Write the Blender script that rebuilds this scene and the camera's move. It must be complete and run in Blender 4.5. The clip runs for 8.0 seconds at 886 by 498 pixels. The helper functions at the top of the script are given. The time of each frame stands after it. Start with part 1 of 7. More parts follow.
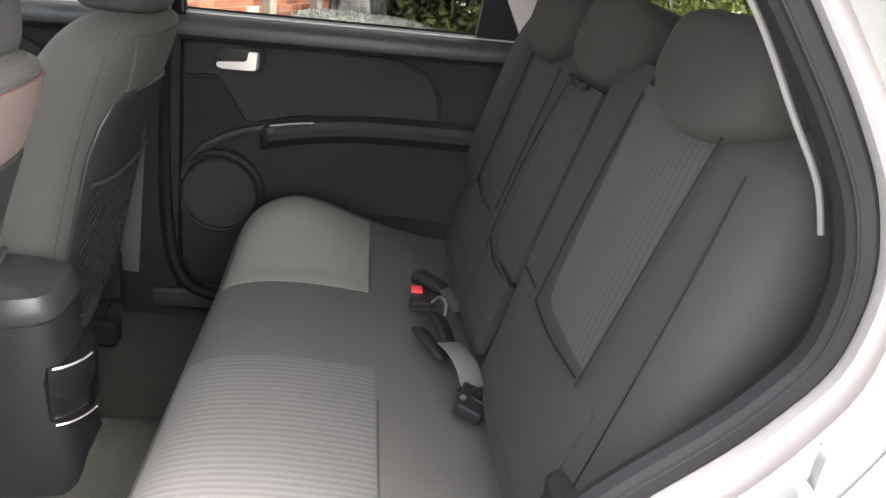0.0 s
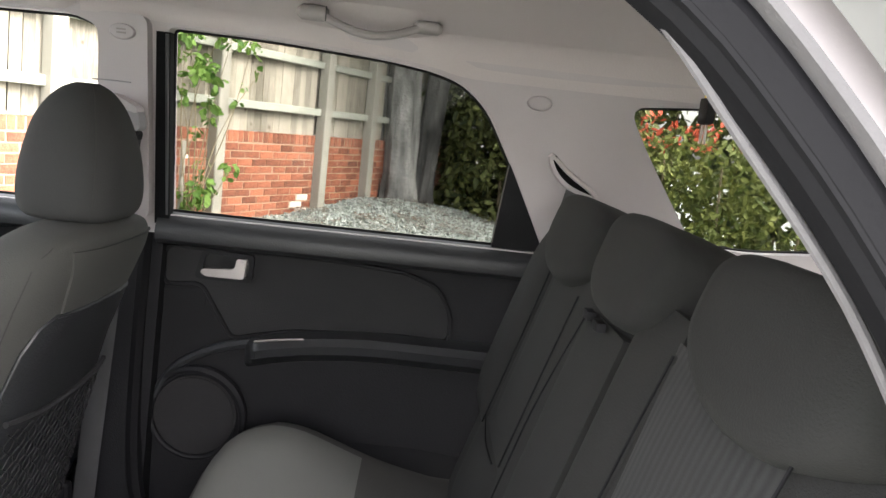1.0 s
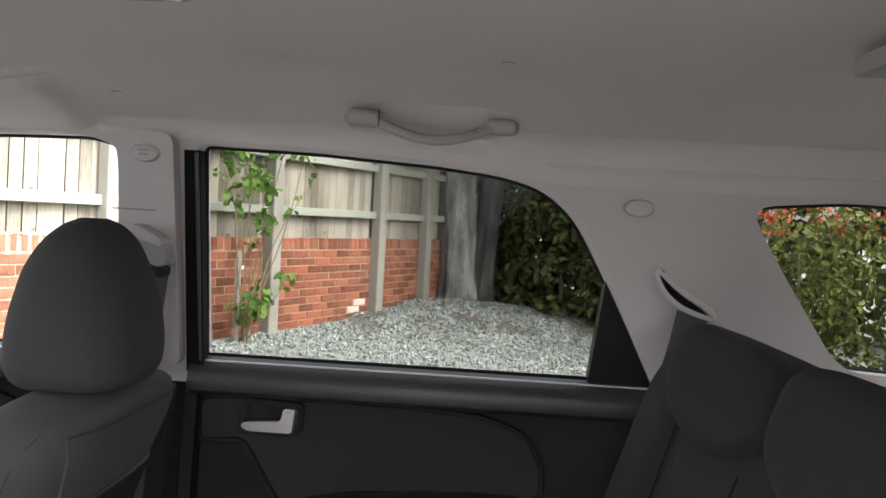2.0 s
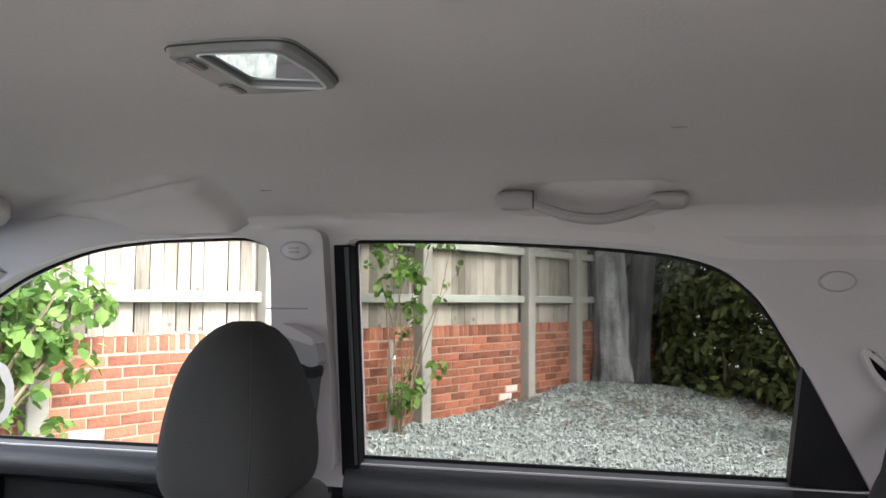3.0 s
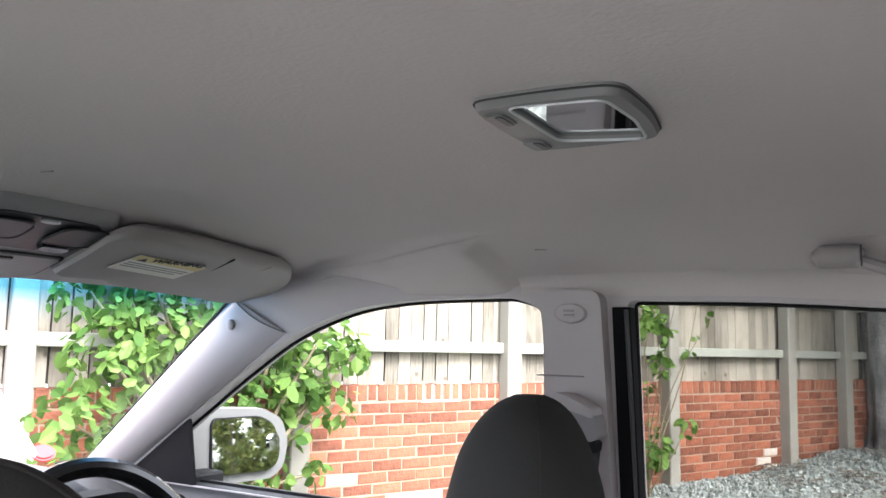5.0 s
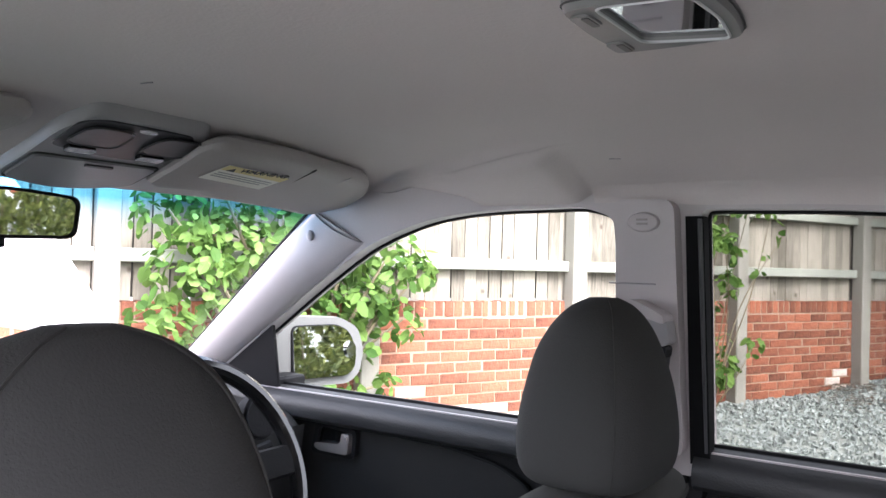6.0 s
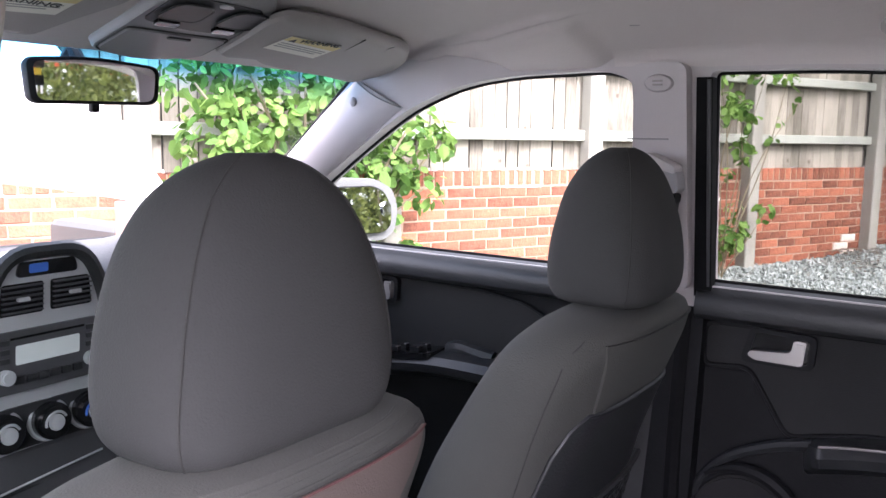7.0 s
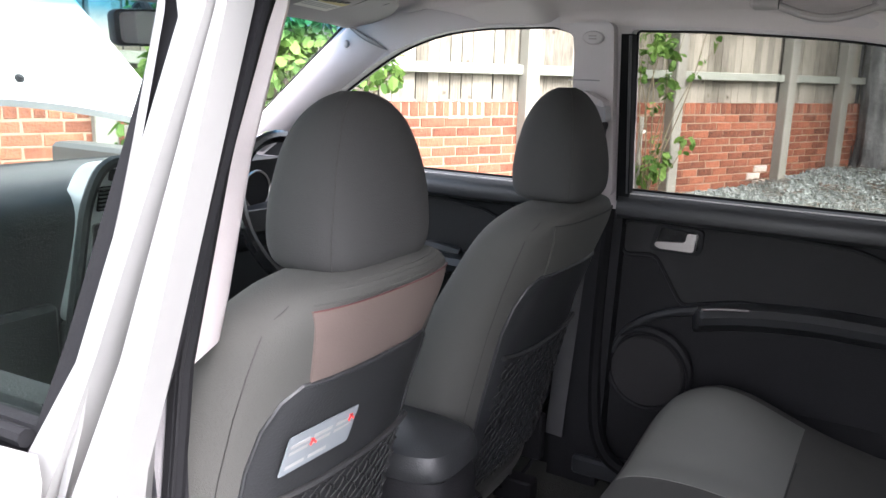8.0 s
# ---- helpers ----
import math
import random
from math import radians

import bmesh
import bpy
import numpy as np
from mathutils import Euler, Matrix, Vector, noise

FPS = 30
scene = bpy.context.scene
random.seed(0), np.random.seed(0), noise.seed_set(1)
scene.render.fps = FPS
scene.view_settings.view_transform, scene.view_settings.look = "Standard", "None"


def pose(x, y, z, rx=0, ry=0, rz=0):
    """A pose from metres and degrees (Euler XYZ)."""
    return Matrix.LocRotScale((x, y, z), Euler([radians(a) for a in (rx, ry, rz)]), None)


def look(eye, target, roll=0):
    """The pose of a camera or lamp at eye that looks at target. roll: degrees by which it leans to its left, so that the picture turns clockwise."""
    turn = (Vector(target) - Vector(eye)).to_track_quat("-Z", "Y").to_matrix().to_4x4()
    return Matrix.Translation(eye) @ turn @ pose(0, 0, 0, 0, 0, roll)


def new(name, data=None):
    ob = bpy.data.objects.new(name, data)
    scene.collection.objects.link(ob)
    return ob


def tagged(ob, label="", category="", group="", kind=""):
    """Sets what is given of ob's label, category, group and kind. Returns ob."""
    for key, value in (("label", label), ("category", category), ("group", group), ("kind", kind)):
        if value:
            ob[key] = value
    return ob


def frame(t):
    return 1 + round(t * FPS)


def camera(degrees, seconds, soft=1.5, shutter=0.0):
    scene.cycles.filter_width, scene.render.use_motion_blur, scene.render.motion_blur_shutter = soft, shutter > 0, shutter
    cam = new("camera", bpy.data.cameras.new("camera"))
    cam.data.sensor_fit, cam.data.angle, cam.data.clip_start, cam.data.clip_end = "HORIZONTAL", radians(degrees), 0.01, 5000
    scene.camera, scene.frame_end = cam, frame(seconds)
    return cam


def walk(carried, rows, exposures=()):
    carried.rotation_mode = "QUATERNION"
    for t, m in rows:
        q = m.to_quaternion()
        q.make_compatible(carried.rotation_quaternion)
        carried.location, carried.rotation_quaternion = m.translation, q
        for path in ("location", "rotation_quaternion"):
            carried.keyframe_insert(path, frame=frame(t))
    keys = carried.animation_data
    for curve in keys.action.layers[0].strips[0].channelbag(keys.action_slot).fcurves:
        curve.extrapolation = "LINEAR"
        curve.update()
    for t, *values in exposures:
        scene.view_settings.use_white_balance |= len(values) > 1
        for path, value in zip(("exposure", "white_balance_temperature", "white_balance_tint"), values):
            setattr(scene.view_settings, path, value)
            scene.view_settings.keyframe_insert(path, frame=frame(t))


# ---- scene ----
cam = camera(57.0, 8.0)
PATH = [
    (0, (0.165, -1.226, 1.297), (0.384, 0.635, 0.599), 6.1),
    (0.2, (0.169, -1.205, 1.296), (0.402, 0.688, 0.696), 6.9),
    (0.5, (0.227, -1.107, 1.302), (0.392, 0.832, 0.838), 7.0),
    (1, (0.268, -0.952, 1.328), (0.328, 1.026, 1.041), 6.3),
    (1.2, (0.262, -0.892, 1.347), (0.322, 1.092, 1.103), 5.4),
    (2.3, (0.223, -0.636, 1.363), (0.03, 1.354, 1.354), 2.0),
    (2.5, (0.226, -0.63, 1.36), (-0.038, 1.353, 1.39), 1.1),
    (3, (0.198, -0.584, 1.37), (-0.258, 1.359, 1.491), 0.5),
    (3.5, (0.165, -0.549, 1.382), (-0.465, 1.341, 1.555), 1.1),
    (4, (0.138, -0.523, 1.392), (-0.634, 1.31, 1.603), 1.5),
    (5.3, (0.101, -0.519, 1.395), (-0.932, 1.18, 1.605), 1.6),
    (5.5, (0.1, -0.526, 1.389), (-0.965, 1.158, 1.565), 1.8),
    (6, (0.107, -0.554, 1.376), (-1.008, 1.107, 1.408), 1.6),
    (6.5, (0.127, -0.596, 1.364), (-1.018, 1.039, 1.235), 1.2),
    (7, (0.17, -0.719, 1.352), (-0.955, 0.912, 1.077), 0.9),
    (7.2, (0.2, -0.796, 1.352), (-0.893, 0.847, 1.026), 0.9),
    (7.5, (0.244, -0.9, 1.363), (-0.794, 0.763, 0.966), 0.8),
    (7.8, (0.29, -1.024, 1.364), (-0.704, 0.659, 0.942), 0.9),
    (8, (0.316, -1.134, 1.37), (-0.65, 0.562, 0.935), 1.9),
]
walk(cam, [(t, look(eye, target, roll)) for t, eye, target, roll in PATH], exposures=[(0, 4.4, 6800, 14), (0.5, 4.25, 6750, 15), (1.0, 3.95, 6700, 14), (2.5, 3.25, 6350, 16), (3.5, 3.55, 6250, 17), (5.5, 3.35, 6150, 18), (7, 3.65, 6100, 26), (8, 3.55, 6250, 17)])

# ---- light ----
SUN_EL, SUN_AZ = radians(50), radians(112)
world = bpy.data.worlds.new("world")
scene.world = world
world.use_nodes = True
wn = world.node_tree
sky = wn.nodes.new("ShaderNodeTexSky")
sky.sky_type, sky.sun_disc = "NISHITA", False
sky.sun_elevation, sky.sun_rotation = SUN_EL, SUN_AZ
sky.air_density, sky.dust_density, sky.ozone_density = 1.0, 4.0, 1.0
hazy = wn.nodes.new("ShaderNodeHueSaturation")
hazy.inputs["Saturation"].default_value = 0.2
wn.links.new(sky.outputs[0], hazy.inputs["Color"])
wn.links.new(hazy.outputs[0], wn.nodes["Background"].inputs[0])
wn.nodes["Background"].inputs[1].default_value = 0.15
sun = new("sun", bpy.data.lights.new("sun", "SUN"))
sun.data.energy, sun.data.angle, sun.data.color = 0.95, radians(22), (1.0, 0.965, 0.92)
sun.matrix_world = look((0, 0, 9), (math.sin(SUN_AZ) * -6, math.cos(SUN_AZ) * -6, 9 - 6 * math.tan(SUN_EL)))


# ---- materials ----
def nodes_of(name):
    m = bpy.data.materials.new(name)
    m.use_nodes = True
    t = m.node_tree
    return m, t, t.nodes["Principled BSDF"]


def surface(name, base, rough=0.6, vary=0.15, scale=6.0, fine=90.0, bump=0.15, metal=0.0, spec=0.5, tint=None, per="none", coat=0.0, dist=0.002):
    """A surface with a coarse stain, a fine grain and a matching relief."""
    m, t, b = nodes_of(name)
    co = t.nodes.new("ShaderNodeTexCoord")
    big = t.nodes.new("ShaderNodeTexNoise")
    big.inputs["Scale"].default_value, big.inputs["Detail"].default_value = scale, 5
    small = t.nodes.new("ShaderNodeTexNoise")
    small.inputs["Scale"].default_value, small.inputs["Detail"].default_value = fine, 3
    t.links.new(co.outputs["Object"], big.inputs["Vector"])
    t.links.new(co.outputs["Object"], small.inputs["Vector"])
    ramp = t.nodes.new("ShaderNodeMix")
    ramp.data_type = "RGBA"
    dark = [c * (1 - vary) for c in base]
    lite = [min(1, c * (1 + vary)) for c in (tint or base)]
    ramp.inputs[6].default_value, ramp.inputs[7].default_value = (*dark, 1), (*lite, 1)
    blend = t.nodes.new("ShaderNodeMath")
    blend.operation = "MULTIPLY_ADD"
    t.links.new(small.outputs[0], blend.inputs[0])
    blend.inputs[1].default_value = 0.45
    half = t.nodes.new("ShaderNodeMath")
    half.operation = "MULTIPLY"
    t.links.new(big.outputs[0], half.inputs[0])
    half.inputs[1].default_value = 0.75
    t.links.new(half.outputs[0], blend.inputs[2])
    factor = blend.outputs[0]
    if per != "none":
        src = t.nodes.new("ShaderNodeObjectInfo" if per == "object" else "ShaderNodeNewGeometry")
        add = t.nodes.new("ShaderNodeMath")
        add.operation = "MULTIPLY_ADD"
        t.links.new(src.outputs["Random" if per == "object" else "Random Per Island"], add.inputs[0])
        add.inputs[1].default_value = 0.6
        sub = t.nodes.new("ShaderNodeMath")
        sub.operation = "SUBTRACT"
        t.links.new(factor, sub.inputs[0])
        sub.inputs[1].default_value = 0.30
        t.links.new(sub.outputs[0], add.inputs[2])
        factor = add.outputs[0]
    t.links.new(factor, ramp.inputs[0])
    t.links.new(ramp.outputs[2], b.inputs["Base Color"])
    b.inputs["Roughness"].default_value, b.inputs["Metallic"].default_value = rough, metal
    b.inputs["Specular IOR Level"].default_value = spec
    b.inputs["Coat Weight"].default_value, b.inputs["Coat Roughness"].default_value = coat, 0.08
    if bump:
        bp = t.nodes.new("ShaderNodeBump")
        bp.inputs["Strength"].default_value, bp.inputs["Distance"].default_value = bump, dist
        t.links.new(small.outputs[0], bp.inputs["Height"])
        t.links.new(bp.outputs[0], b.inputs["Normal"])
    return m


def timber(name, dark, lite):
    """Old sawn boards: long grain, dark knots and a colour of its own for each board."""
    m, t, b = nodes_of(name)
    co = t.nodes.new("ShaderNodeTexCoord")
    info = t.nodes.new("ShaderNodeObjectInfo")
    shift = t.nodes.new("ShaderNodeVectorMath")
    shift.operation = "MULTIPLY_ADD"
    t.links.new(info.outputs["Random"], shift.inputs[0])
    shift.inputs[1].default_value = (7.0, 3.0, 11.0)
    t.links.new(co.outputs["Object"], shift.inputs[2])
    mp = t.nodes.new("ShaderNodeMapping")
    mp.inputs["Scale"].default_value = (1.0, 1.0, 0.09)
    t.links.new(shift.outputs[0], mp.inputs["Vector"])
    grain = t.nodes.new("ShaderNodeTexNoise")
    grain.inputs["Scale"].default_value, grain.inputs["Detail"].default_value = 85, 4
    t.links.new(mp.outputs[0], grain.inputs["Vector"])
    stain = t.nodes.new("ShaderNodeTexNoise")
    stain.inputs["Scale"].default_value, stain.inputs["Detail"].default_value = 3.2, 5
    t.links.new(shift.outputs[0], stain.inputs["Vector"])
    own = t.nodes.new("ShaderNodeMath")
    own.operation = "MULTIPLY_ADD"
    t.links.new(info.outputs["Random"], own.inputs[0])
    own.inputs[1].default_value, own.inputs[2].default_value = 0.7, -0.40
    s1 = t.nodes.new("ShaderNodeMath")
    s1.operation = "MULTIPLY_ADD"
    t.links.new(grain.outputs[0], s1.inputs[0])
    s1.inputs[1].default_value = 0.7
    t.links.new(own.outputs[0], s1.inputs[2])
    s2 = t.nodes.new("ShaderNodeMath")
    s2.operation = "MULTIPLY_ADD"
    t.links.new(stain.outputs[0], s2.inputs[0])
    s2.inputs[1].default_value = 0.75
    t.links.new(s1.outputs[0], s2.inputs[2])
    mx = t.nodes.new("ShaderNodeMix")
    mx.data_type = "RGBA"
    mx.inputs[6].default_value, mx.inputs[7].default_value = (*dark, 1), (*lite, 1)
    t.links.new(s2.outputs[0], mx.inputs[0])
    cell = t.nodes.new("ShaderNodeTexVoronoi")
    cell.inputs["Scale"].default_value = 5.0
    t.links.new(shift.outputs[0], cell.inputs["Vector"])
    knot = t.nodes.new("ShaderNodeMapRange")
    knot.inputs["From Min"].default_value, knot.inputs["From Max"].default_value = 0.05, 0.13
    knot.inputs["To Min"].default_value, knot.inputs["To Max"].default_value = 0.75, 0.0
    t.links.new(cell.outputs["Distance"], knot.inputs["Value"])
    kx = t.nodes.new("ShaderNodeMix")
    kx.data_type = "RGBA"
    t.links.new(knot.outputs[0], kx.inputs[0])
    t.links.new(mx.outputs[2], kx.inputs[6])
    kx.inputs[7].default_value = (0.07, 0.05, 0.035, 1)
    t.links.new(kx.outputs[2], b.inputs["Base Color"])
    b.inputs["Roughness"].default_value = 0.9
    b.inputs["Specular IOR Level"].default_value = 0.2
    bp = t.nodes.new("ShaderNodeBump")
    bp.inputs["Strength"].default_value, bp.inputs["Distance"].default_value = 0.6, 0.004
    t.links.new(grain.outputs[0], bp.inputs["Height"])
    t.links.new(bp.outputs[0], b.inputs["Normal"])
    return m


def bark(name, dark, lite):
    """Smooth grey bark with long dark and pale streaks running up the stem."""
    m, t, b = nodes_of(name)
    co = t.nodes.new("ShaderNodeTexCoord")
    mp = t.nodes.new("ShaderNodeMapping")
    mp.inputs["Scale"].default_value = (1.0, 1.0, 0.26)
    t.links.new(co.outputs["Object"], mp.inputs["Vector"])
    streak = t.nodes.new("ShaderNodeTexNoise")
    streak.inputs["Scale"].default_value, streak.inputs["Detail"].default_value = 6.5, 5
    t.links.new(mp.outputs[0], streak.inputs["Vector"])
    fine = t.nodes.new("ShaderNodeTexNoise")
    fine.inputs["Scale"].default_value, fine.inputs["Detail"].default_value = 30, 3
    t.links.new(co.outputs["Object"], fine.inputs["Vector"])
    mr = t.nodes.new("ShaderNodeMapRange")
    mr.inputs["From Min"].default_value, mr.inputs["From Max"].default_value = 0.28, 0.66
    t.links.new(streak.outputs[0], mr.inputs["Value"])
    mul = t.nodes.new("ShaderNodeMath")
    mul.operation = "MULTIPLY"
    t.links.new(mr.outputs[0], mul.inputs[0])
    add = t.nodes.new("ShaderNodeMath")
    add.operation = "ADD"
    t.links.new(fine.outputs[0], add.inputs[0])
    add.inputs[1].default_value = 0.35
    t.links.new(add.outputs[0], mul.inputs[1])
    mx = t.nodes.new("ShaderNodeMix")
    mx.data_type = "RGBA"
    mx.inputs[6].default_value, mx.inputs[7].default_value = (*dark, 1), (*lite, 1)
    t.links.new(mul.outputs[0], mx.inputs[0])
    t.links.new(mx.outputs[2], b.inputs["Base Color"])
    b.inputs["Roughness"].default_value = 0.9
    b.inputs["Specular IOR Level"].default_value = 0.15
    bp = t.nodes.new("ShaderNodeBump")
    bp.inputs["Strength"].default_value, bp.inputs["Distance"].default_value = 0.7, 0.03
    t.links.new(mul.outputs[0], bp.inputs["Height"])
    t.links.new(bp.outputs[0], b.inputs["Normal"])
    return m


def ribbed(name, base, lite, axis, pitch, rough=0.9):
    """Woven cloth with soft light ribs along one axis."""
    m, t, b = nodes_of(name)
    co = t.nodes.new("ShaderNodeTexCoord")
    wave = t.nodes.new("ShaderNodeTexWave")
    wave.bands_direction = axis
    wave.inputs["Scale"].default_value = 0.314 / pitch
    wave.inputs["Distortion"].default_value, wave.inputs["Detail"].default_value = 0.35, 1
    weave = t.nodes.new("ShaderNodeTexNoise")
    weave.inputs["Scale"].default_value = 420
    t.links.new(co.outputs["Object"], wave.inputs["Vector"])
    t.links.new(co.outputs["Object"], weave.inputs["Vector"])
    mx = t.nodes.new("ShaderNodeMix")
    mx.data_type = "RGBA"
    mx.inputs[6].default_value, mx.inputs[7].default_value = (*base, 1), (*lite, 1)
    t.links.new(wave.outputs["Fac"], mx.inputs[0])
    t.links.new(mx.outputs[2], b.inputs["Base Color"])
    b.inputs["Roughness"].default_value = rough
    b.inputs["Sheen Weight"].default_value = 0.04
    bp = t.nodes.new("ShaderNodeBump")
    bp.inputs["Strength"].default_value, bp.inputs["Distance"].default_value = 0.12, 0.003
    t.links.new(wave.outputs["Fac"], bp.inputs["Height"])
    bp2 = t.nodes.new("ShaderNodeBump")
    bp2.inputs["Strength"].default_value, bp2.inputs["Distance"].default_value = 0.2, 0.001
    t.links.new(weave.outputs[0], bp2.inputs["Height"])
    t.links.new(bp.outputs[0], bp2.inputs["Normal"])
    t.links.new(bp2.outputs[0], b.inputs["Normal"])
    return m


def glazing(name, through_tint, gloss=1.0, band=None):
    """Clear or tinted safety glass: it lets light straight through and mirrors at a slant."""
    m = bpy.data.materials.new(name)
    m.use_nodes = True
    t = m.node_tree
    t.nodes.remove(t.nodes["Principled BSDF"])
    tr = t.nodes.new("ShaderNodeBsdfTransparent")
    tr.inputs[0].default_value = (*through_tint, 1)
    gl = t.nodes.new("ShaderNodeBsdfGlossy")
    gl.inputs["Roughness"].default_value = 0.01
    fr = t.nodes.new("ShaderNodeLayerWeight")
    fr.inputs["Blend"].default_value = 0.5
    po = t.nodes.new("ShaderNodeMath")
    po.operation = "POWER"
    po.inputs[1].default_value = 4.0
    t.links.new(fr.outputs["Facing"], po.inputs[0])
    sc = t.nodes.new("ShaderNodeMath")
    sc.operation = "MULTIPLY_ADD"
    sc.inputs[1].default_value, sc.inputs[2].default_value = 0.40 * gloss, 0.022 * gloss
    t.links.new(po.outputs[0], sc.inputs[0])
    mx = t.nodes.new("ShaderNodeMixShader")
    t.links.new(sc.outputs[0], mx.inputs[0])
    t.links.new(tr.outputs[0], mx.inputs[1])
    t.links.new(gl.outputs[0], mx.inputs[2])
    t.links.new(mx.outputs[0], t.nodes["Material Output"].inputs[0])
    if band:
        co = t.nodes.new("ShaderNodeTexCoord")
        sep = t.nodes.new("ShaderNodeSeparateXYZ")
        t.links.new(co.outputs["Object"], sep.inputs[0])
        mr = t.nodes.new("ShaderNodeMapRange")
        mr.inputs["From Min"].default_value, mr.inputs["From Max"].default_value = band[0], band[1]
        t.links.new(sep.outputs["Z"], mr.inputs["Value"])
        col = t.nodes.new("ShaderNodeMix")
        col.data_type = "RGBA"
        col.inputs[6].default_value, col.inputs[7].default_value = (*through_tint, 1), (*band[2], 1)
        t.links.new(mr.outputs[0], col.inputs[0])
        t.links.new(col.outputs[2], tr.inputs[0])
    return m


def leafy(name, dark, lite, trans=0.35):
    """Leaves: colour by leaf, some light passing through."""
    m, t, b = nodes_of(name)
    geo = t.nodes.new("ShaderNodeNewGeometry")
    mx = t.nodes.new("ShaderNodeMix")
    mx.data_type = "RGBA"
    mx.inputs[6].default_value, mx.inputs[7].default_value = (*dark, 1), (*lite, 1)
    t.links.new(geo.outputs["Random Per Island"], mx.inputs[0])
    t.links.new(mx.outputs[2], b.inputs["Base Color"])
    b.inputs["Roughness"].default_value = 0.65
    b.inputs["Specular IOR Level"].default_value = 0.25
    tl = t.nodes.new("ShaderNodeBsdfTranslucent")
    t.links.new(mx.outputs[2], tl.inputs[0])
    ms = t.nodes.new("ShaderNodeMixShader")
    ms.inputs[0].default_value = trans
    t.links.new(b.outputs[0], ms.inputs[1])
    t.links.new(tl.outputs[0], ms.inputs[2])
    t.links.new(ms.outputs[0], t.nodes["Material Output"].inputs[0])
    return m


LINER = surface("headliner_cloth", (0.52, 0.472, 0.465), 0.95, 0.06, 3, 260, 0.25)
PILLAR = surface("pillar_plastic", (0.46, 0.422, 0.428), 0.55, 0.04, 4, 300, 0.12)
SHADE = surface("visor_vinyl", (0.30, 0.275, 0.268), 0.6, 0.05, 5, 240, 0.2)
CONSOLE_GREY = surface("console_plastic", (0.27, 0.258, 0.265), 0.5, 0.05, 5, 260, 0.15)
BLACK = surface("door_plastic", (0.012, 0.012, 0.0135), 0.6, 0.25, 9, 320, 0.35, spec=0.18)
BLACK_CLOTH = surface("door_cloth", (0.021, 0.021, 0.022), 0.95, 0.2, 12, 420, 0.4)
SOFT = surface("soft_dark_plastic", (0.024, 0.025, 0.027), 0.42, 0.2, 7, 300, 0.3)
DASH = surface("dash_plastic", (0.020, 0.021, 0.022), 0.55, 0.15, 7, 260, 0.35)
GLOSS = surface("gloss_black", (0.01, 0.01, 0.011), 0.15, 0.1, 9, 90, 0.0, coat=0.4)
RUBBER = surface("seal_rubber", (0.007, 0.007, 0.008), 0.7, 0.2, 20, 200, 0.2, spec=0.12)
SEAL_GREY = surface("seal_cloth", (0.12, 0.115, 0.12), 0.8, 0.1, 12, 420, 0.3)
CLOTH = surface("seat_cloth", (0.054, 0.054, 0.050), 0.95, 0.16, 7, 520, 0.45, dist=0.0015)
# Rear backrest: the seat cloth dimmed, its shade put into the colour.
CLOTH_BENCH_DIM = surface("bench_cloth_dimmed", (0.0125, 0.0128, 0.0120), 0.95, 0.16, 7, 520, 0.45, dist=0.0015)
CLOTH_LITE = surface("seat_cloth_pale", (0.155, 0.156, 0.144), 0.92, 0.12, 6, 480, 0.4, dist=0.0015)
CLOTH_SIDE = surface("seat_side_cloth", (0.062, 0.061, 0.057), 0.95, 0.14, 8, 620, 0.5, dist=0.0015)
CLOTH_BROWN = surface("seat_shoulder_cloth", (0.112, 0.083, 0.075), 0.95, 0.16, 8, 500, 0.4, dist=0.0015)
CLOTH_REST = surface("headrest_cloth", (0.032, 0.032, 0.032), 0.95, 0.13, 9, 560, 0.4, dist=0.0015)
# Ribbed cloth of the backrest, dimmed along with it.
RIB_BACK_DIM = ribbed("ribbed_back_cloth_dimmed", (0.0125, 0.013, 0.013), (0.024, 0.025, 0.025), "Y", 0.0125)
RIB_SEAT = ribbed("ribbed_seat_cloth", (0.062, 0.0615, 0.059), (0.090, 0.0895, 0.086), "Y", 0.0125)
THREAD = surface("seam_thread", (0.03, 0.029, 0.028), 0.9, 0.1, 30, 300, 0.1)
THREAD_RED = surface("red_thread", (0.10, 0.04, 0.04), 0.9, 0.1, 30, 300, 0.1)
CARPET = surface("floor_carpet", (0.034, 0.034, 0.028), 1.0, 0.35, 5, 260, 0.8, dist=0.006)
# One paint, light put into its colour: dimmed for the body, lit for the bonnet.
PAINT_DIM = surface("silver_white_paint_dimmed", (0.15, 0.15, 0.148), 0.42, 0.08, 2, 60, 0.0, coat=0.2)
PAINT_LIT = surface("silver_white_paint_lit", (0.76, 0.76, 0.755), 0.35, 0.06, 2, 60, 0.0, coat=0.3)
CHROME = surface("satin_chrome", (0.60, 0.56, 0.55), 0.26, 0.05, 12, 90, 0.0, metal=0.6)
STEEL = surface("bright_steel", (0.62, 0.62, 0.62), 0.3, 0.1, 20, 120, 0.1, metal=1.0)
SILVER = surface("silver_plastic", (0.52, 0.53, 0.54), 0.38, 0.06, 10, 120, 0.05, metal=0.35)
WEB = surface("belt_webbing", (0.045, 0.045, 0.046), 0.75, 0.15, 20, 700, 0.5, dist=0.001)
WEB_PALE = surface("belt_webbing_pale", (0.085, 0.082, 0.085), 0.45, 0.15, 20, 700, 0.5, dist=0.001)
PAPER = surface("label_paper", (0.72, 0.70, 0.64), 0.7, 0.04, 12, 90, 0.0)
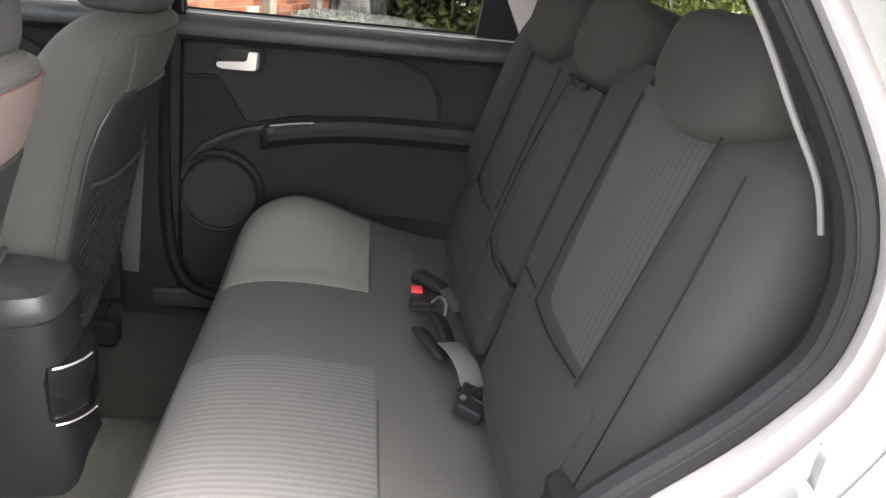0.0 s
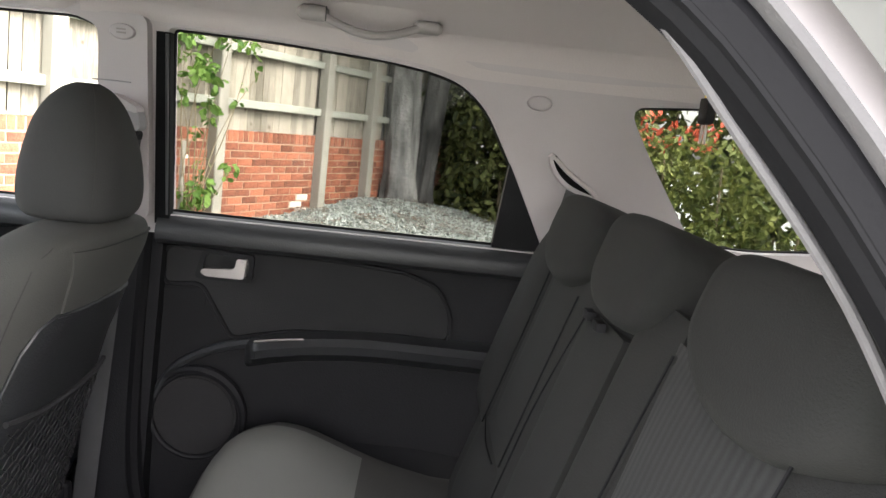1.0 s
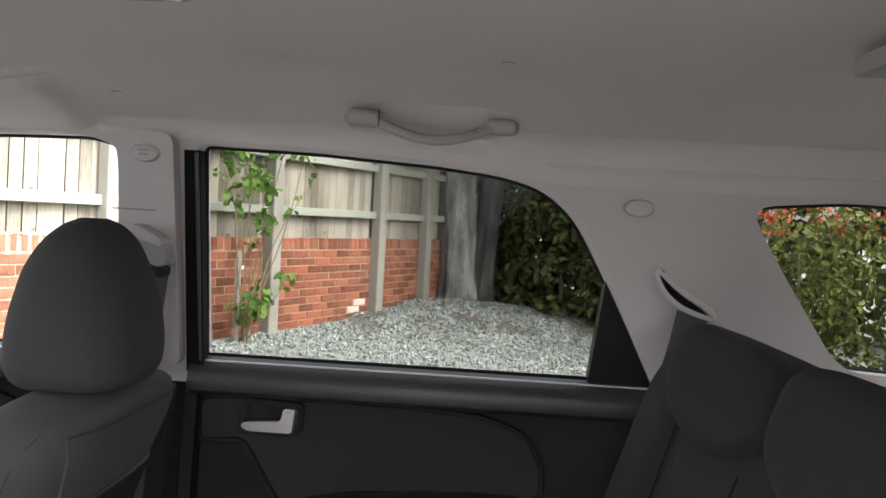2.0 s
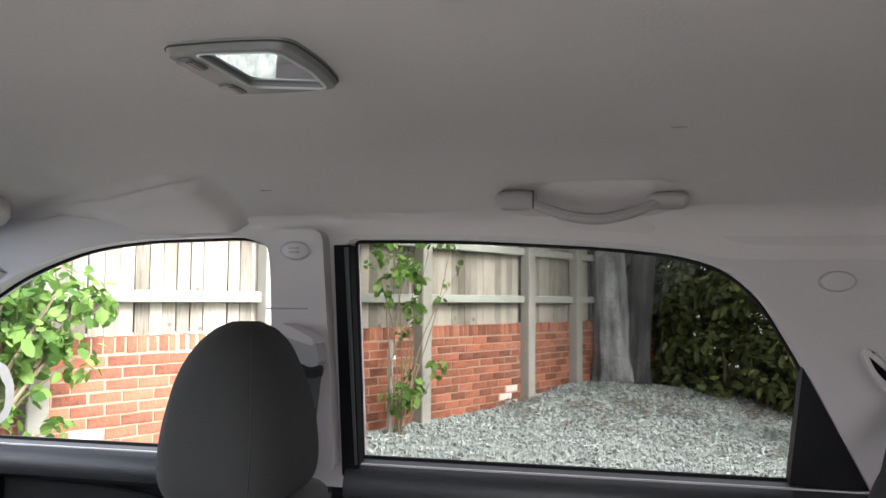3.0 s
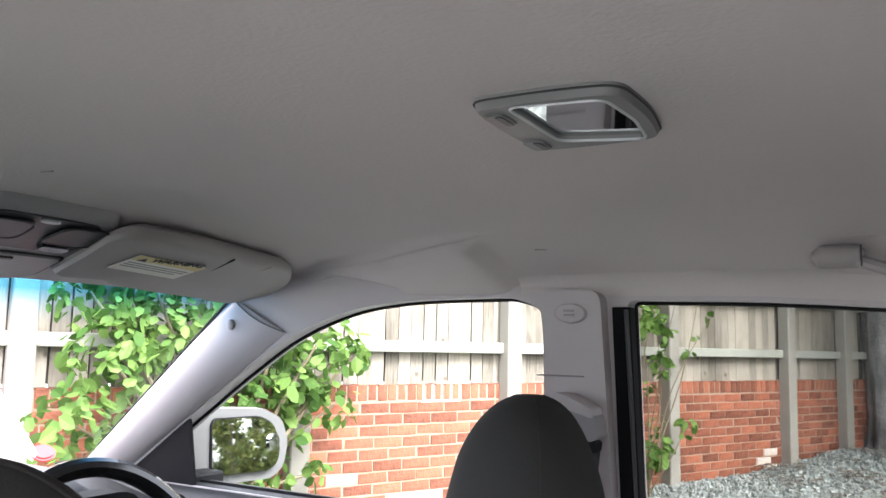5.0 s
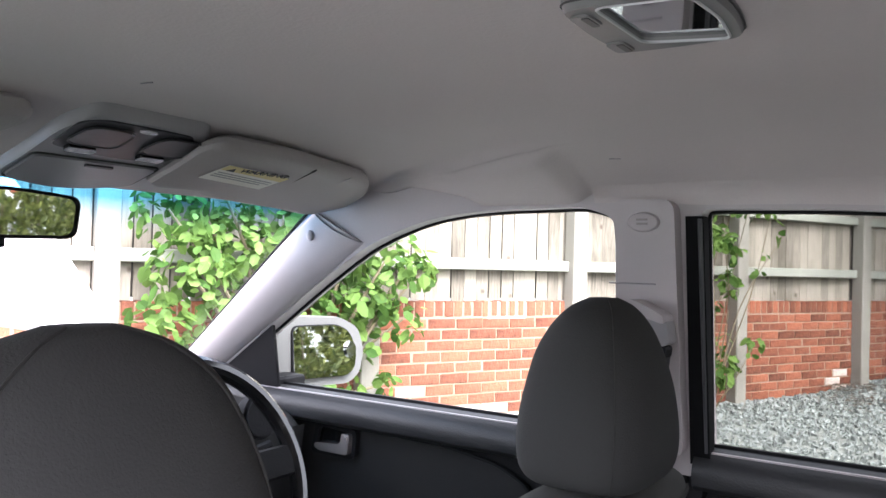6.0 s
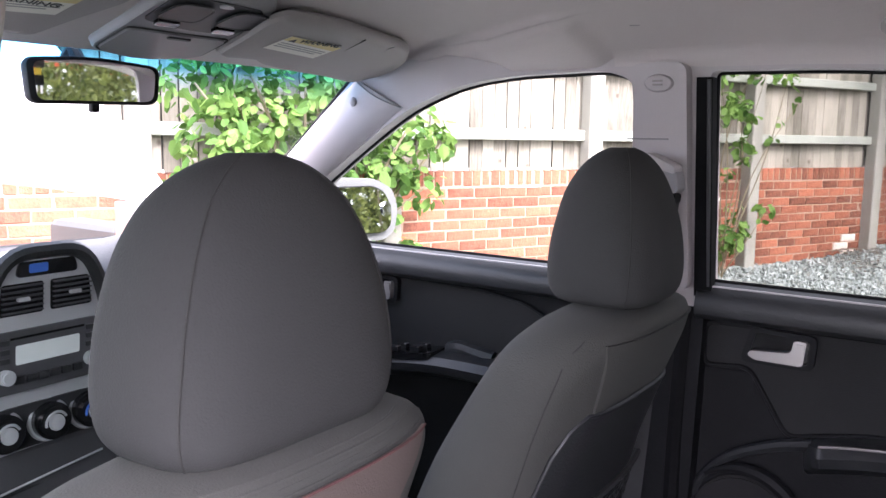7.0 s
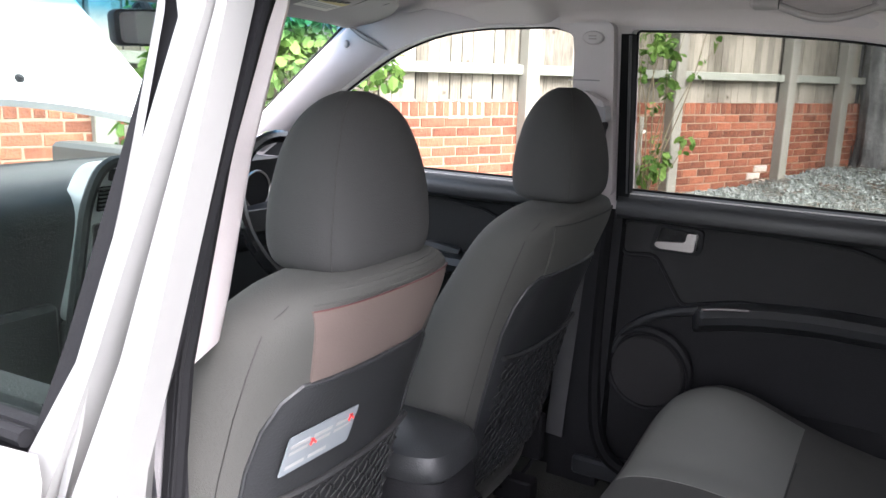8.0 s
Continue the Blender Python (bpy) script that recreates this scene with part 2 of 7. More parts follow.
CREAM = surface("label_yellow", (0.62, 0.53, 0.25), 0.7, 0.05, 12, 90, 0.0)
NOTICE = surface("notice_film", (0.19, 0.21, 0.23), 0.5, 0.06, 12, 90, 0.0)
INK = surface("print_ink", (0.04, 0.04, 0.04), 0.7, 0.1, 12, 90, 0.0)
INK_PALE = surface("print_grey", (0.30, 0.30, 0.295), 0.7, 0.05, 12, 90, 0.0)
RED = surface("red_plastic", (0.75, 0.05, 0.05), 0.4, 0.1, 20, 90, 0.0)
BLUE = surface("blue_plastic", (0.05, 0.14, 0.5), 0.4, 0.1, 20, 90, 0.0)
YELLOW = surface("yellow_tag", (0.72, 0.55, 0.05), 0.6, 0.1, 20, 90, 0.0)
SCREEN = surface("pale_display", (0.72, 0.76, 0.74), 0.2, 0.03, 12, 60, 0.0)
MESH = surface("net_cord", (0.012, 0.012, 0.013), 0.8, 0.2, 40, 300, 0.2)
GRILLE = surface("speaker_mesh", (0.016, 0.015, 0.016), 0.7, 0.3, 60, 900, 0.9, dist=0.002)
LENS_DARK = surface("smoked_lens", (0.035, 0.035, 0.038), 0.42, 0.4, 30, 60, 0.1, spec=0.25)
QTRIM = surface("quarter_plastic", (0.115, 0.108, 0.118), 0.55, 0.08, 6, 260, 0.2)
LAMP_GREY = surface("lamp_plastic", (0.17, 0.166, 0.166), 0.45, 0.06, 9, 260, 0.1)
MIRROR = surface("mirror_glass", (0.86, 0.88, 0.88), 0.02, 0.0, 2, 20, 0.0, metal=1.0)
LAMP_GLASS = surface("lamp_mirror", (0.62, 0.63, 0.63), 0.04, 0.05, 6, 30, 0.0, metal=1.0)
GLASS = glazing("clear_glass", (0.83, 0.845, 0.83), 0.35)
GLASS_DARK = glazing("privacy_glass", (0.52, 0.53, 0.515), 0.3)
GLASS_NEAR = glazing("passenger_glass", (0.72, 0.775, 0.75), 0.12)
GLASS_SCREEN = glazing("windscreen_glass", (0.965, 0.975, 0.97), 1.0, (0.335, 0.390, (0.10, 0.38, 0.62)))
BRICK = surface("red_brick", (0.105, 0.032, 0.018), 0.9, 0.5, 14, 60, 0.9, tint=(0.235, 0.080, 0.043), per="object", dist=0.008)
BRICK_REST = surface("red_brick_far", (0.105, 0.032, 0.018), 0.9, 0.5, 14, 60, 0.9, tint=(0.235, 0.080, 0.043), per="island", dist=0.008)
BRICK_WHITE = surface("limewashed_brick", (0.42, 0.30, 0.24), 0.9, 0.35, 14, 60, 0.7, tint=(0.55, 0.48, 0.42), dist=0.005)
MORTAR = surface("lime_mortar", (0.29, 0.195, 0.140), 0.95, 0.25, 9, 90, 0.6, dist=0.004)
MORTAR_WHITE = surface("fresh_mortar", (0.55, 0.50, 0.45), 0.95, 0.1, 9, 90, 0.4, dist=0.004)
BOARD = timber("weathered_board", (0.062, 0.053, 0.041), (0.355, 0.32, 0.262))
JOINT_SHADE = surface("joint_shade_timber", (0.05, 0.045, 0.038), 0.9, 0.3, 4, 60, 0.5, dist=0.004)
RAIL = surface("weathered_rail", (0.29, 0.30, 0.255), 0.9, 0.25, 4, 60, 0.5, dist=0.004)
POST = surface("concrete_post", (0.26, 0.245, 0.21), 0.95, 0.25, 5, 70, 0.6, dist=0.004)
RADIO = surface("radio_plastic", (0.065, 0.065, 0.07), 0.45, 0.1, 9, 200, 0.1)
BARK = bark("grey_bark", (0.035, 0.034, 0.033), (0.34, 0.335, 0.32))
# The grey bark darkened, for stems whose shade is put into the colour.
BARK_SHADED = bark("shaded_bark", (0.010, 0.010, 0.010), (0.10, 0.098, 0.094))
STONE = surface("slate_chippings", (0.095, 0.105, 0.096), 0.85, 0.45, 8, 60, 0.4, tint=(0.25, 0.275, 0.258), per="island", dist=0.003)
GROUND = surface("gravel_bed", (0.13, 0.142, 0.13), 0.95, 0.5, 2.5, 70, 1.0, tint=(0.22, 0.235, 0.21), dist=0.02)
SOIL = surface("leaf_litter", (0.07, 0.05, 0.035), 1.0, 0.5, 6, 60, 0.8, dist=0.02)
STEM = surface("green_stem", (0.16, 0.13, 0.08), 0.9, 0.3, 12, 60, 0.4)
LEAF = leafy("bright_leaf", (0.045, 0.11, 0.02), (0.19, 0.31, 0.075), 0.45)
LEAF_DARK = leafy("dark_leaf", (0.02, 0.032, 0.01), (0.19, 0.21, 0.075), 0.25)
LEAF_HEDGE = leafy("hedge_leaf", (0.05, 0.075, 0.018), (0.2, 0.22, 0.06), 0.3)
LEAF_RED = leafy("red_leaf_tip", (0.34, 0.05, 0.03), (0.62, 0.16, 0.09), 0.35)


# ---- building helpers ----
ORIGIN = {}


def thing(name, loc, label, category, group="", kind=""):
    """An empty at the base of a thing, to which its parts belong."""
    e = new(name)
    e.empty_display_size = 0.05
    e.location = loc
    ORIGIN[e.name] = Vector(loc)
    return tagged(e, label, category, group, kind)


def emit(name, bm, material, smooth=True, angle=35):
    me = bpy.data.meshes.new(name)
    bmesh.ops.remove_doubles(bm, verts=bm.verts, dist=0.00002)
    bmesh.ops.recalc_face_normals(bm, faces=bm.faces)
    if smooth:
        for f in bm.faces:
            f.smooth = True
        for e in bm.edges:
            if len(e.link_faces) == 2 and e.calc_face_angle(0) > radians(angle):
                e.smooth = False
    bm.to_mesh(me)
    bm.free()
    me.materials.append(material)
    return me


def part(name, bm, material, parent, label="", smooth=True, angle=35):
    """One mesh, given in world metres, as a part of a thing or of a part."""
    o = ORIGIN[parent.name]
    bm.transform(Matrix.Translation(-o))
    ob = new(name, emit(name, bm, material, smooth, angle))
    ob.parent = parent
    ORIGIN[ob.name] = o
    return tagged(ob, label)


def solid(name, bm, material, label, category, group="", kind="", smooth=True, angle=35, loc=None):
    """One mesh, given in world metres, as a whole thing."""
    o = Vector(loc) if loc else Vector((0, 0, 0))
    bm.transform(Matrix.Translation(-o))
    ob = new(name, emit(name, bm, material, smooth, angle))
    ob.location = o
    ORIGIN[ob.name] = o
    return tagged(ob, label, category, group, kind)


def box(cx, cy, cz, sx, sy, sz, bevel=0.0, seg=2, rot=None):
    bm = bmesh.new()
    bmesh.ops.create_cube(bm, size=1)
    bm.transform(Matrix.Diagonal((sx, sy, sz, 1)))
    if bevel:
        bmesh.ops.bevel(bm, geom=bm.edges[:], offset=bevel, segments=seg, profile=0.7, affect="EDGES")
    m = Matrix.Translation((cx, cy, cz))
    bm.transform(m @ rot if rot else m)
    return bm


def join(*many):
    out = bmesh.new()
    for b in many:
        me = bpy.data.meshes.new("joined")
        b.to_mesh(me)
        b.free()
        out.from_mesh(me)
        bpy.data.meshes.remove(me)
    return out


def rounded(points, r, seg=5):
    """A closed outline with its corners rounded; r: one radius, or one for each corner."""
    out, n = [], len(points)
    for i in range(n):
        p, a, b = Vector(points[i]), Vector(points[i - 1]), Vector(points[(i + 1) % n])
        rad = r[i] if isinstance(r, (list, tuple)) else r
        da, db = (a - p), (b - p)
        d = min(rad, da.length * 0.48, db.length * 0.48)
        if d < 1e-5:
            out.append(tuple(p))
            continue
        s, e = p + da.normalized() * d, p + db.normalized() * d
        for k in range(seg + 1):
            u = k / seg
            out.append(tuple(s * (1 - u) ** 2 + p * 2 * u * (1 - u) + e * u * u))
    return out


def smooth_line(points, per=6, closed=False):
    """A smooth line through the points."""
    pts = [Vector(p) for p in points]
    n, out = len(pts), []
    for i in range(n if closed else n - 1):
        if closed:
            p0, p1, p2, p3 = pts[i - 1], pts[i], pts[(i + 1) % n], pts[(i + 2) % n]
        else:
            p0, p1, p2, p3 = pts[max(i - 1, 0)], pts[i], pts[i + 1], pts[min(i + 2, n - 1)]
        for k in range(per):
            t = k / per
            out.append(0.5 * (2 * p1 + (p2 - p0) * t + (2 * p0 - 5 * p1 + 4 * p2 - p3) * t * t + (3 * p1 - p0 - 3 * p2 + p3) * t ** 3))
    if not closed:
        out.append(pts[-1])
    return out


def plate(outline, holes, place, w0, w1):
    """A flat plate with holes: outline in (u, v); place(u, v, w) gives the world place; w0, w1: its two faces."""
    bm = bmesh.new()
    edges = []
    for ring in [outline, *holes]:
        vs = [bm.verts.new((p[0], p[1], 0)) for p in ring]
        edges += [bm.edges.new((vs[i], vs[(i + 1) % len(vs)])) for i in range(len(vs))]
    bmesh.ops.triangle_fill(bm, use_beauty=True, use_dissolve=False, edges=edges)
    top = bm.faces[:]
    got = bmesh.ops.extrude_face_region(bm, geom=top)
    moved = {g for g in got["geom"] if isinstance(g, bmesh.types.BMVert)}
    for v in bm.verts:
        v.co = Vector(place(v.co.x, v.co.y, w1 if v in moved else w0))
    return bm


def loft(rings, caps=True, closed=True):
    """A skin over rings of equally many points."""
    bm = bmesh.new()
    rows = [[bm.verts.new(p) for p in ring] for ring in rings]
    n = len(rows[0])
    for a, b in zip(rows, rows[1:]):
        for i in range(n if closed else n - 1):
            j = (i + 1) % n
            try:
                bm.faces.new((a[i], a[j], b[j], b[i]))
            except ValueError:
                pass
    if caps and closed:
        for ring in (rows[0], rows[-1]):
            try:
                bm.faces.new(ring)
            except ValueError:
                pass
    return bm


def thicken(bm, vec):
    got = bmesh.ops.extrude_face_region(bm, geom=bm.faces[:])
    bmesh.ops.translate(bm, verts=[v for v in got["geom"] if isinstance(v, bmesh.types.BMVert)], vec=vec)
    return bm


def oval(n, hx, hy, p=2.0):
    """Points of a rounded rectangle: p 2 is an ellipse, larger is squarer."""
    out = []
    for k in range(n):
        a = 2 * math.pi * k / n
        c, s = math.cos(a), math.sin(a)
        out.append((hx * math.copysign(abs(c) ** (2 / p), c), hy * math.copysign(abs(s) ** (2 / p), s)))
    return out


def tube(points, r, n=8, closed=False, flat=None, up=(0, 0, 1)):
    """A round or flat bar along a line. flat: (half width, half thickness)."""
    pts = [Vector(p) for p in points]
    rings, m = [], len(pts)
    for i, p in enumerate(pts):
        d = (pts[(i + 1) % m] - pts[i - 1]) if closed else (pts[min(i + 1, m - 1)] - pts[max(i - 1, 0)])
        d.normalize()
        side = d.cross(Vector(up))
        if side.length < 1e-4:
            side = d.cross(Vector((1, 0.1, 0)))
        side.normalize()
        top = side.cross(d)
        rad = r[i] if isinstance(r, (list, tuple)) else r
        prof = oval(n, *(flat if flat else (rad, rad)), 4 if flat else 2)
        rings.append([p + side * u + top * v for u, v in prof])
    if closed:
        rings.append(rings[0])
    return loft(rings, caps=not closed)


def disc(center, axis, r, depth, n=28, bevel=0.0):
    """A short round drum along an axis."""
    bm = bmesh.new()
    bmesh.ops.create_cone(bm, cap_ends=True, segments=n, radius1=r, radius2=r, depth=depth)
    if bevel:
        bmesh.ops.bevel(bm, geom=[e for e in bm.edges if abs(e.verts[0].co.z - e.verts[1].co.z) < 1e-6], offset=bevel, segments=2, affect="EDGES")
    q = Vector((0, 0, 1)).rotation_difference(Vector(axis).normalized()).to_matrix().to_4x4()
    bm.transform(Matrix.Translation(center) @ q)
    return bm


def ring_bar(center, axis, r, thick, n=40, m=8):
    """A torus round an axis."""
    q = Vector((0, 0, 1)).rotation_difference(Vector(axis).normalized()).to_matrix()
    c = Vector(center)
    return tube([c + q @ Vector((math.cos(2 * math.pi * k / n) * r, math.sin(2 * math.pi * k / n) * r, 0)) for k in range(n)], thick, m, closed=True, up=axis)


def lettering(name, text, size, m, material, parent, depth=0.0004):
    """Raised print, as a mesh part, standing at the world pose m."""
    cu = bpy.data.curves.new(name, "FONT")
    cu.body, cu.size, cu.extrude = text, size, depth
    cu.align_x, cu.align_y = "LEFT", "CENTER"
    tmp = bpy.data.objects.new(name, cu)
    scene.collection.objects.link(tmp)
    bpy.context.view_layer.update()
    me = bpy.data.meshes.new_from_object(tmp.evaluated_get(bpy.context.evaluated_depsgraph_get()))
    bpy.data.objects.remove(tmp)
    bm = bmesh.new()
    bm.from_mesh(me)
    bm.transform(m)
    bpy.data.meshes.remove(me)
    return part(name, bm, material, parent, smooth=False)


# ---- car shell ----
def in_r(z):
    """Inner face of the shell on the driver's side."""
    return 0.70 - 0.22 * max(0.0, z - 1.10)


def in_l(z):
    """Inner face of the shell on the open side."""
    return 0.635 - 0.15 * max(0.0, z - 1.10)


def out_l(z):
    """Outer face of the shell on the open side."""
    return 0.705 - 0.14 * (z - 1.12) if z > 1.05 else 0.715 + 0.06 * min(1.0, (1.05 - z) / 0.2)


def right(u, v, w):
    return (u, in_r(v) + w, v)


def left(u, v, w):
    return (u, -(in_l(v) + w), v)


def left_out(u, v, w):
    return (u, -(out_l(v) + w), v)


FRONT_WIN = [(-1.355, 1.10), (-1.135, 1.239), (-1.002, 1.323), (-0.855, 1.407), (-0.72, 1.45), (-0.605, 1.464), (-0.42, 1.468), (-0.373, 1.452), (-0.362, 1.42), (-0.375, 1.10)]
REAR_WIN = [(-0.245, 1.10), (-0.238, 1.462), (-0.062, 1.46), (0.159, 1.448), (0.26, 1.436), (0.322, 1.418), (0.374, 1.374), (0.428, 1.283), (0.47, 1.205), (0.525, 1.10)]
QUARTER_WIN = [(0.64, 1.41), (0.70, 1.318), (0.805, 1.173), (0.84, 1.15), (0.95, 1.145), (1.12, 1.16), (1.10, 1.25), (1.02, 1.39), (0.97, 1.42), (0.80, 1.425)]

ceiling_bm = bmesh.new()


def roof_z(x, y):
    """Height of the headliner."""
    z = 1.553
    if x < -0.62:
        z -= 0.225 * (math.sqrt((x + 0.62) ** 2 + 0.0009) - 0.03)
    if x > 0.85:
        z -= 0.20 * (math.sqrt((x - 0.85) ** 2 + 0.01) - 0.1)
    z += 0.034 * math.exp(-((x - 0.142) / 0.088) ** 4 - ((y - 0.553) / 0.026) ** 4)
    a = abs(y - 0.02)
    t = max(0.0, (a - 0.30) / 0.33)
    z -= 0.082 * t ** 2.3 * (1 - 0.9 * min(1.0, max(0.0, (-0.60 - x) / 0.14)))
    ridge = 0.447 + 0.39 * max(0.0, -0.45 - x)
    step = 1 / (1 + math.exp(-(a - ridge) / 0.0035)) / (1 + math.exp((x + 0.415) / 0.008))
    lip = math.exp(-((a - ridge + 0.012) / 0.008) ** 2) / (1 + math.exp((x + 0.415) / 0.012)) * min(1.0, max(0.0, (x + 0.80) / 0.1))
    z -= 0.011 * lip
    fade = min(1.0, max(0.0, (0.66 - a) / 0.09))
    step *= fade * fade * (3 - 2 * fade)
    return z - 0.021 * step * min(1.0, max(0.0, (x + 0.98) / 0.2))


xs = [*np.linspace(-1.0, -0.5, 60), *np.linspace(-0.495, -0.35, 36), *np.linspace(-0.34, 1.47, 145)]
ys = [*np.linspace(-0.60, 0.40, 106), *np.linspace(0.403, 0.64, 95)]
grid = [[ceiling_bm.verts.new((x, y, roof_z(x, y))) for y in ys] for x in xs]
for i in range(240):
    for j in range(200):
        ceiling_bm.faces.new((grid[i][j], grid[i + 1][j], grid[i + 1][j + 1], grid[i][j + 1]))
got = bmesh.ops.extrude_face_region(ceiling_bm, geom=ceiling_bm.faces[:])
bmesh.ops.translate(ceiling_bm, verts=[g for g in got["geom"] if isinstance(g, bmesh.types.BMVert)], vec=(0, 0, 0.05))
solid("ceiling", ceiling_bm, LINER, "pale grey cloth headliner with moulded edges", "ceiling", kind="structure", angle=60)

wall_r = thing("wall_right", (0, 0.70, 1.10), "pale grey moulded pillar trim round the side windows", "wall", kind="structure")
OUTLINE_R = [(-1.56, 1.06), (1.40, 1.06), (1.34, 1.30), (1.24, 1.54), (-0.90, 1.54), (-0.95, 1.50), (-1.0, 1.465), (-1.205, 1.315), (-1.42, 1.16)]
holes_r = [rounded(FRONT_WIN, [0, 0.1, 0.1, 0.1, 0.05, 0.05, 0.03, 0.02, 0.02, 0.004], 4), rounded(REAR_WIN, [0, 0.012, 0.05, 0.05, 0.04, 0.04, 0.04, 0.04, 0.03, 0], 4), rounded(QUARTER_WIN, 0.04, 4)]
part("pillar_panel", plate(OUTLINE_R, holes_r, right, 0.0, 0.055), PILLAR, wall_r)
for hole in holes_r:
    part("window_seal", tube([right(u, v, 0.036) for u, v in hole], 0.0048, 6, closed=True, up=(0, 1, 0)), RUBBER, wall_r, "black rubber window seal")

# rounded edge of the headliner down to the window tops
rings = []
for x, z in smooth_line([(-0.40, 1.473), (-0.36, 1.473), (-0.30, 1.473), (-0.238, 1.468), (-0.062, 1.466), (0.159, 1.454), (0.26, 1.442), (0.322, 1.430), (0.42, 1.428), (0.60, 1.428), (0.80, 1.430), (1.05, 1.428)], 4):
    top = Vector((0.553, roof_z(x, 0.553) + 0.001))
    foot = Vector((in_r(z) - 0.003, z))
    mid = Vector((foot.x + 0.002, top.y - 0.020))
    ring = [top * (1 - q) ** 2 + mid * 2 * q * (1 - q) + foot * q * q for q in (i / 8 for i in range(9))]
    rings.append([(x, p.x, p.y) for p in ring])
part("headliner_edge", thicken(loft(rings, caps=False, closed=False), (0, 0.012, 0.006)), LINER, wall_r, "rounded cloth edge above the side windows", angle=60)

# driver's side glass
for n, (hole, mat, words) in enumerate(((FRONT_WIN, GLASS, "clear front side window"), (REAR_WIN, GLASS_DARK, "lightly tinted rear door window"), (QUARTER_WIN, GLASS_DARK, "tinted rear quarter window")), 1):
    w = thing("window_%d" % n, right(hole[0][0], hole[0][1], 0.04), words, "window", kind="structure")
    part("pane", plate(hole, [], right, 0.040, 0.043), mat, w, smooth=False)

# tailgate end
wall_b = thing("wall_rear", (1.45, 0, 1.0), "pale tailgate inner trim with a wide window", "wall", kind="structure")


def back(u, v, w):
    return (1.50 - 0.35 * max(0.0, v - 1.0) + w, u, v)


part("tailgate_panel", plate([(-0.72, 0.32), (0.74, 0.32), (0.70, 1.52), (-0.68, 1.52)], [rounded([(-0.56, 1.12), (0.60, 1.12), (0.55, 1.45), (-0.51, 1.45)], 0.06)], back, 0, 0.05), PILLAR, wall_b)
w = thing("window_4", back(0, 1.12, 0.02), "tailgate window", "window", kind="structure")
part("pane", plate([(-0.57, 1.11), (0.61, 1.11), (0.56, 1.46), (-0.52, 1.46)], [], back, 0.022, 0.026), GLASS, w, smooth=False)

# lower shell on the driver's side: black pillar foot and boot side
part("pillar_foot", plate([(-0.40, 0.34), (-0.27, 0.34), (-0.25, 1.085), (-0.385, 1.085)], [], lambda u, v, w: (u, 0.705 + w, v), 0, 0.09), BLACK, wall_r)
part("boot_side", box(1.03, 0.74, 0.72, 0.98, 0.08, 0.80, 0.02), CONSOLE_GREY, wall_r)
part("scuttle_side", box(-1.47, 0.745, 0.72, 0.25, 0.09, 0.78, 0.02), BLACK, wall_r)

part("outer_sill", box(-0.40, 0.815, 0.50, 2.1, 0.03, 0.44, 0.008), BLACK, wall_r)

# ---- open side: the rear door stands open, the front door is shut ----
APERTURE = rounded([(-0.245, 0.80), (-0.225, 1.08), (-0.185, 1.25), (-0.150, 1.445), (0.05, 1.472), (0.20, 1.462), (0.30, 1.44), (0.375, 1.398), (0.452, 1.317), (0.526, 1.211), (0.562, 1.145), (0.576, 1.07), (0.565, 1.0), (0.505, 0.93), (0.40, 0.845), (0.30, 0.74), (0.20, 0.60), (0.12, 0.43), (-0.24, 0.43)],
                   [0.05, 0.05, 0.05, 0.04, 0.05, 0.05, 0.05, 0.05, 0.05, 0.04, 0.03, 0.03, 0.03, 0.04, 0.05, 0.05, 0.05, 0.08, 0.08], 4)


def grown(loop, off):
    """The loop moved outwards by off."""
    pts = [Vector((p[0], p[1])) for p in loop]
    area = sum(a.x * b.y - b.x * a.y for a, b in zip(pts, pts[1:] + pts[:1]))
    out = []
    for i, p in enumerate(pts):
        d = pts[(i + 1) % len(pts)] - pts[i - 1]
        if d.length < 1e-9:
            d = Vector((1, 0))
        d.normalize()
        nrm = Vector((d.y, -d.x)) * (1 if area > 0 else -1)
        out.append((p.x + nrm.x * off, p.y + nrm.y * off))
    return out


def pillar_x(z):
    """Where the door seal runs along the middle pillar."""
    return float(np.interp(z, [0.42, 0.80, 1.08, 1.28, 1.36, 1.44], [-0.27, -0.285, -0.272, -0.250, -0.232, -0.200]))


def pillar_y(z):
    return float(np.interp(z, [0.42, 0.80, 1.08, 1.28, 1.36, 1.44], [-0.635, -0.630, -0.605, -0.570, -0.560, -0.555]))


def seal_at(u, v, off, w):
    """A place by the aperture's edge, moved in to the pillar's seal line along its front."""
    gu, gv = next((g for p, g in zip(APERTURE, grown(APERTURE, off)) if p == (u, v)))
    k = min(1.0, max(0.0, (-0.02 - u) / 0.12))
    p, q = Vector(left(gu, gv, w)), Vector((pillar_x(gv) - off, pillar_y(gv) - w, gv))
    return tuple(p.lerp(q, k))


wall_l = thing("wall_left", (0, -0.72, 0.42), "silver-white car body side with an open rear door aperture", "wall", kind="structure")


def band(profile):
    """A strip round the aperture; profile: (growth, share of the wall's depth from inside to outside)."""
    rings = []
    for off, share in profile:
        ring = []
        for (u, v), (gu, gv) in zip(APERTURE, grown(APERTURE, off)):
            k = min(1.0, max(-0.30, (u + 0.10) / 0.2)) if off > 0 else 1.0
            d_in, d_out = in_l(v), out_l(v)
            ring.append((u + (gu - u) * k - 0.085 * min(1.0, max(0.0, (-0.02 - u) / 0.12)), -(d_in + (d_out - d_in) * share), v + (gv - v) * max(k, 0)))
        rings.append(ring)
    return loft(rings, caps=False)


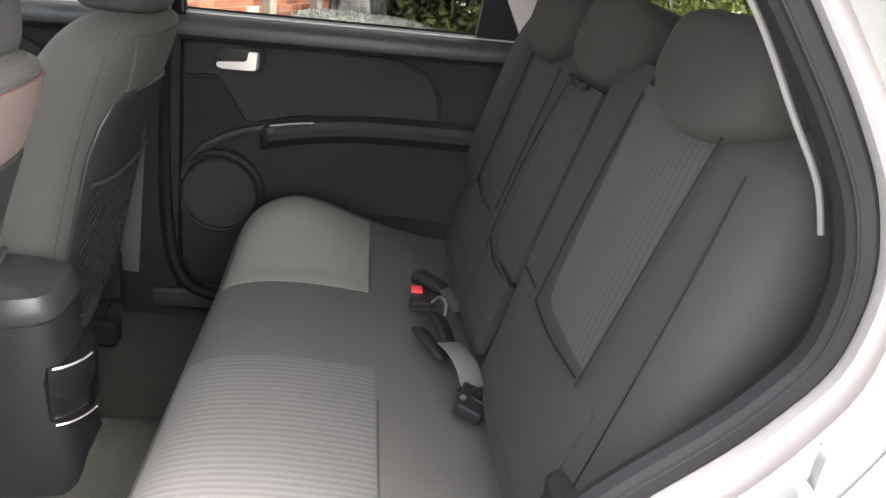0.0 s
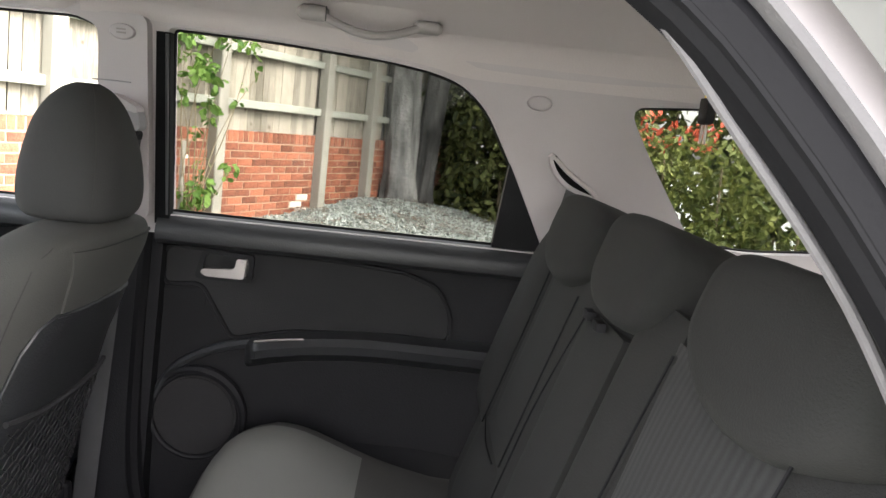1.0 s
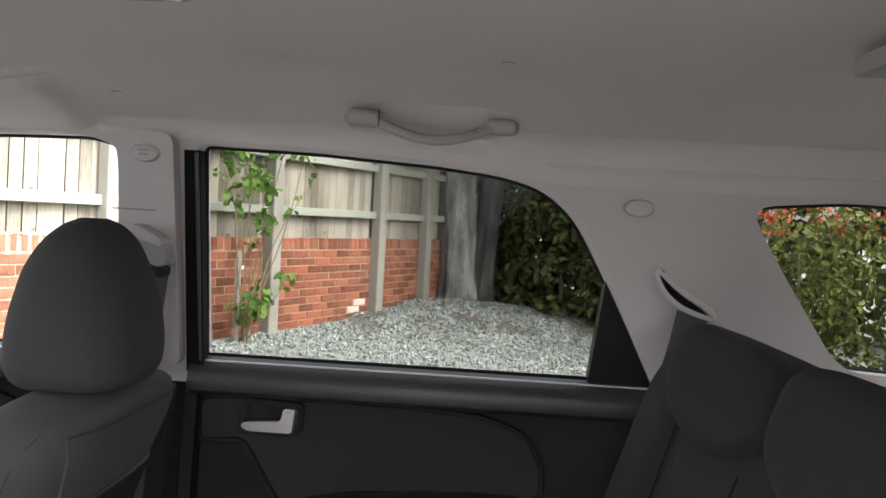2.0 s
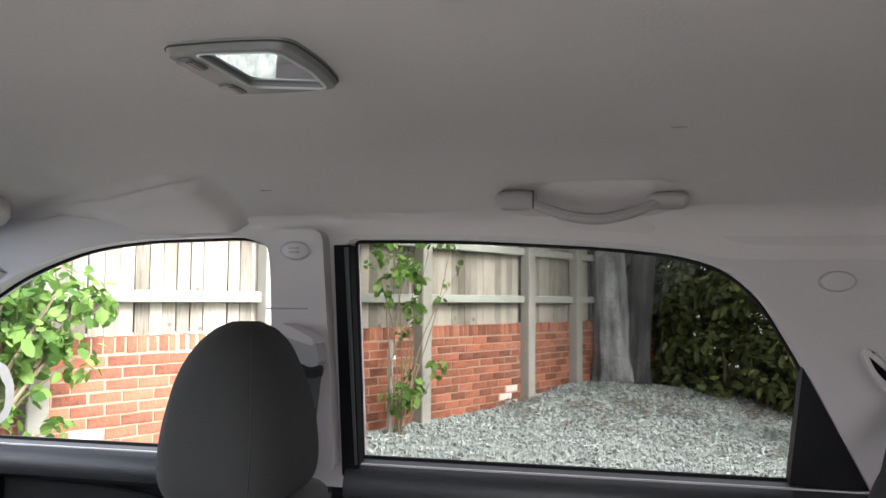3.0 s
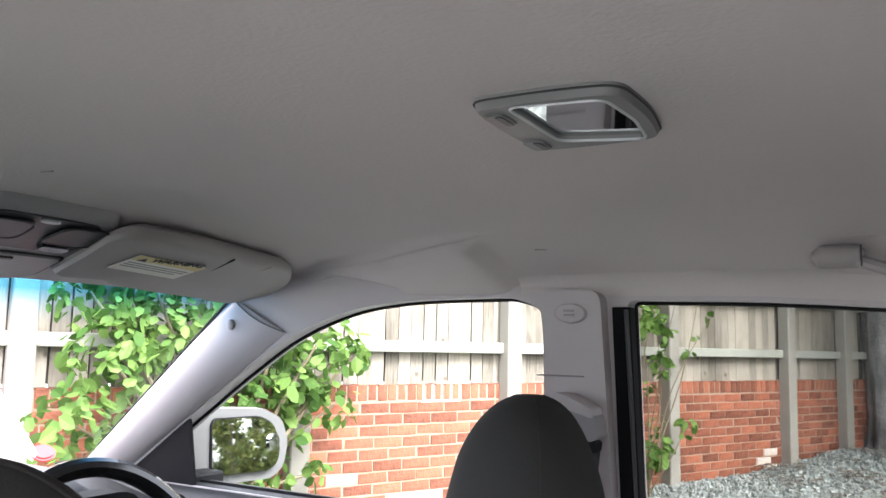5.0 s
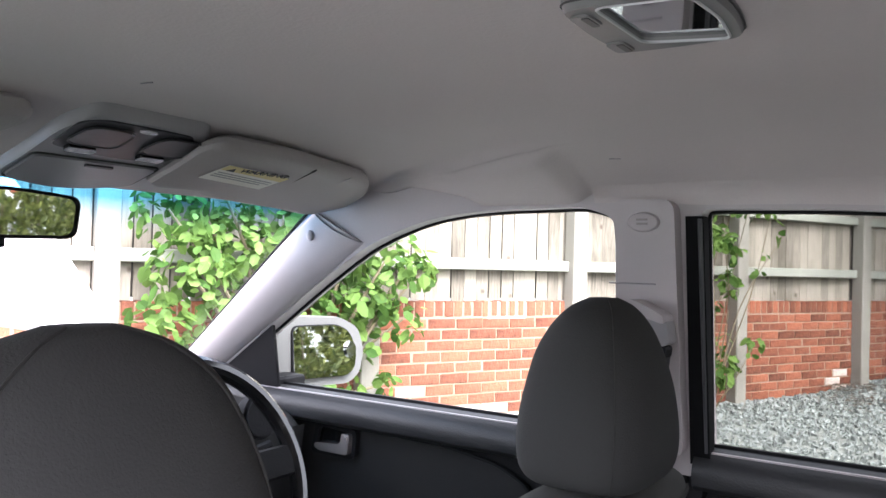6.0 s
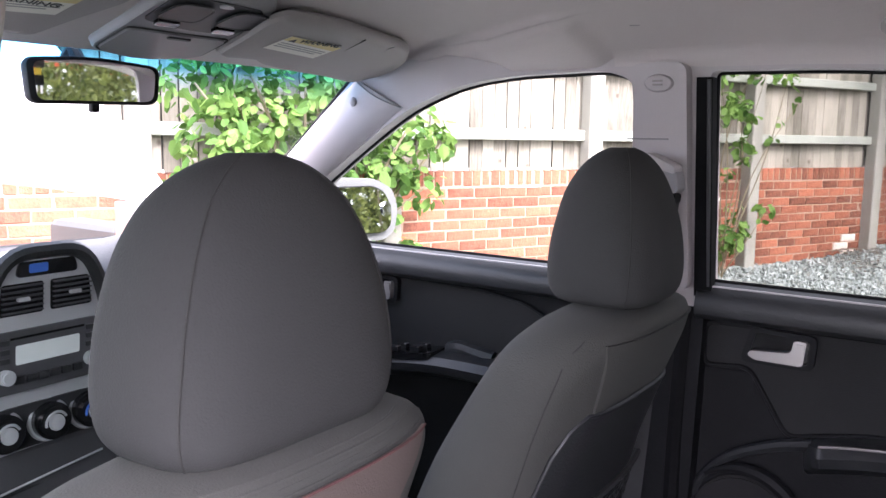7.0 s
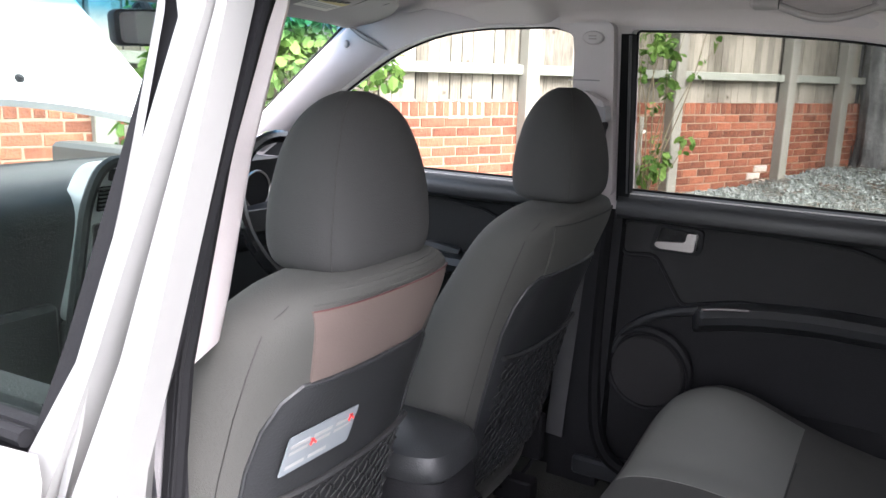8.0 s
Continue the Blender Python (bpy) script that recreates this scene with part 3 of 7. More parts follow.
part("jamb", band([(0.030, 0.38), (0.036, 0.45), (0.046, 0.62), (0.052, 0.74), (0.048, 0.80), (0.062, 0.84), (0.068, 0.98), (0.085, 1.03), (0.12, 1.035)]), PAINT_DIM, wall_l, "silver-white painted door jamb", angle=50)
part("flange", loft([[seal_at(u, v, o, w) for u, v in APERTURE] for o, w in ((0.008, 0.008), (0.010, 0.020), (0.012, 0.028), (0.016, 0.030))], caps=False), SEAL_GREY, wall_l, "grey sealing flange")
part("door_seal", tube([seal_at(u, v, -0.002, 0.004) for u, v in APERTURE], [0.0185 if u > 0.28 else 0.0115 for u, v in APERTURE], 10, closed=True, up=(0, 1, 0)), RUBBER, wall_l, "black rubber door seal")
part("seal_lip", tube([seal_at(u, v, -0.009, 0.018 if u > -0.1 else 0.012) for u, v in APERTURE], 0.003, 6, closed=True, up=(0, 1, 0)), RUBBER, wall_l)
EDGE = [p for p in grown(APERTURE, 0.004) if p[0] > -0.06]
part("inner_panel", plate([(-0.06, 0.34), (1.40, 0.34), (1.34, 1.30), (1.24, 1.50), (-0.12, 1.50)] + EDGE, [rounded(QUARTER_WIN, 0.04, 4)], left, -0.006, 0.014), PILLAR, wall_l)
SKIN = [(u, v) for u, v in grown(APERTURE, 0.118) if u > 0.12 or v < 0.40]
SKIN = [p for p in SKIN if p[0] > 0.12]
SKIN.sort(key=lambda p: -p[1])
part("quarter_skin", plate([(SKIN[0][0], 1.55)] + SKIN + [(SKIN[-1][0], 0.30), (1.50, 0.30), (1.50, 1.10), (1.36, 1.55)], [rounded(QUARTER_WIN, 0.04, 4)], left_out, 0.0, 0.012), PAINT_DIM, wall_l)
part("roof_gutter", box(0.1, -0.635, 1.545, 2.6, 0.10, 0.08, 0.03, 3), PAINT_DIM, wall_l)
part("pillar_face", plate([(-0.40, 0.38), (-0.30, 0.38), (-0.222, 1.02), (-0.204, 1.12), (-0.146, 1.41), (-0.132, 1.53), (-0.150, 1.53), (-0.157, 1.41), (-0.237, 1.12), (-0.28, 0.98)], [], left_out, -0.03, 0.0), PAINT_DIM, wall_l)
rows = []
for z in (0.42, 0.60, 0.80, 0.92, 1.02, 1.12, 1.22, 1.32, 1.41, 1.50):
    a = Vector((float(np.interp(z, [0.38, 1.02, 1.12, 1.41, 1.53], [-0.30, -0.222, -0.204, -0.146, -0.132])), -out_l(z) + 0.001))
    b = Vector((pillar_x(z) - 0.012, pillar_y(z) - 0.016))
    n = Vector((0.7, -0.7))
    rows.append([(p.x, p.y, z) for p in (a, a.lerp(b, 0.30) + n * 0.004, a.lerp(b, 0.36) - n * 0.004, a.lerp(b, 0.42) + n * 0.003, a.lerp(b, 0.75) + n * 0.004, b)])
part("pillar_jamb", thicken(loft(rows, caps=False, closed=False), (-0.008, 0.004, 0)), PAINT_DIM, wall_l, "silver-white painted pillar jamb", angle=50)
part("sill", box(-0.05, -0.70, 0.37, 0.9, 0.17, 0.10, 0.03, 3), PAINT_DIM, wall_l)
part("quarter_trim", plate(rounded([(0.46, 0.60), (1.30, 0.60), (1.30, 1.24), (0.540, 1.24), (0.558, 1.19), (0.577, 1.145), (0.588, 1.07), (0.577, 1.0), (0.515, 0.92), (0.47, 0.86)], 0.008), [], lambda u, v, w: (u, -(in_l(v) - 0.010) + w, v), 0, 0.012), QTRIM, wall_l, "lilac-grey moulded panel beside the rear seat")
striker = thing("door_striker", (0.545, -0.70, 0.93), "chrome door striker bolted to the jamb", "door striker")
part("plate", plate(rounded([(0.512, 0.900), (0.556, 0.905), (0.556, 0.975), (0.520, 0.975)], 0.012), [], lambda u, v, w: (u, -0.716 + 0.9 * (u - 0.54) - w, v), 0.0, 0.012), PAINT_DIM, striker)
part("loop", tube(smooth_line([(0.505, -0.738, 0.952), (0.512, -0.750, 0.942), (0.530, -0.752, 0.925), (0.552, -0.742, 0.912), (0.560, -0.715, 0.910)], 5), 0.0055, 8), STEEL, striker)
for x, z in ((0.540, 0.957), (0.533, 0.921)):
    part("screw", disc((x, -0.722 + 0.9 * (x - 0.54), z), (0.66, -0.75, 0), 0.012, 0.018, 16, 0.003), STEEL, striker)
w = thing("window_5", left(0.8, 1.14, 0.06), "tinted rear quarter window", "window", kind="structure")
part("pane", plate(QUARTER_WIN, [], left, 0.040, 0.043), GLASS_DARK, w, smooth=False)

# shut front door on the open side
door_l = thing("door_1", (-0.7, -0.78, 0.35), "silver-white front passenger door, shut", "door", kind="structure")
WIN_L = [(-1.34, 1.005), (-1.10, 1.20), (-0.90, 1.33), (-0.70, 1.42), (-0.50, 1.452), (-0.216, 1.452), (-0.220, 1.41), (-0.316, 1.12), (-0.348, 1.036)]
part("door_skin", plate([(-1.40, 0.34), (-0.41, 0.34), (-0.305, 0.88), (-0.281, 0.950), (-0.280, 0.985), (-0.290, 1.012), (-0.312, 1.027), (-0.36, 1.024), (-1.40, 0.985)], [], lambda u, v, w: (u, -(out_l(1.06) + 0.012 + 0.075 * math.sin(max(0, min(1, (1.032 - v) / 0.65)) * math.pi) ** 0.5 + w), v), 0, 0.01), PAINT_DIM, door_l)
part("window_frame", plate([(-1.42, 0.93), (-0.312, 0.955), (-0.262, 1.12), (-0.163, 1.41), (-0.155, 1.50), (-0.5, 1.50), (-0.75, 1.47), (-0.95, 1.39), (-1.15, 1.26)], [grown(WIN_L, 0.030)], left_out, -0.03, 0.004), PAINT_DIM, door_l)
part("frame_rubber", plate(grown(WIN_L, 0.040), [WIN_L], left_out, -0.04, -0.006), RUBBER, door_l, "black rubber window surround")
part("gap_rubber", plate([(-0.35, 0.95), (-0.25, 0.95), (-0.215, 1.12), (-0.145, 1.41), (-0.14, 1.50), (-0.18, 1.50), (-0.20, 1.41), (-0.285, 1.12)], [], left_out, -0.046, -0.038), RUBBER, door_l, "dark rubber in the gap behind the door frame")
part("belt_moulding", tube([left_out(u, 1.030 + 0.02 * (u + 0.31), 0.004) for u in (-1.38, -1.0, -0.6, -0.345)], 0.009, 8), RUBBER, door_l)
part("door_lining", plate([(-1.40, 0.34), (-0.40, 0.34), (-0.40, 1.03), (-1.40, 1.00)], [], left, 0.0, 0.04), BLACK, door_l)
w = thing("window_6", left_out(-0.7, 1.07, -0.03), "clear front passenger window", "window", kind="structure")
part("pane", plate(grown(WIN_L, 0.01), [], left_out, -0.026, -0.022), GLASS_NEAR, w, smooth=False)
pillar_l = thing("pillar_trim", left(-0.3, 0.5, 0), "pale grey pillar cover above a black foot", "trim", kind="structure")
cover = []
for z, xi in ((1.072, -0.310), (1.13, -0.293), (1.20, -0.276), (1.28, -0.257), (1.35, -0.232), (1.42, -0.208), (1.47, -0.195), (1.505, -0.186)):
    xs_, ys_ = pillar_x(z), pillar_y(z)
    cover.append([(xs_ + 0.002, ys_ - 0.004, z), (xs_ - 0.003, ys_ + 0.014, z), (xi + 0.006, -0.530, z), (xi, -0.520, z), (xi - 0.012, -0.512, z), (xi - 0.040, -0.512, z), (xi - 0.062, -0.535, z), (xi - 0.070, ys_ - 0.02, z)])
part("upper_cover", loft(cover), PILLAR, pillar_l)
part("aperture_lip", tube(smooth_line([(0.30, -0.592, 1.425), (0.353, -0.596, 1.391), (0.403, -0.598, 1.337), (0.46, -0.60, 1.271), (0.507, -0.602, 1.198), (0.541, -0.605, 1.144), (0.556, -0.606, 1.100)], 5), 0.0030, 8), SEAL_GREY, wall_l, "pale trim edge inside the door seal")
part("lower_cover", plate(rounded([(-0.40, 0.40), (-0.29, 0.40), (-0.29, 0.80), (-0.285, 1.07), (-0.40, 1.07)], 0.006), [], left, -0.044, 0.004), BLACK, pillar_l)

# ---- floor, screen, bonnet ----
floor_bm = bmesh.new()
fx = [-1.45 + 2.95 * i / 59 for i in range(60)]
fy = [-0.66 + 1.42 * j / 47 for j in range(48)]


def floor_z(x, y):
    z = 0.345
    z += 0.10 * math.exp(-((y - 0.02) / 0.12) ** 4)
    if x > 0.05:
        z += min(0.14, (x - 0.05) * 0.9)
    if x < -1.05:
        z += (-1.05 - x) * 0.7
    return z + 0.004 * noise.noise((x * 9, y * 9, 0))


g = [[floor_bm.verts.new((x, y, floor_z(x, y))) for y in fy] for x in fx]
for i in range(59):
    for j in range(47):
        floor_bm.faces.new((g[i][j], g[i + 1][j], g[i + 1][j + 1], g[i][j + 1]))
got = bmesh.ops.extrude_face_region(floor_bm, geom=floor_bm.faces[:])
bmesh.ops.translate(floor_bm, verts=[v for v in got["geom"] if isinstance(v, bmesh.types.BMVert)], vec=(0, 0, -0.05))
solid("floor", floor_bm, CARPET, "worn dark grey-green car carpet", "floor", kind="structure")
solid("sill_plate", box(-0.02, 0.715, 0.40, 0.62, 0.06, 0.05, 0.02, 3), SOFT, "black plastic door sill", "trim", kind="structure")


def screen_at(u, v, w):
    """The raked, bowed windscreen: u across, v from 0 at the base to 1 at the top."""
    half = 0.69 - 0.09 * v
    bow = 0.10 * (1 - (u / 0.69) ** 2)
    return (-1.53 + 0.56 * v - bow + w, 0.01 + u / 0.69 * half, 1.075 + 0.395 * v)


rows = [[screen_at(-0.69 + 1.38 * i / 24, v / 10, 0) for i in range(25)] for v in range(12)]
scr = thing("window_7", (-1.53, 0, 1.075), "raked windscreen with a blue shade band along its top", "window", kind="structure")
sb = loft(rows, caps=False, closed=False)
part("pane", sb, GLASS_SCREEN, scr)
part("frit", tube([screen_at(-0.69 + 1.38 * i / 24, 0.0, 0.004) for i in range(25)], 0.012, 6), RUBBER, scr, "black lower edge of the screen")

# lifted bonnet, seen through the screen
bonnet_bm = bmesh.new()
BON_UP = radians(40.7)


def bonnet_at(u, s, w=0.0):
    """The lifted bonnet: u across from -1 to 1, s metres forwards from its rear edge, w off its skin."""
    k = max(0.0, abs(u) - 0.90) / 0.10
    z = 1.255 - 0.10 * abs(u) ** 2.2 - 0.035 * k * k
    x = -1.845 + 0.15 * abs(u) ** 2.4 + 0.04 * k * k
    half = 0.705 - 0.05 * s * s
    return (x - s * math.cos(BON_UP) + w * math.sin(BON_UP), 0.0 + u * half, z + s * math.sin(BON_UP) + w * math.cos(BON_UP))


rows = []
for i in range(15):
    a = i / 14
    rows.append([bonnet_bm.verts.new(bonnet_at(-1 + j / 20, 1.0 * a - 0.14 * max(0.0, a - 0.6) * abs(-1 + j / 20) ** 3)) for j in range(41)])
for a, b in zip(rows, rows[1:]):
    for j in range(40):
        bonnet_bm.faces.new((a[j], a[j + 1], b[j + 1], b[j]))
got = bmesh.ops.extrude_face_region(bonnet_bm, geom=bonnet_bm.faces[:])
bmesh.ops.translate(bonnet_bm, verts=[v for v in got["geom"] if isinstance(v, bmesh.types.BMVert)], vec=(-0.018, 0, -0.02))
bonnet = thing("bonnet", (-1.86, 0, 1.14), "silver-white car bonnet, lifted open", "bonnet")
part("panel", bonnet_bm, PAINT_LIT, bonnet)
part("washer_nozzle", disc((-1.885, 0.297, 1.302), (0.65, 0, 0.76), 0.013, 0.016, 14, 0.004), BLACK, bonnet, "small black washer nozzle")
for y in (-0.62, 0.62):
    part("hinge_arm", box(-1.80, y, 1.10, 0.10, 0.02, 0.12, 0.006), STEEL, bonnet, "steel hinge arm")
wing = thing("front_wing", (-1.9, 0, 0.3), "silver-white front wings and engine bay", "car wing")
for s in (-1, 1):
    part("wing_panel", box(-1.95, s * 0.80, 0.70, 0.95, 0.12, 0.72, 0.04, 3), PAINT_DIM, wing)
part("bulkhead", box(-1.66, 0.0, 0.72, 0.10, 1.56, 0.70, 0.02), BLACK, wing)
part("engine_cover", box(-2.05, 0.0, 0.66, 0.62, 1.4, 0.44, 0.05), SOFT, wing)
part("cowl", box(-1.69, 0.0, 1.055, 0.12, 1.5, 0.03, 0.01), BLACK, wing)
solid("red_lamp", disc((-1.668, 0.728, 1.117), (0.55, -0.25, 0.8), 0.027, 0.014, 24, 0.005), RED, "small round red lamp beside the bonnet corner", "lamp", loc=(-1.668, 0.728, 1.11))
from mathutils.bvhtree import BVHTree


# ---- seats ----
def tri_loft(stations, n=28):
    """A padded block from stations (z, front x, back x, half width, squareness) at y 0."""
    rings = []
    for z, xf, xb, hw, p in stations:
        rings.append([((xf + xb) / 2 + u, v, z) for u, v in oval(n, (xb - xf) / 2, hw, p)])
    return loft(rings)


def dense(stations, per=4):
    """The stations with smooth steps between them."""
    return [tuple(p) for p in smooth_stations(stations, per)]


def smooth_stations(st, per):
    out = []
    n = len(st)
    for i in range(n - 1):
        p0, p1, p2, p3 = (np.array(st[max(0, min(n - 1, k))], float) for k in (i - 1, i, i + 1, i + 2))
        for k in range(per):
            t = k / per
            out.append(0.5 * (2 * p1 + (p2 - p0) * t + (2 * p0 - 5 * p1 + 4 * p2 - p3) * t * t + (3 * p1 - p0 - 3 * p2 + p3) * t ** 3))
    out.append(np.array(st[-1], float))
    return out


BACK = [(0.50, -0.57, -0.375, 0.205, 3.5), (0.60, -0.555, -0.345, 0.235, 3.4), (0.75, -0.515, -0.312, 0.248, 3.2), (0.90, -0.462, -0.272, 0.243, 3.0), (1.00, -0.415, -0.232, 0.228, 2.8), (1.07, -0.372, -0.205, 0.212, 2.9), (1.105, -0.342, -0.192, 0.185, 2.8), (1.124, -0.315, -0.194, 0.150, 2.6), (1.133, -0.290, -0.210, 0.100, 2.4)]
REST = [(1.132, -0.300, -0.216, 0.060, 3.2), (1.136, -0.325, -0.201, 0.084, 3.6), (1.150, -0.338, -0.191, 0.096, 3.6), (1.175, -0.343, -0.187, 0.101, 3.4), (1.21, -0.343, -0.188, 0.100, 3.1), (1.245, -0.338, -0.193, 0.096, 2.8), (1.28, -0.330, -0.203, 0.086, 2.6), (1.31, -0.315, -0.216, 0.070, 2.4), (1.33, -0.298, -0.232, 0.045, 2.2), (1.34, -0.280, -0.25, 0.018, 2.0)]


def back_x(z):
    """Rear face of a front seat's backrest."""
    zs, xb = [s[0] for s in BACK], [s[2] for s in BACK]
    return float(np.interp(z, zs, xb))


def rear_face(z, v, off=0.0):
    """The rear of the backrest, v metres off the seat's middle: the padded hull's own curve."""
    zs = [s[0] for s in BACK]
    xf, xb, hw, p = (float(np.interp(z, zs, [s[k] for s in BACK])) for k in (1, 2, 3, 4))
    q = min(0.999, abs(v) / (hw + off))
    return ((xf + xb) / 2 + ((xb - xf) / 2 + off) * (1 - q ** p) ** (1 / p), v, z)


def front_seat(name, xc, yc, label, broad=1.0, rest_at=(0, 0, 0), rest_size=(1, 1, 1)):
    """A front seat; broad: its width, rest_at and rest_size: the headrest's own place and size."""
    seat = thing(name, (xc, yc, 0.345), label, "car seat", "front seats")

    def at(bm):
        bm.transform(Matrix.Translation((xc, yc, 0)) @ Matrix.Diagonal((1, broad, 1, 1)))
        return bm

    def up(bm):
        c = Vector((-0.265, 0, 1.235))
        bm.transform(Matrix.Translation((xc, yc, 0)) @ Matrix.Translation(c + Vector(rest_at)) @ Matrix.Diagonal((*rest_size, 1)) @ Matrix.Translation(-c))
        return bm

    back = part("backrest", at(tri_loft(dense(BACK))), CLOTH, seat)
    rest = part("headrest", up(tri_loft(dense(REST, 5), 36)), CLOTH_REST, seat, "dark grey cloth-covered headrest")
    for s in (-1, 1):
        line = []
        for z, xf, xb, hw, p in dense(REST, 4):
            g = radians(28 + 16 * (z - 1.13) / 0.21)
            line.append(((xf + xb) / 2 + (xb - xf) / 2 * math.sin(g) ** (2 / p) + 0.001, s * hw * math.cos(g) ** (2 / p), z))
        part("seam", up(tube(line[1:], 0.0009, 5, up=(0, 1, 0))), THREAD, rest)
    for s in (-1, 1):
        part("guide", up(tube([(-0.255, s * 0.045, 1.10), (-0.257, s * 0.045, 1.15)], 0.008, 10)), BLACK, rest)
    # shoulder panel, pocket, net
    shoulder = []
    for z in np.linspace(0.99, 1.103, 9):
        hw = float(np.interp(z, [0.99, 1.12], [0.122, 0.158]))
        shoulder.append([rear_face(z, u * hw, 0.003) for u in np.linspace(-1, 1, 21)])
    brown = yc < 0
    part("shoulder_panel", at(thicken(loft(shoulder, closed=False, caps=False), (-0.012, 0, 0))), CLOTH_BROWN if brown else CLOTH, back, "brownish cloth panel with red stitching" if brown else "")
    part("stitching", at(tube([(p[0] + 0.0005, p[1], p[2]) for p in shoulder[-1]], 0.0011, 5, up=(1, 0, 0))), THREAD_RED if brown else THREAD, back)
    if brown:
        for z, hw in ((1.108, 0.150), (1.1145, 0.142), (1.1205, 0.132), (1.126, 0.118)):
            part("pleat", at(tube([rear_face(z, u * hw, 0.0004) for u in np.linspace(-1, 1, 15)], 0.0017, 6, up=(1, 0, 0))), CLOTH, back)
    for s in (-1, 1):
        part("seam", at(tube([rear_face(z, s * v, 0.0006) for z, v in zip((0.60, 0.70, 0.80, 0.90, 0.98, 1.03, 1.07, 1.09, 1.105, 1.115), (0.205, 0.212, 0.214, 0.214, 0.212, 0.208, 0.203, 0.192, 0.178, 0.160))], 0.0009, 5)), THREAD, back)
    pocket = []
    for z, hw in ((0.56, 0.175), (0.66, 0.18), (0.78, 0.183), (0.90, 0.184), (0.955, 0.178), (0.988, 0.162), (1.004, 0.135)):
        pocket.append([rear_face(z, u * hw, 0.007 - 0.006 * abs(u) ** 6) for u in np.linspace(-1, 1, 23)])
    shell = part("back_shell", at(thicken(loft(pocket, closed=False, caps=False), (-0.02, 0, 0))), SOFT, seat, "black plastic seat back shell")
    part("shell_rim", at(tube([pocket[k][0] for k in range(7)] + pocket[6] + [pocket[k][-1] for k in range(6, -1, -1)], 0.0032, 6, up=(1, 0, 0))), SOFT, shell)
    cords = []
    for k in range(22):
        u = -0.95 + 1.9 * k / 21
        cords.append(tube([rear_face(z, 0.165 * u + 0.007 * math.sin((z - 0.55) * 260 + k * math.pi), 0.011) for z in np.linspace(0.55, 0.83, 34)], 0.0015, 4))
    net = part("net", at(join(*cords)), MESH, seat, "black elastic net pocket")
    part("net_band", at(tube([rear_face(0.838 + 0.012 * u * u, 0.174 * u, 0.012) for u in np.linspace(-1, 1, 15)], 0.005, 6)), MESH, net)
    # cushion and runner
    cush = [(-0.95, 0.46, 0.60, 0.20, 3), (-0.90, 0.45, 0.645, 0.235, 3), (-0.80, 0.45, 0.645, 0.25, 3.2), (-0.65, 0.44, 0.62, 0.25, 3.2), (-0.50, 0.44, 0.61, 0.24, 3.2), (-0.40, 0.44, 0.60, 0.22, 3)]
    rings = [[(x, v, (z0 + z1) / 2 + u) for u, v in oval(24, (z1 - z0) / 2, hw, p)] for x, z0, z1, hw, p in cush]
    part("cushion", at(loft(rings)), CLOTH, seat)
    for s in (-1, 1):
        part("runner", at(box(-0.62, s * 0.19, 0.385, 0.52, 0.03, 0.05, 0.008)), BLACK, seat, "black steel seat runner")
        part("riser", at(box(-0.60, s * 0.19, 0.425, 0.36, 0.02, 0.07, 0.006)), BLACK, seat)
    part("recliner_cover", at(box(-0.47, -0.258, 0.50, 0.20, 0.03, 0.12, 0.012, 3)), BLACK, seat)
    part("recliner_cover", at(box(-0.47, 0.258, 0.50, 0.20, 0.03, 0.12, 0.012, 3)), BLACK, seat)
    return seat, shell


seat_l, shell_l = front_seat("car_seat", -0.020, -0.311, "charcoal cloth front passenger seat with a child-seat notice on its back", 0.96, (-0.010, 0.012, -0.0065), (0.91, 1.17, 1.034))
seat_r, shell_r = front_seat("car_seat", 0.0, 0.335, "charcoal cloth driver's seat with a net pocket on its back")

# paper notice on the passenger seat's back
def notice_x(u, v):
    a, b = rear_face(v, -0.141, 0.009)[0], rear_face(v, -0.011, 0.009)[0]
    return a + (b - a) * (u + 0.476) / 0.13 + 0.003


notice = solid("notice_sheet", plate(rounded([(-0.476, 0.882), (-0.346, 0.882), (-0.346, 0.939), (-0.474, 0.939)], 0.004), [], lambda u, v, w: (notice_x(u, v) + w, u, v), 0, 0.001), NOTICE, "printed airbag notice stuck to the seat back", "label", loc=(-0.25, -0.41, 0.89))
for row in range(4):
    for col in range(3):
        if row == 0 and col == 2:
            continue
        part("print_bar", plate([(-0.468 + col * 0.041, 0.890 + row * 0.010), (-0.434 + col * 0.041, 0.890 + row * 0.010), (-0.434 + col * 0.041, 0.895 + row * 0.010), (-0.468 + col * 0.041, 0.895 + row * 0.010)], [], lambda u, v, w: (notice_x(u, v) + 0.0015 + w, u, v), 0, 0.0006), INK_PALE, notice, smooth=False)
for y, z in ((-0.427, 0.918), (-0.358, 0.926)):
    for a in (45, -45):
        part("cross_bar", box(notice_x(y, z) + 0.002, y, z, 0.001, 0.016, 0.003, rot=Euler((radians(a), 0, 0)).to_matrix().to_4x4()), RED, notice, smooth=False)


notice.location += Vector((-0.020, 0.024, 0.0))


# rear bench
def bench_back(y, s, w=0.0):
    """A place on the rear backrest's front: s metres above the cushion line, w in front of it."""
    z = 0.66 + s
    return (0.36 + 0.31 * s - w, y, z + 0.3 * w)


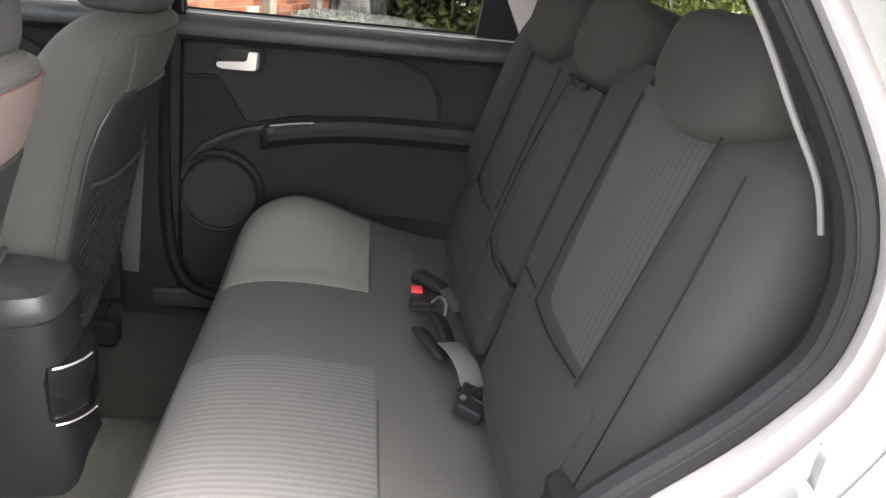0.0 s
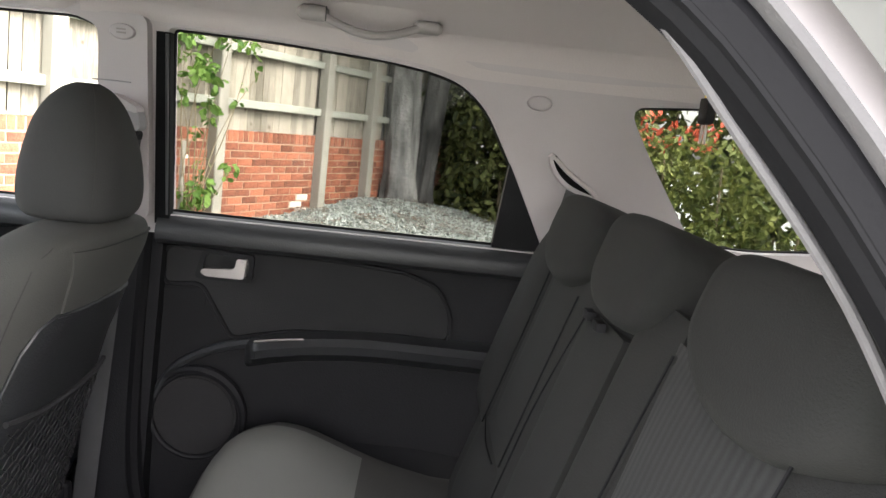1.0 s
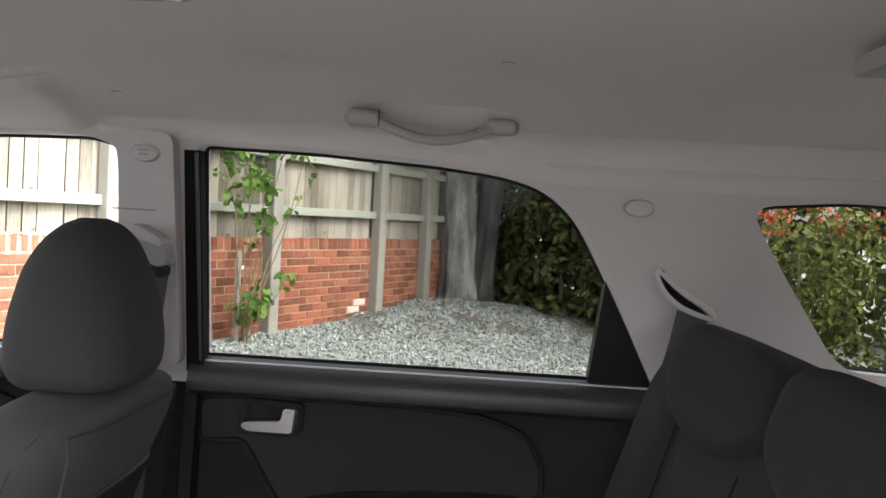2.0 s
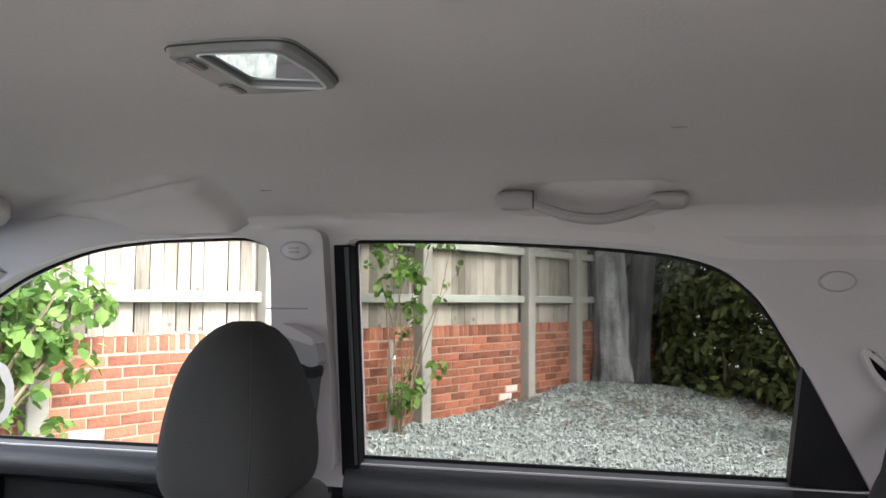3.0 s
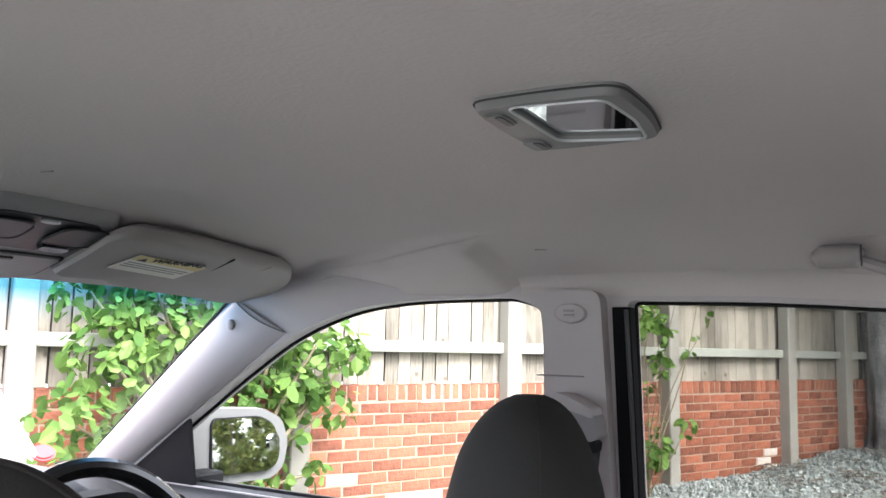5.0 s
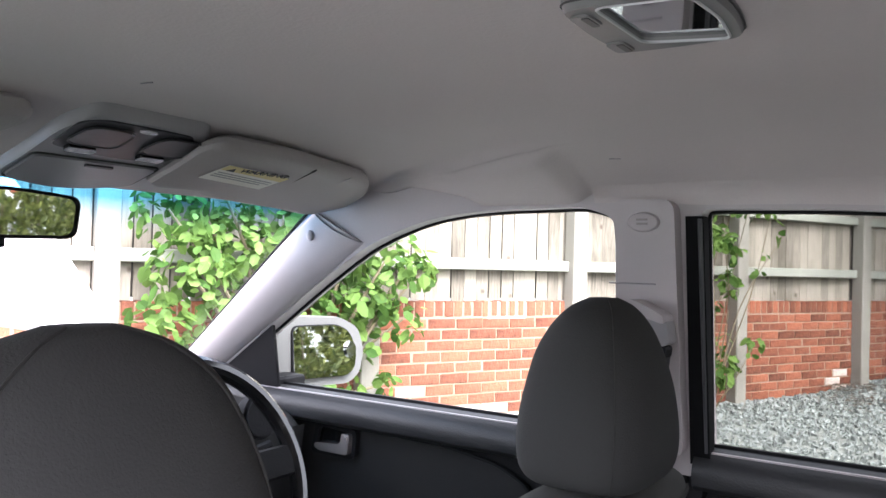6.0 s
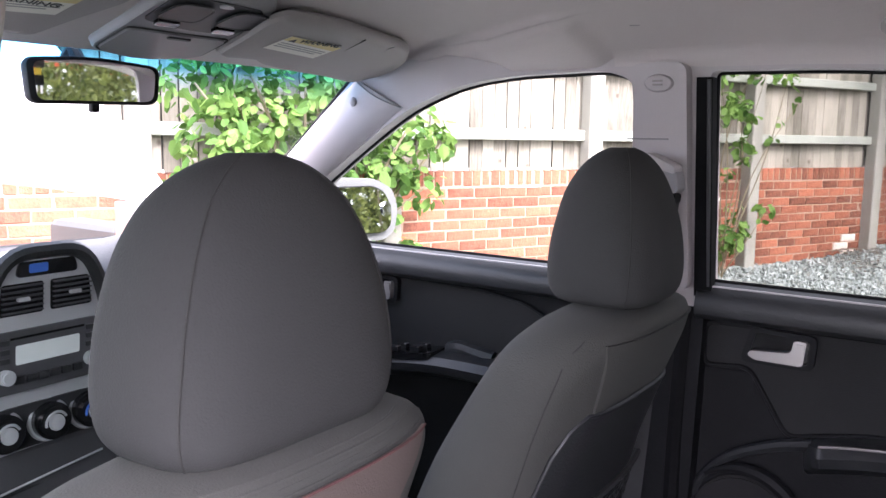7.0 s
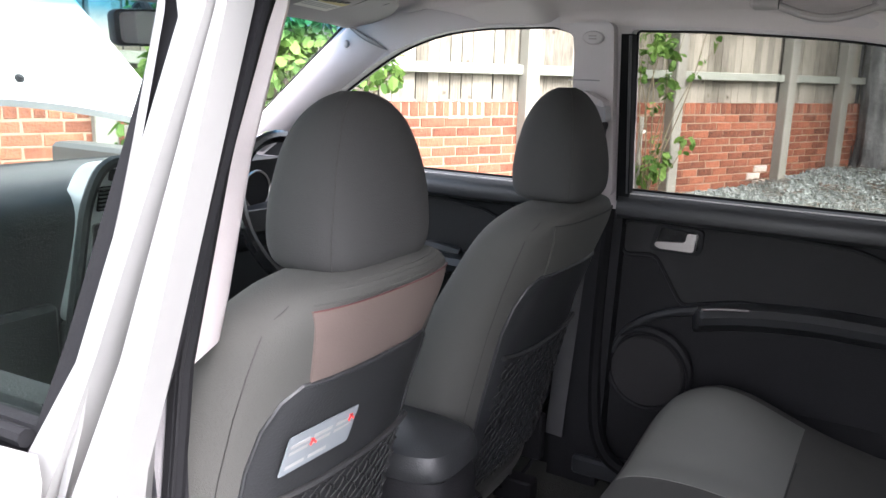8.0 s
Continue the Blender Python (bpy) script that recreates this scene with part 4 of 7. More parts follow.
CUSH = [(-0.02, 0.40), (-0.085, 0.44), (-0.105, 0.52), (-0.10, 0.595), (-0.075, 0.637), (-0.02, 0.657), (0.06, 0.662), (0.15, 0.655), (0.25, 0.642), (0.34, 0.628), (0.42, 0.61), (0.44, 0.48), (0.30, 0.40)]
bench = thing("rear_bench", (0.15, 0.04, 0.345), "dark grey cloth rear bench with paler ribbed panels", "car seat")


def cush_swell(x, y):
    """The outer end of the cushion rises towards the far door."""
    t = min(1.0, max(0.0, (y - 0.28) / 0.26))
    return 0.052 * t * t * (3 - 2 * t) * math.exp(-((x - 0.02) / 0.17) ** 2)


def cush_z(x, y=0.0):
    top = [p for p in CUSH if p[1] > 0.59]
    return float(np.interp(x, [p[0] for p in top], [p[1] for p in top])) + cush_swell(x, y)


rings = []
for k, y in enumerate([-0.60, -0.595, -0.58, -0.55, -0.5] + [-0.4 + 0.1 * i for i in range(10)] + [0.53, 0.56, 0.59, 0.62, 0.645, 0.665, 0.68, 0.69]):
    e = min(1.0, min(y + 0.60, 0.69 - y) / 0.09)
    f = math.sqrt(max(0.0, 1 - (1 - e) ** 2)) * 0.22 + 0.78
    front = 0.05 * max(0.0, (y - 0.45) / 0.24) ** 2 + 0.05 * max(0.0, (-0.40 - y) / 0.2) ** 2
    dip = 0.006 * (math.exp(-((y - 0.15) / 0.03) ** 2) + math.exp(-((y + 0.05) / 0.03) ** 2))
    ring = []
    for p in smooth_line([(x, z) for x, z in CUSH], 4, closed=True):
        x, z = p.x, p.y
        ring.append((0.18 + (x - 0.18) * (0.86 + 0.14 * (f - 0.78) / 0.22) + front * (0.4 if x < 0 else 0), y, 0.40 + (z + cush_swell(x, y) * max(0.0, (z - 0.45) / 0.2) - 0.40) * f - (dip if z > 0.6 else 0)))
    rings.append(ring)
hull = loft(rings)
hull_tree = BVHTree.FromBMesh(hull)
cushion = part("cushion", hull, CLOTH_SIDE, bench)


def cush_top(x, y):
    hit = hull_tree.ray_cast(Vector((x, y, 2.0)), Vector((0, 0, -1)))
    return hit[0].z if hit[0] else 0.6


def cush_panel(y0, y1, x0, x1, lift, ny=24, nx=26):
    rows = []
    for i in range(nx + 1):
        x = x0 + (x1 - x0) * i / nx
        row = []
        for j in range(ny + 1):
            u, v = 2 * i / nx - 1, 2 * j / ny - 1
            y = (y0 + y1) / 2 + (y1 - y0) / 2 * v
            row.append((x, y, cush_top(x, y) + lift * (1 - 0.7 * max(abs(u) ** 8, abs(v) ** 10))))
        rows.append(row)
    return thicken(loft(rows, closed=False, caps=False), (0, 0, -0.010))


part("ribbed_panel", cush_panel(-0.52, -0.065, -0.083, 0.213, 0.0035), RIB_SEAT, cushion, "pale ribbed cloth seat panel")
part("pale_panel", cush_panel(0.235, 0.60, -0.080, 0.20, 0.0035), CLOTH_LITE, cushion, "pale grey cloth seat panel")
for pts in ([(0.204, 0.44), (0.203, 0.34), (0.203, 0.235)], [(0.217, -0.16), (0.217, -0.30), (0.219, -0.52)]):
    part("seam", tube([(p.x, p.y, cush_top(p.x, p.y) + 0.0008) for p in smooth_line(pts, 8)], 0.0016, 5), THREAD, cushion)


def back_block(y0, y1, s0, s1, thick, name, mat, soft=0.05):
    """A padded backrest block between two heights."""
    rings = []
    n = 48
    for k in range(13):
        t = k / 12
        s = s0 + (s1 - s0) * t
        e = min(1.0, min(t, 1 - t) * (s1 - s0) / soft)
        f = math.sqrt(max(0.0, 1 - (1 - e) ** 2))
        hw = (y1 - y0) / 2 * (0.94 + 0.06 * f)
        ht = thick / 2 * (0.55 + 0.45 * f)
        ring = []
        for u, v in oval(n, ht, hw, 3.6):
            ring.append(bench_back((y0 + y1) / 2 + v, s, -thick / 2 + u))
        rings.append(ring)
    return part(name, loft(rings), mat, bench)


def on_back(y0, y1, s0, s1, w0, bulge, taper=0.0, ny=14, ns=18):
    rows = []
    for i in range(ns + 1):
        s = s0 + (s1 - s0) * i / ns
        row = []
        for j in range(ny + 1):
            u = -1 + 2 * j / ny
            mid, half = (y0 + y1) / 2, (y1 - y0) / 2 * (1 + taper * (i / ns - 0.5))
            e = (1 - u ** 4) * (1 - abs(2 * i / ns - 1) ** 6)
            row.append(bench_back(mid + u * half, s, w0 + bulge * e))
        rows.append(row)
    return thicken(loft(rows, closed=False, caps=False), (0.014, 0, -0.004))


left_back = back_block(-0.594, -0.093, -0.03, 0.535, 0.15, "backrest_left", CLOTH_BENCH_DIM)
right_back = back_block(-0.085, 0.615, -0.03, 0.535, 0.15, "backrest_right", CLOTH_BENCH_DIM)
part("ribbed_panel", on_back(-0.465, -0.235, 0.20, 0.50, -0.002, 0.006, 0.16), RIB_BACK_DIM, left_back, "ribbed grey cloth panel")
part("lower_pad", on_back(-0.50, -0.115, 0.03, 0.196, -0.003, 0.010, 0.1), CLOTH_BENCH_DIM, left_back)
part("inner_bolster", on_back(-0.23, -0.10, 0.20, 0.52, -0.003, 0.010), CLOTH_BENCH_DIM, left_back)
part("ribbed_panel", on_back(0.16, 0.385, 0.20, 0.50, -0.002, 0.006, 0.1), CLOTH_BENCH_DIM, right_back, "plain grey cloth panel")
part("centre_panel", on_back(-0.075, 0.11, 0.16, 0.46, -0.003, 0.008), CLOTH_BENCH_DIM, right_back)
part("lower_pad", on_back(0.15, 0.45, 0.03, 0.19, -0.003, 0.010), CLOTH_BENCH_DIM, right_back)
part("lower_pad", on_back(-0.07, 0.12, 0.03, 0.15, -0.003, 0.008), CLOTH_BENCH_DIM, right_back)
part("side_bolster", on_back(0.40, 0.61, 0.16, 0.52, -0.004, 0.024), CLOTH_BENCH_DIM, right_back)


def bench_line(pts, lift=0.008):
    return [bench_back(p.x, p.y, lift) for p in smooth_line(pts, 6)]


for pts in ([(-0.235, 0.198), (-0.33, 0.194), (-0.455, 0.205)], [(-0.235, 0.20), (-0.238, 0.35), (-0.25, 0.49)], [(-0.465, 0.20), (-0.478, 0.35), (-0.492, 0.50)]):
    part("seam", tube(bench_line(pts), 0.0014, 5), RUBBER, left_back)
part("seam", tube(bench_line([(-0.532, 0.04), (-0.538, 0.20), (-0.540, 0.36), (-0.536, 0.47)], -0.0085), 0.0012, 5), RUBBER, left_back)
part("seam", tube(bench_line([(-0.480, 0.05), (-0.483, 0.12), (-0.474, 0.19)], -0.0022), 0.0014, 5), RUBBER, left_back)
for pts in ([(0.115, 0.14), (0.118, 0.30), (0.07, 0.46)], [(0.155, 0.20), (0.155, 0.35), (0.15, 0.46)], [(0.39, 0.18), (0.39, 0.32), (0.398, 0.46)], [(0.39, 0.195), (0.30, 0.18), (0.20, 0.185)], [(0.11, 0.165), (0.03, 0.15), (-0.06, 0.155)]):
    part("seam", tube(bench_line(pts), 0.0014, 5), RUBBER, right_back)
part("bolster_foot", box(0.455, -0.56, 0.735, 0.14, 0.12, 0.10, 0.02, 3), BLACK, bench, "black plastic seat foot")


def bench_rest(y0, y1, s0, s1, dip, name, label):
    """A low headrest that hangs over the top of the backrest."""
    rings = []
    n, m = 30, 14
    outline = []
    mid, half = (y0 + y1) / 2, (y1 - y0) / 2
    for k in range(40):
        a = 2 * math.pi * k / 40
        c, s = math.cos(a), math.sin(a)
        u = math.copysign(abs(c) ** 0.52, c)
        v = math.copysign(abs(s) ** (0.50 if s > 0 else 0.75), s)
        yy = mid + half * u * (1 if s > 0 else 1 - 0.30 * abs(s) ** 2)
        ss = (s0 + s1) / 2 + (s1 - s0) / 2 * v - (dip * (1 - u * u) if s < 0 else 0)
        outline.append((yy, ss))
    ctr = (mid, (s0 + s1) / 2)
    for shrink, w in ((0.02, 0.030), (0.45, 0.0295), (0.75, 0.028), (0.9, 0.023), (0.97, 0.016), (1.0, 0.005), (1.0, -0.03), (0.96, -0.07), (0.8, -0.10), (0.02, -0.105)):
        rings.append([bench_back(ctr[0] + (y - ctr[0]) * shrink, ctr[1] + (s - ctr[1]) * shrink, w) for y, s in outline])
    return part(name, loft(rings), CLOTH_BENCH_DIM, bench, label)


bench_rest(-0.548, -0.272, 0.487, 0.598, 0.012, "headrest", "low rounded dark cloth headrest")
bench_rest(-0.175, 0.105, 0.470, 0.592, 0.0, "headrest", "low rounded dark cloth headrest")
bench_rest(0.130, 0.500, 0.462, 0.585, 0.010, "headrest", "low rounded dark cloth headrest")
part("release_knob", tube([(0.540, -0.492, 1.205), (0.536, -0.493, 1.222)], 0.0045, 10), STEEL, bench, "small bright release knob")
for y in (0.06, 0.00):
    part("buckle_slot", box(*bench_back(y, 0.455, 0.008), 0.012, 0.03, 0.012, 0.003), BLACK, right_back)


# ---- driver's side doors ----
def wall_y(u, v, w):
    return (u, w, v)


def door_lining(name, x0, x1, label):
    d = thing(name, (x0, 0.74, 0.38), label, "door", kind="structure")
    part("base_panel", plate(rounded([(x0, 0.40), (x1 - 0.10, 0.40), (x1, 0.62), (x1, 1.085), (x0, 1.085)], [0.08, 0.12, 0.05, 0.01, 0.01]), [], wall_y, 0.745, 0.80), BLACK, d)
    prof = [(0.739, 1.103), (0.714, 1.1025), (0.698, 1.097), (0.686, 1.084), (0.680, 1.066), (0.684, 1.050), (0.70, 1.040), (0.735, 1.034), (0.76, 1.034), (0.76, 1.103)]
    part("window_sill", loft([[(x, y, z) for y, z in prof] for x in (x0, (x0 + x1) / 2, x1)]), SOFT, d, "soft black sill along the window")
    return d


def pull_handle(d, hx, hz, y=0.725):
    wall = wall_y

    def wall_small(u, v, w):
        return wall(hx - 0.045 + 0.85 * (u + 0.045), hz + 0.012 + 0.80 * (v - 0.012), w)

    x, z = 0.0, 0.0
    rec = part("handle_recess", plate(rounded([(x - 0.118, z - 0.022), (x + 0.022, z - 0.022), (x + 0.026, z + 0.052), (x - 0.10, z + 0.058)], 0.016), [rounded([(x - 0.104, z - 0.012), (x + 0.012, z - 0.012), (x + 0.014, z + 0.042), (x - 0.09, z + 0.048)], 0.012)], wall_small, y - 0.003, 0.76), BLACK, d)
    part("recess_back", plate(rounded([(x - 0.11, z - 0.018), (x + 0.018, z - 0.018), (x + 0.018, z + 0.048), (x - 0.095, z + 0.054)], 0.012), [], wall_small, y + 0.006, y + 0.012), GLOSS, rec)
    h = part("handle", plate(rounded([(x - 0.103, z - 0.004), (x - 0.088, z - 0.013), (x + 0.003, z - 0.013), (x + 0.008, z + 0.04), (x - 0.016, z + 0.04), (x - 0.020, z + 0.012), (x - 0.098, z + 0.006)], [0.006, 0.006, 0.008, 0.006, 0.006, 0.01, 0.006]), [], wall_small, y - 0.008, y + 0.006), CHROME, d, "satin chrome pull handle")
    part("lock_tab", plate(rounded([(x - 0.012, z + 0.013), (x + 0.005, z + 0.013), (x + 0.005, z + 0.034), (x - 0.012, z + 0.034)], 0.003), [], wall_small, y - 0.012, y - 0.007), CHROME, h)


def armrest(d, pts, depth=0.085, tall=0.05):
    rings = []
    path = smooth_line(pts, 6)
    for i, p in enumerate(path):
        e = min(1.0, i / 6 + 0.25, (len(path) - 1 - i) / 4 + 0.4)
        prof = [(0.752, 0.0), (0.752 - depth * 0.55 * e, 0.003), (0.752 - depth * 0.88 * e, -0.002), (0.752 - depth * e, -0.016), (0.752 - depth * 0.94 * e, -0.034), (0.752 - depth * 0.66 * e, -tall), (0.752, -tall - 0.02)]
        rings.append([(p.x, y, p.y + dz) for y, dz in prof])
    return part("armrest", loft(rings), SOFT, d, "smooth black moulded armrest")


def speaker(d, x, z, r):
    s = part("speaker", disc((x, 0.742, z), (0, -1, 0), r * 0.86, 0.02, 40, 0.004), GRILLE, d, "round door speaker grille")
    part("speaker_rim", ring_bar((x, 0.737, z), (0, -1, 0), r * 0.93, 0.0065), BLACK, s)
    part("speaker_hood", tube([(x + r * 1.02 * math.cos(a), 0.73, z + r * 1.02 * math.sin(a)) for a in np.linspace(radians(-20), radians(130), 24)], [0.004 + 0.009 * math.sin(k / 23 * math.pi) for k in range(24)], 8, up=(0, 1, 0)), BLACK, s)


door_r = door_lining("door_2", -0.262, 0.60, "black rear door lining with a speaker and chrome handle")
SWOOP = [(-0.255, 1.030), (-0.02, 1.036), (0.11, 1.034), (0.25, 1.024), (0.32, 0.998), (0.350, 0.945), (0.352, 0.885), (0.24, 0.888), (0.02, 0.875), (-0.06, 0.858), (-0.105, 0.845), (-0.175, 0.958), (-0.255, 0.950)]
cloth = part("cloth_insert", plate(rounded(SWOOP, 0.02), [], wall_y, 0.735, 0.75), BLACK_CLOTH, door_r, "black cloth door insert")
part("insert_bead", tube([(u, 0.7345, v) for u, v in rounded(SWOOP, 0.02)], 0.0045, 6, closed=True, up=(0, 1, 0)), BLACK, cloth)
pull_handle(door_r, -0.082, 0.985)
armrest(door_r, [(-0.075, 0.846), (-0.03, 0.862), (0.06, 0.878), (0.17, 0.888), (0.28, 0.889), (0.40, 0.888), (0.55, 0.886)])
part("armrest_trim", tube([(x, 0.672, z) for x, z in ((-0.045, 0.862), (0.0, 0.870), (0.055, 0.8765))], 0.0024, 6), CHROME, door_r, "thin bright armrest trim")
part("front_swoop", tube(smooth_line([(-0.06, 0.722, 0.845), (-0.12, 0.728, 0.828), (-0.19, 0.733, 0.795), (-0.235, 0.735, 0.755), (-0.262, 0.737, 0.70)], 6), [0.012 - 0.0002 * k for k in range(25)], 8), SOFT, door_r)
speaker(door_r, -0.172, 0.668, 0.102)
part("door_bin", loft([[(x, 0.75, 0.44), (x, 0.70 - 0.02 * b, 0.45), (x, 0.685 - 0.02 * b, 0.52), (x, 0.695 - 0.02 * b, 0.58 + 0.03 * b), (x, 0.75, 0.60 + 0.04 * b)] for x, b in ((-0.05, 0.0), (0.02, 0.6), (0.15, 1.0), (0.30, 1.0), (0.45, 0.6))]), BLACK, door_r, "moulded bin along the door foot")
part("lower_patch", plate(rounded([(-0.258, 0.905), (-0.165, 0.905), (-0.172, 0.945), (-0.258, 0.942)], 0.006), [], wall_y, 0.742, 0.75), BLACK, door_r)
part("door_edge", tube(smooth_line([(-0.285, 0.715, 1.06), (-0.292, 0.712, 0.80), (-0.288, 0.705, 0.60), (-0.262, 0.69, 0.48), (-0.20, 0.685, 0.425), (-0.08, 0.69, 0.41), (0.06, 0.69, 0.41)], 6), 0.017, 8, up=(0, 1, 0)), RUBBER, door_r, "thick black door seal")
quarter = part("quarter_corner", plate([(0.417, 1.10), (0.53, 1.10), (0.474, 1.205), (0.432, 1.285)], [], right, 0.012, 0.045), BLACK, door_r, "black triangular corner panel")
part("front_frame", plate([(-0.268, 1.08), (-0.238, 1.08), (-0.234, 1.452), (-0.260, 1.452)], [], right, -0.004, 0.02), RUBBER, door_r, "black door frame")
part("frame_strip", tube([right(-0.243, 1.10, -0.006), right(-0.239, 1.448, -0.006)], 0.0035, 6), RADIO, door_r)

door_f = door_lining("door_3", -1.42, -0.388, "black driver's door lining with window switches")
SWOOP_F = [(-1.38, 1.02), (-1.10, 1.032), (-0.90, 1.036), (-0.75, 1.031), (-0.63, 1.014), (-0.565, 0.985), (-0.545, 0.94), (-0.56, 0.90), (-0.75, 0.885), (-1.0, 0.86), (-1.38, 0.85)]
cloth = part("cloth_insert", plate(rounded(SWOOP_F, 0.02), [], wall_y, 0.735, 0.75), BLACK_CLOTH, door_f, "black cloth door insert")
part("insert_bead", tube([(u, 0.7345, v) for u, v in rounded(SWOOP_F, 0.02)], 0.0045, 6, closed=True, up=(0, 1, 0)), BLACK, cloth)
pull_handle(door_f, -0.962, 0.988)
armrest(door_f, [(-1.10, 0.83), (-1.0, 0.858), (-0.90, 0.878), (-0.80, 0.89), (-0.70, 0.893), (-0.60, 0.89), (-0.45, 0.88)], 0.115)
sw = part("switch_plate", plate(rounded([(-0.99, 0.640), (-0.80, 0.640), (-0.80, 0.715), (-0.99, 0.715)], 0.02), [], lambda u, v, w: (u, v, 0.886 + (u + 0.86) * 0.14 + w), -0.01, 0.004), GLOSS, door_f, "gloss black window switch plate")
for k in range(3):
    for j in range(2):
        x, y = -0.965 + 0.058 * k, 0.662 + 0.03 * j
        key = part("switch", box(x, y, 0.894 + (x + 0.86) * 0.14, 0.026, 0.016, 0.012, 0.004), BLACK, sw)
        part("switch_edge", box(x + 0.009, y, 0.9005 + (x + 0.86) * 0.14, 0.005, 0.013, 0.002, 0.0006), CHROME, key)
part("grab_cup", tube(smooth_line([(-0.79, 0.705, 0.895), (-0.76, 0.70, 0.905), (-0.72, 0.70, 0.90), (-0.68, 0.705, 0.893)], 5), 0.016, 8), SOFT, door_f)
sail = part("mirror_corner", plate(rounded([(-1.36, 1.098), (-1.15, 1.098), (-1.142, 1.236)], 0.006), [], right, 0.002, 0.010), BLACK, door_f, "black mirror corner panel")
part("belt_seal", tube([(x, 0.733, 1.103) for x in (-1.16, -0.8, -0.39)], 0.005, 6), RUBBER, door_f)
part("belt_seal", tube([(x, 0.733, 1.103) for x in (-0.25, 0.1, 0.42)], 0.005, 6), RUBBER, door_r)

# outside mirror on the driver's door
mir = thing("door_mirror", (-1.22, 0.80, 1.08), "silver-white door mirror with a round blind-spot mirror", "car mirror")
MO = [(0.748, 1.233), (0.785, 1.244), (0.97, 1.233), (1.032, 1.207), (1.058, 1.153), (1.045, 1.092), (1.005, 1.070), (0.82, 1.077), (0.752, 1.090)]
rings = []
oc = (0.91, 1.152)
for k, dx in ((1.0, 0.0), (1.03, -0.012), (1.02, -0.04), (0.93, -0.085), (0.72, -0.12), (0.40, -0.138), (0.03, -0.142)):
    rings.append([(-1.215 + dx + (y - 0.76) * 0.02, oc[0] + (y - oc[0]) * k, oc[1] + (z - oc[1]) * k) for y, z in rounded(MO, 0.02)])
part("housing", loft(rings), PAINT_DIM, mir)
MI = [(0.802, 1.219), (0.950, 1.216), (0.996, 1.197), (1.020, 1.152), (1.013, 1.108), (0.985, 1.093), (0.808, 1.099)]
on_mir = lambda u, v, w: (-1.213 + (u - 0.76) * 0.02 + w, u, v)
part("bezel", plate(rounded([(oc[0] + (y - oc[0]) * 1.025, oc[1] + (z - oc[1]) * 1.04) for y, z in MI], 0.02), [], on_mir, 0.0, 0.003), BLACK, mir)
part("mirror_glass", plate(rounded(MI, 0.02), [], lambda u, v, w: (-1.2085 + (u - 0.76) * 0.02 - 0.05 * (v - 1.15) + w, u, v), 0, 0.003), MIRROR, mir, smooth=False)
part("blind_spot_mirror", disc((-1.200, 0.994, 1.155), (1, -0.02, 0), 0.021, 0.008, 24, 0.003), LAMP_GLASS, mir, "round stick-on blind-spot mirror")
part("bracket", box(-1.20, 0.755, 1.10, 0.08, 0.09, 0.035, 0.012, 3), BLACK, mir)

# ---- pillar fittings, driver's side ----
rings = []
for k in range(13):
    q = k / 12
    a = Vector((-0.985, 1.470)).lerp(Vector((-1.42, 1.158)), q)
    b = Vector((-0.868, 1.408)).lerp(Vector((-1.352, 1.108)), q)
    ring = []
    for i in range(13):
        u = a.lerp(b, i / 12)
        ring.append(right(u.x, u.y, 0.002 - 0.034 * min(1.0, 0.35 + k / 5) * math.sin(math.pi * (0.02 + 0.96 * i / 12)) ** 0.6))
    rings.append(ring + [right(b.x, b.y, 0.02), right(a.x, a.y, 0.02)])
part("screen_pillar_cover", loft(rings), PILLAR, wall_r, "rounded pale grey cover of the screen pillar")
part("pillar_cover", plate(rounded([(-0.378, 1.09), (-0.272, 1.09), (-0.268, 1.475), (-0.362, 1.475), (-0.358, 1.42)], 0.02), [], right, -0.030, 0.004), PILLAR, wall_r)


def cap_on(x, z, name, words, depth=0.0, rx=0.024, rz=0.014):
    c = thing(name, right(x, z, depth), words, "cap")
    part("cap", loft([[right(x + u * k, z + v * k, depth + w) for u, v in oval(28, rx, rz)] for k, w in ((1.04, 0.004), (1.0, -0.003), (0.9, -0.0062), (0.6, -0.008), (0.03, -0.0083))]), PILLAR, c)
    return c


c = cap_on(-0.313, 1.442, "screw_cap", "oval pale grey cap with moulded lettering", -0.030)
for k in range(2):
    part("print_bar", plate([(-0.008, -0.004 + 0.006 * k), (0.008, -0.004 + 0.006 * k), (0.008, -0.001 + 0.006 * k), (-0.008, -0.001 + 0.006 * k)], [], lambda u, v, w: right(-0.313 + u, 1.442 + v, -0.0385 + w), -0.001, 0.0012), SHADE, c)
cap_on(0.470, 1.398, "screw_cap", "round pale grey cap on the rear pillar", 0.0, 0.024, 0.014)
cap_on(-0.985, 1.420, "screw_cap", "small round cap on the screen pillar", -0.016, 0.009, 0.010)

anchor = thing("belt_anchor", (-0.30, 0.62, 1.26), "grey height-adjustable belt anchor with black webbing", "seat belt")
part("shroud", plate(rounded([(-0.338, 1.325), (-0.318, 1.322), (-0.275, 1.302), (-0.272, 1.268), (-0.285, 1.262), (-0.336, 1.282)], 0.01), [], right, -0.068, -0.028), CONSOLE_GREY, anchor)
part("shroud_top", plate(rounded([(-0.334, 1.330), (-0.316, 1.328), (-0.276, 1.308), (-0.276, 1.296), (-0.33, 1.312)], 0.008), [], right, -0.075, -0.03), PILLAR, anchor)
part("guide", plate(rounded([(-0.318, 1.272), (-0.278, 1.262), (-0.282, 1.244), (-0.312, 1.248)], 0.006), [], right, -0.062, -0.032), BLACK, anchor)
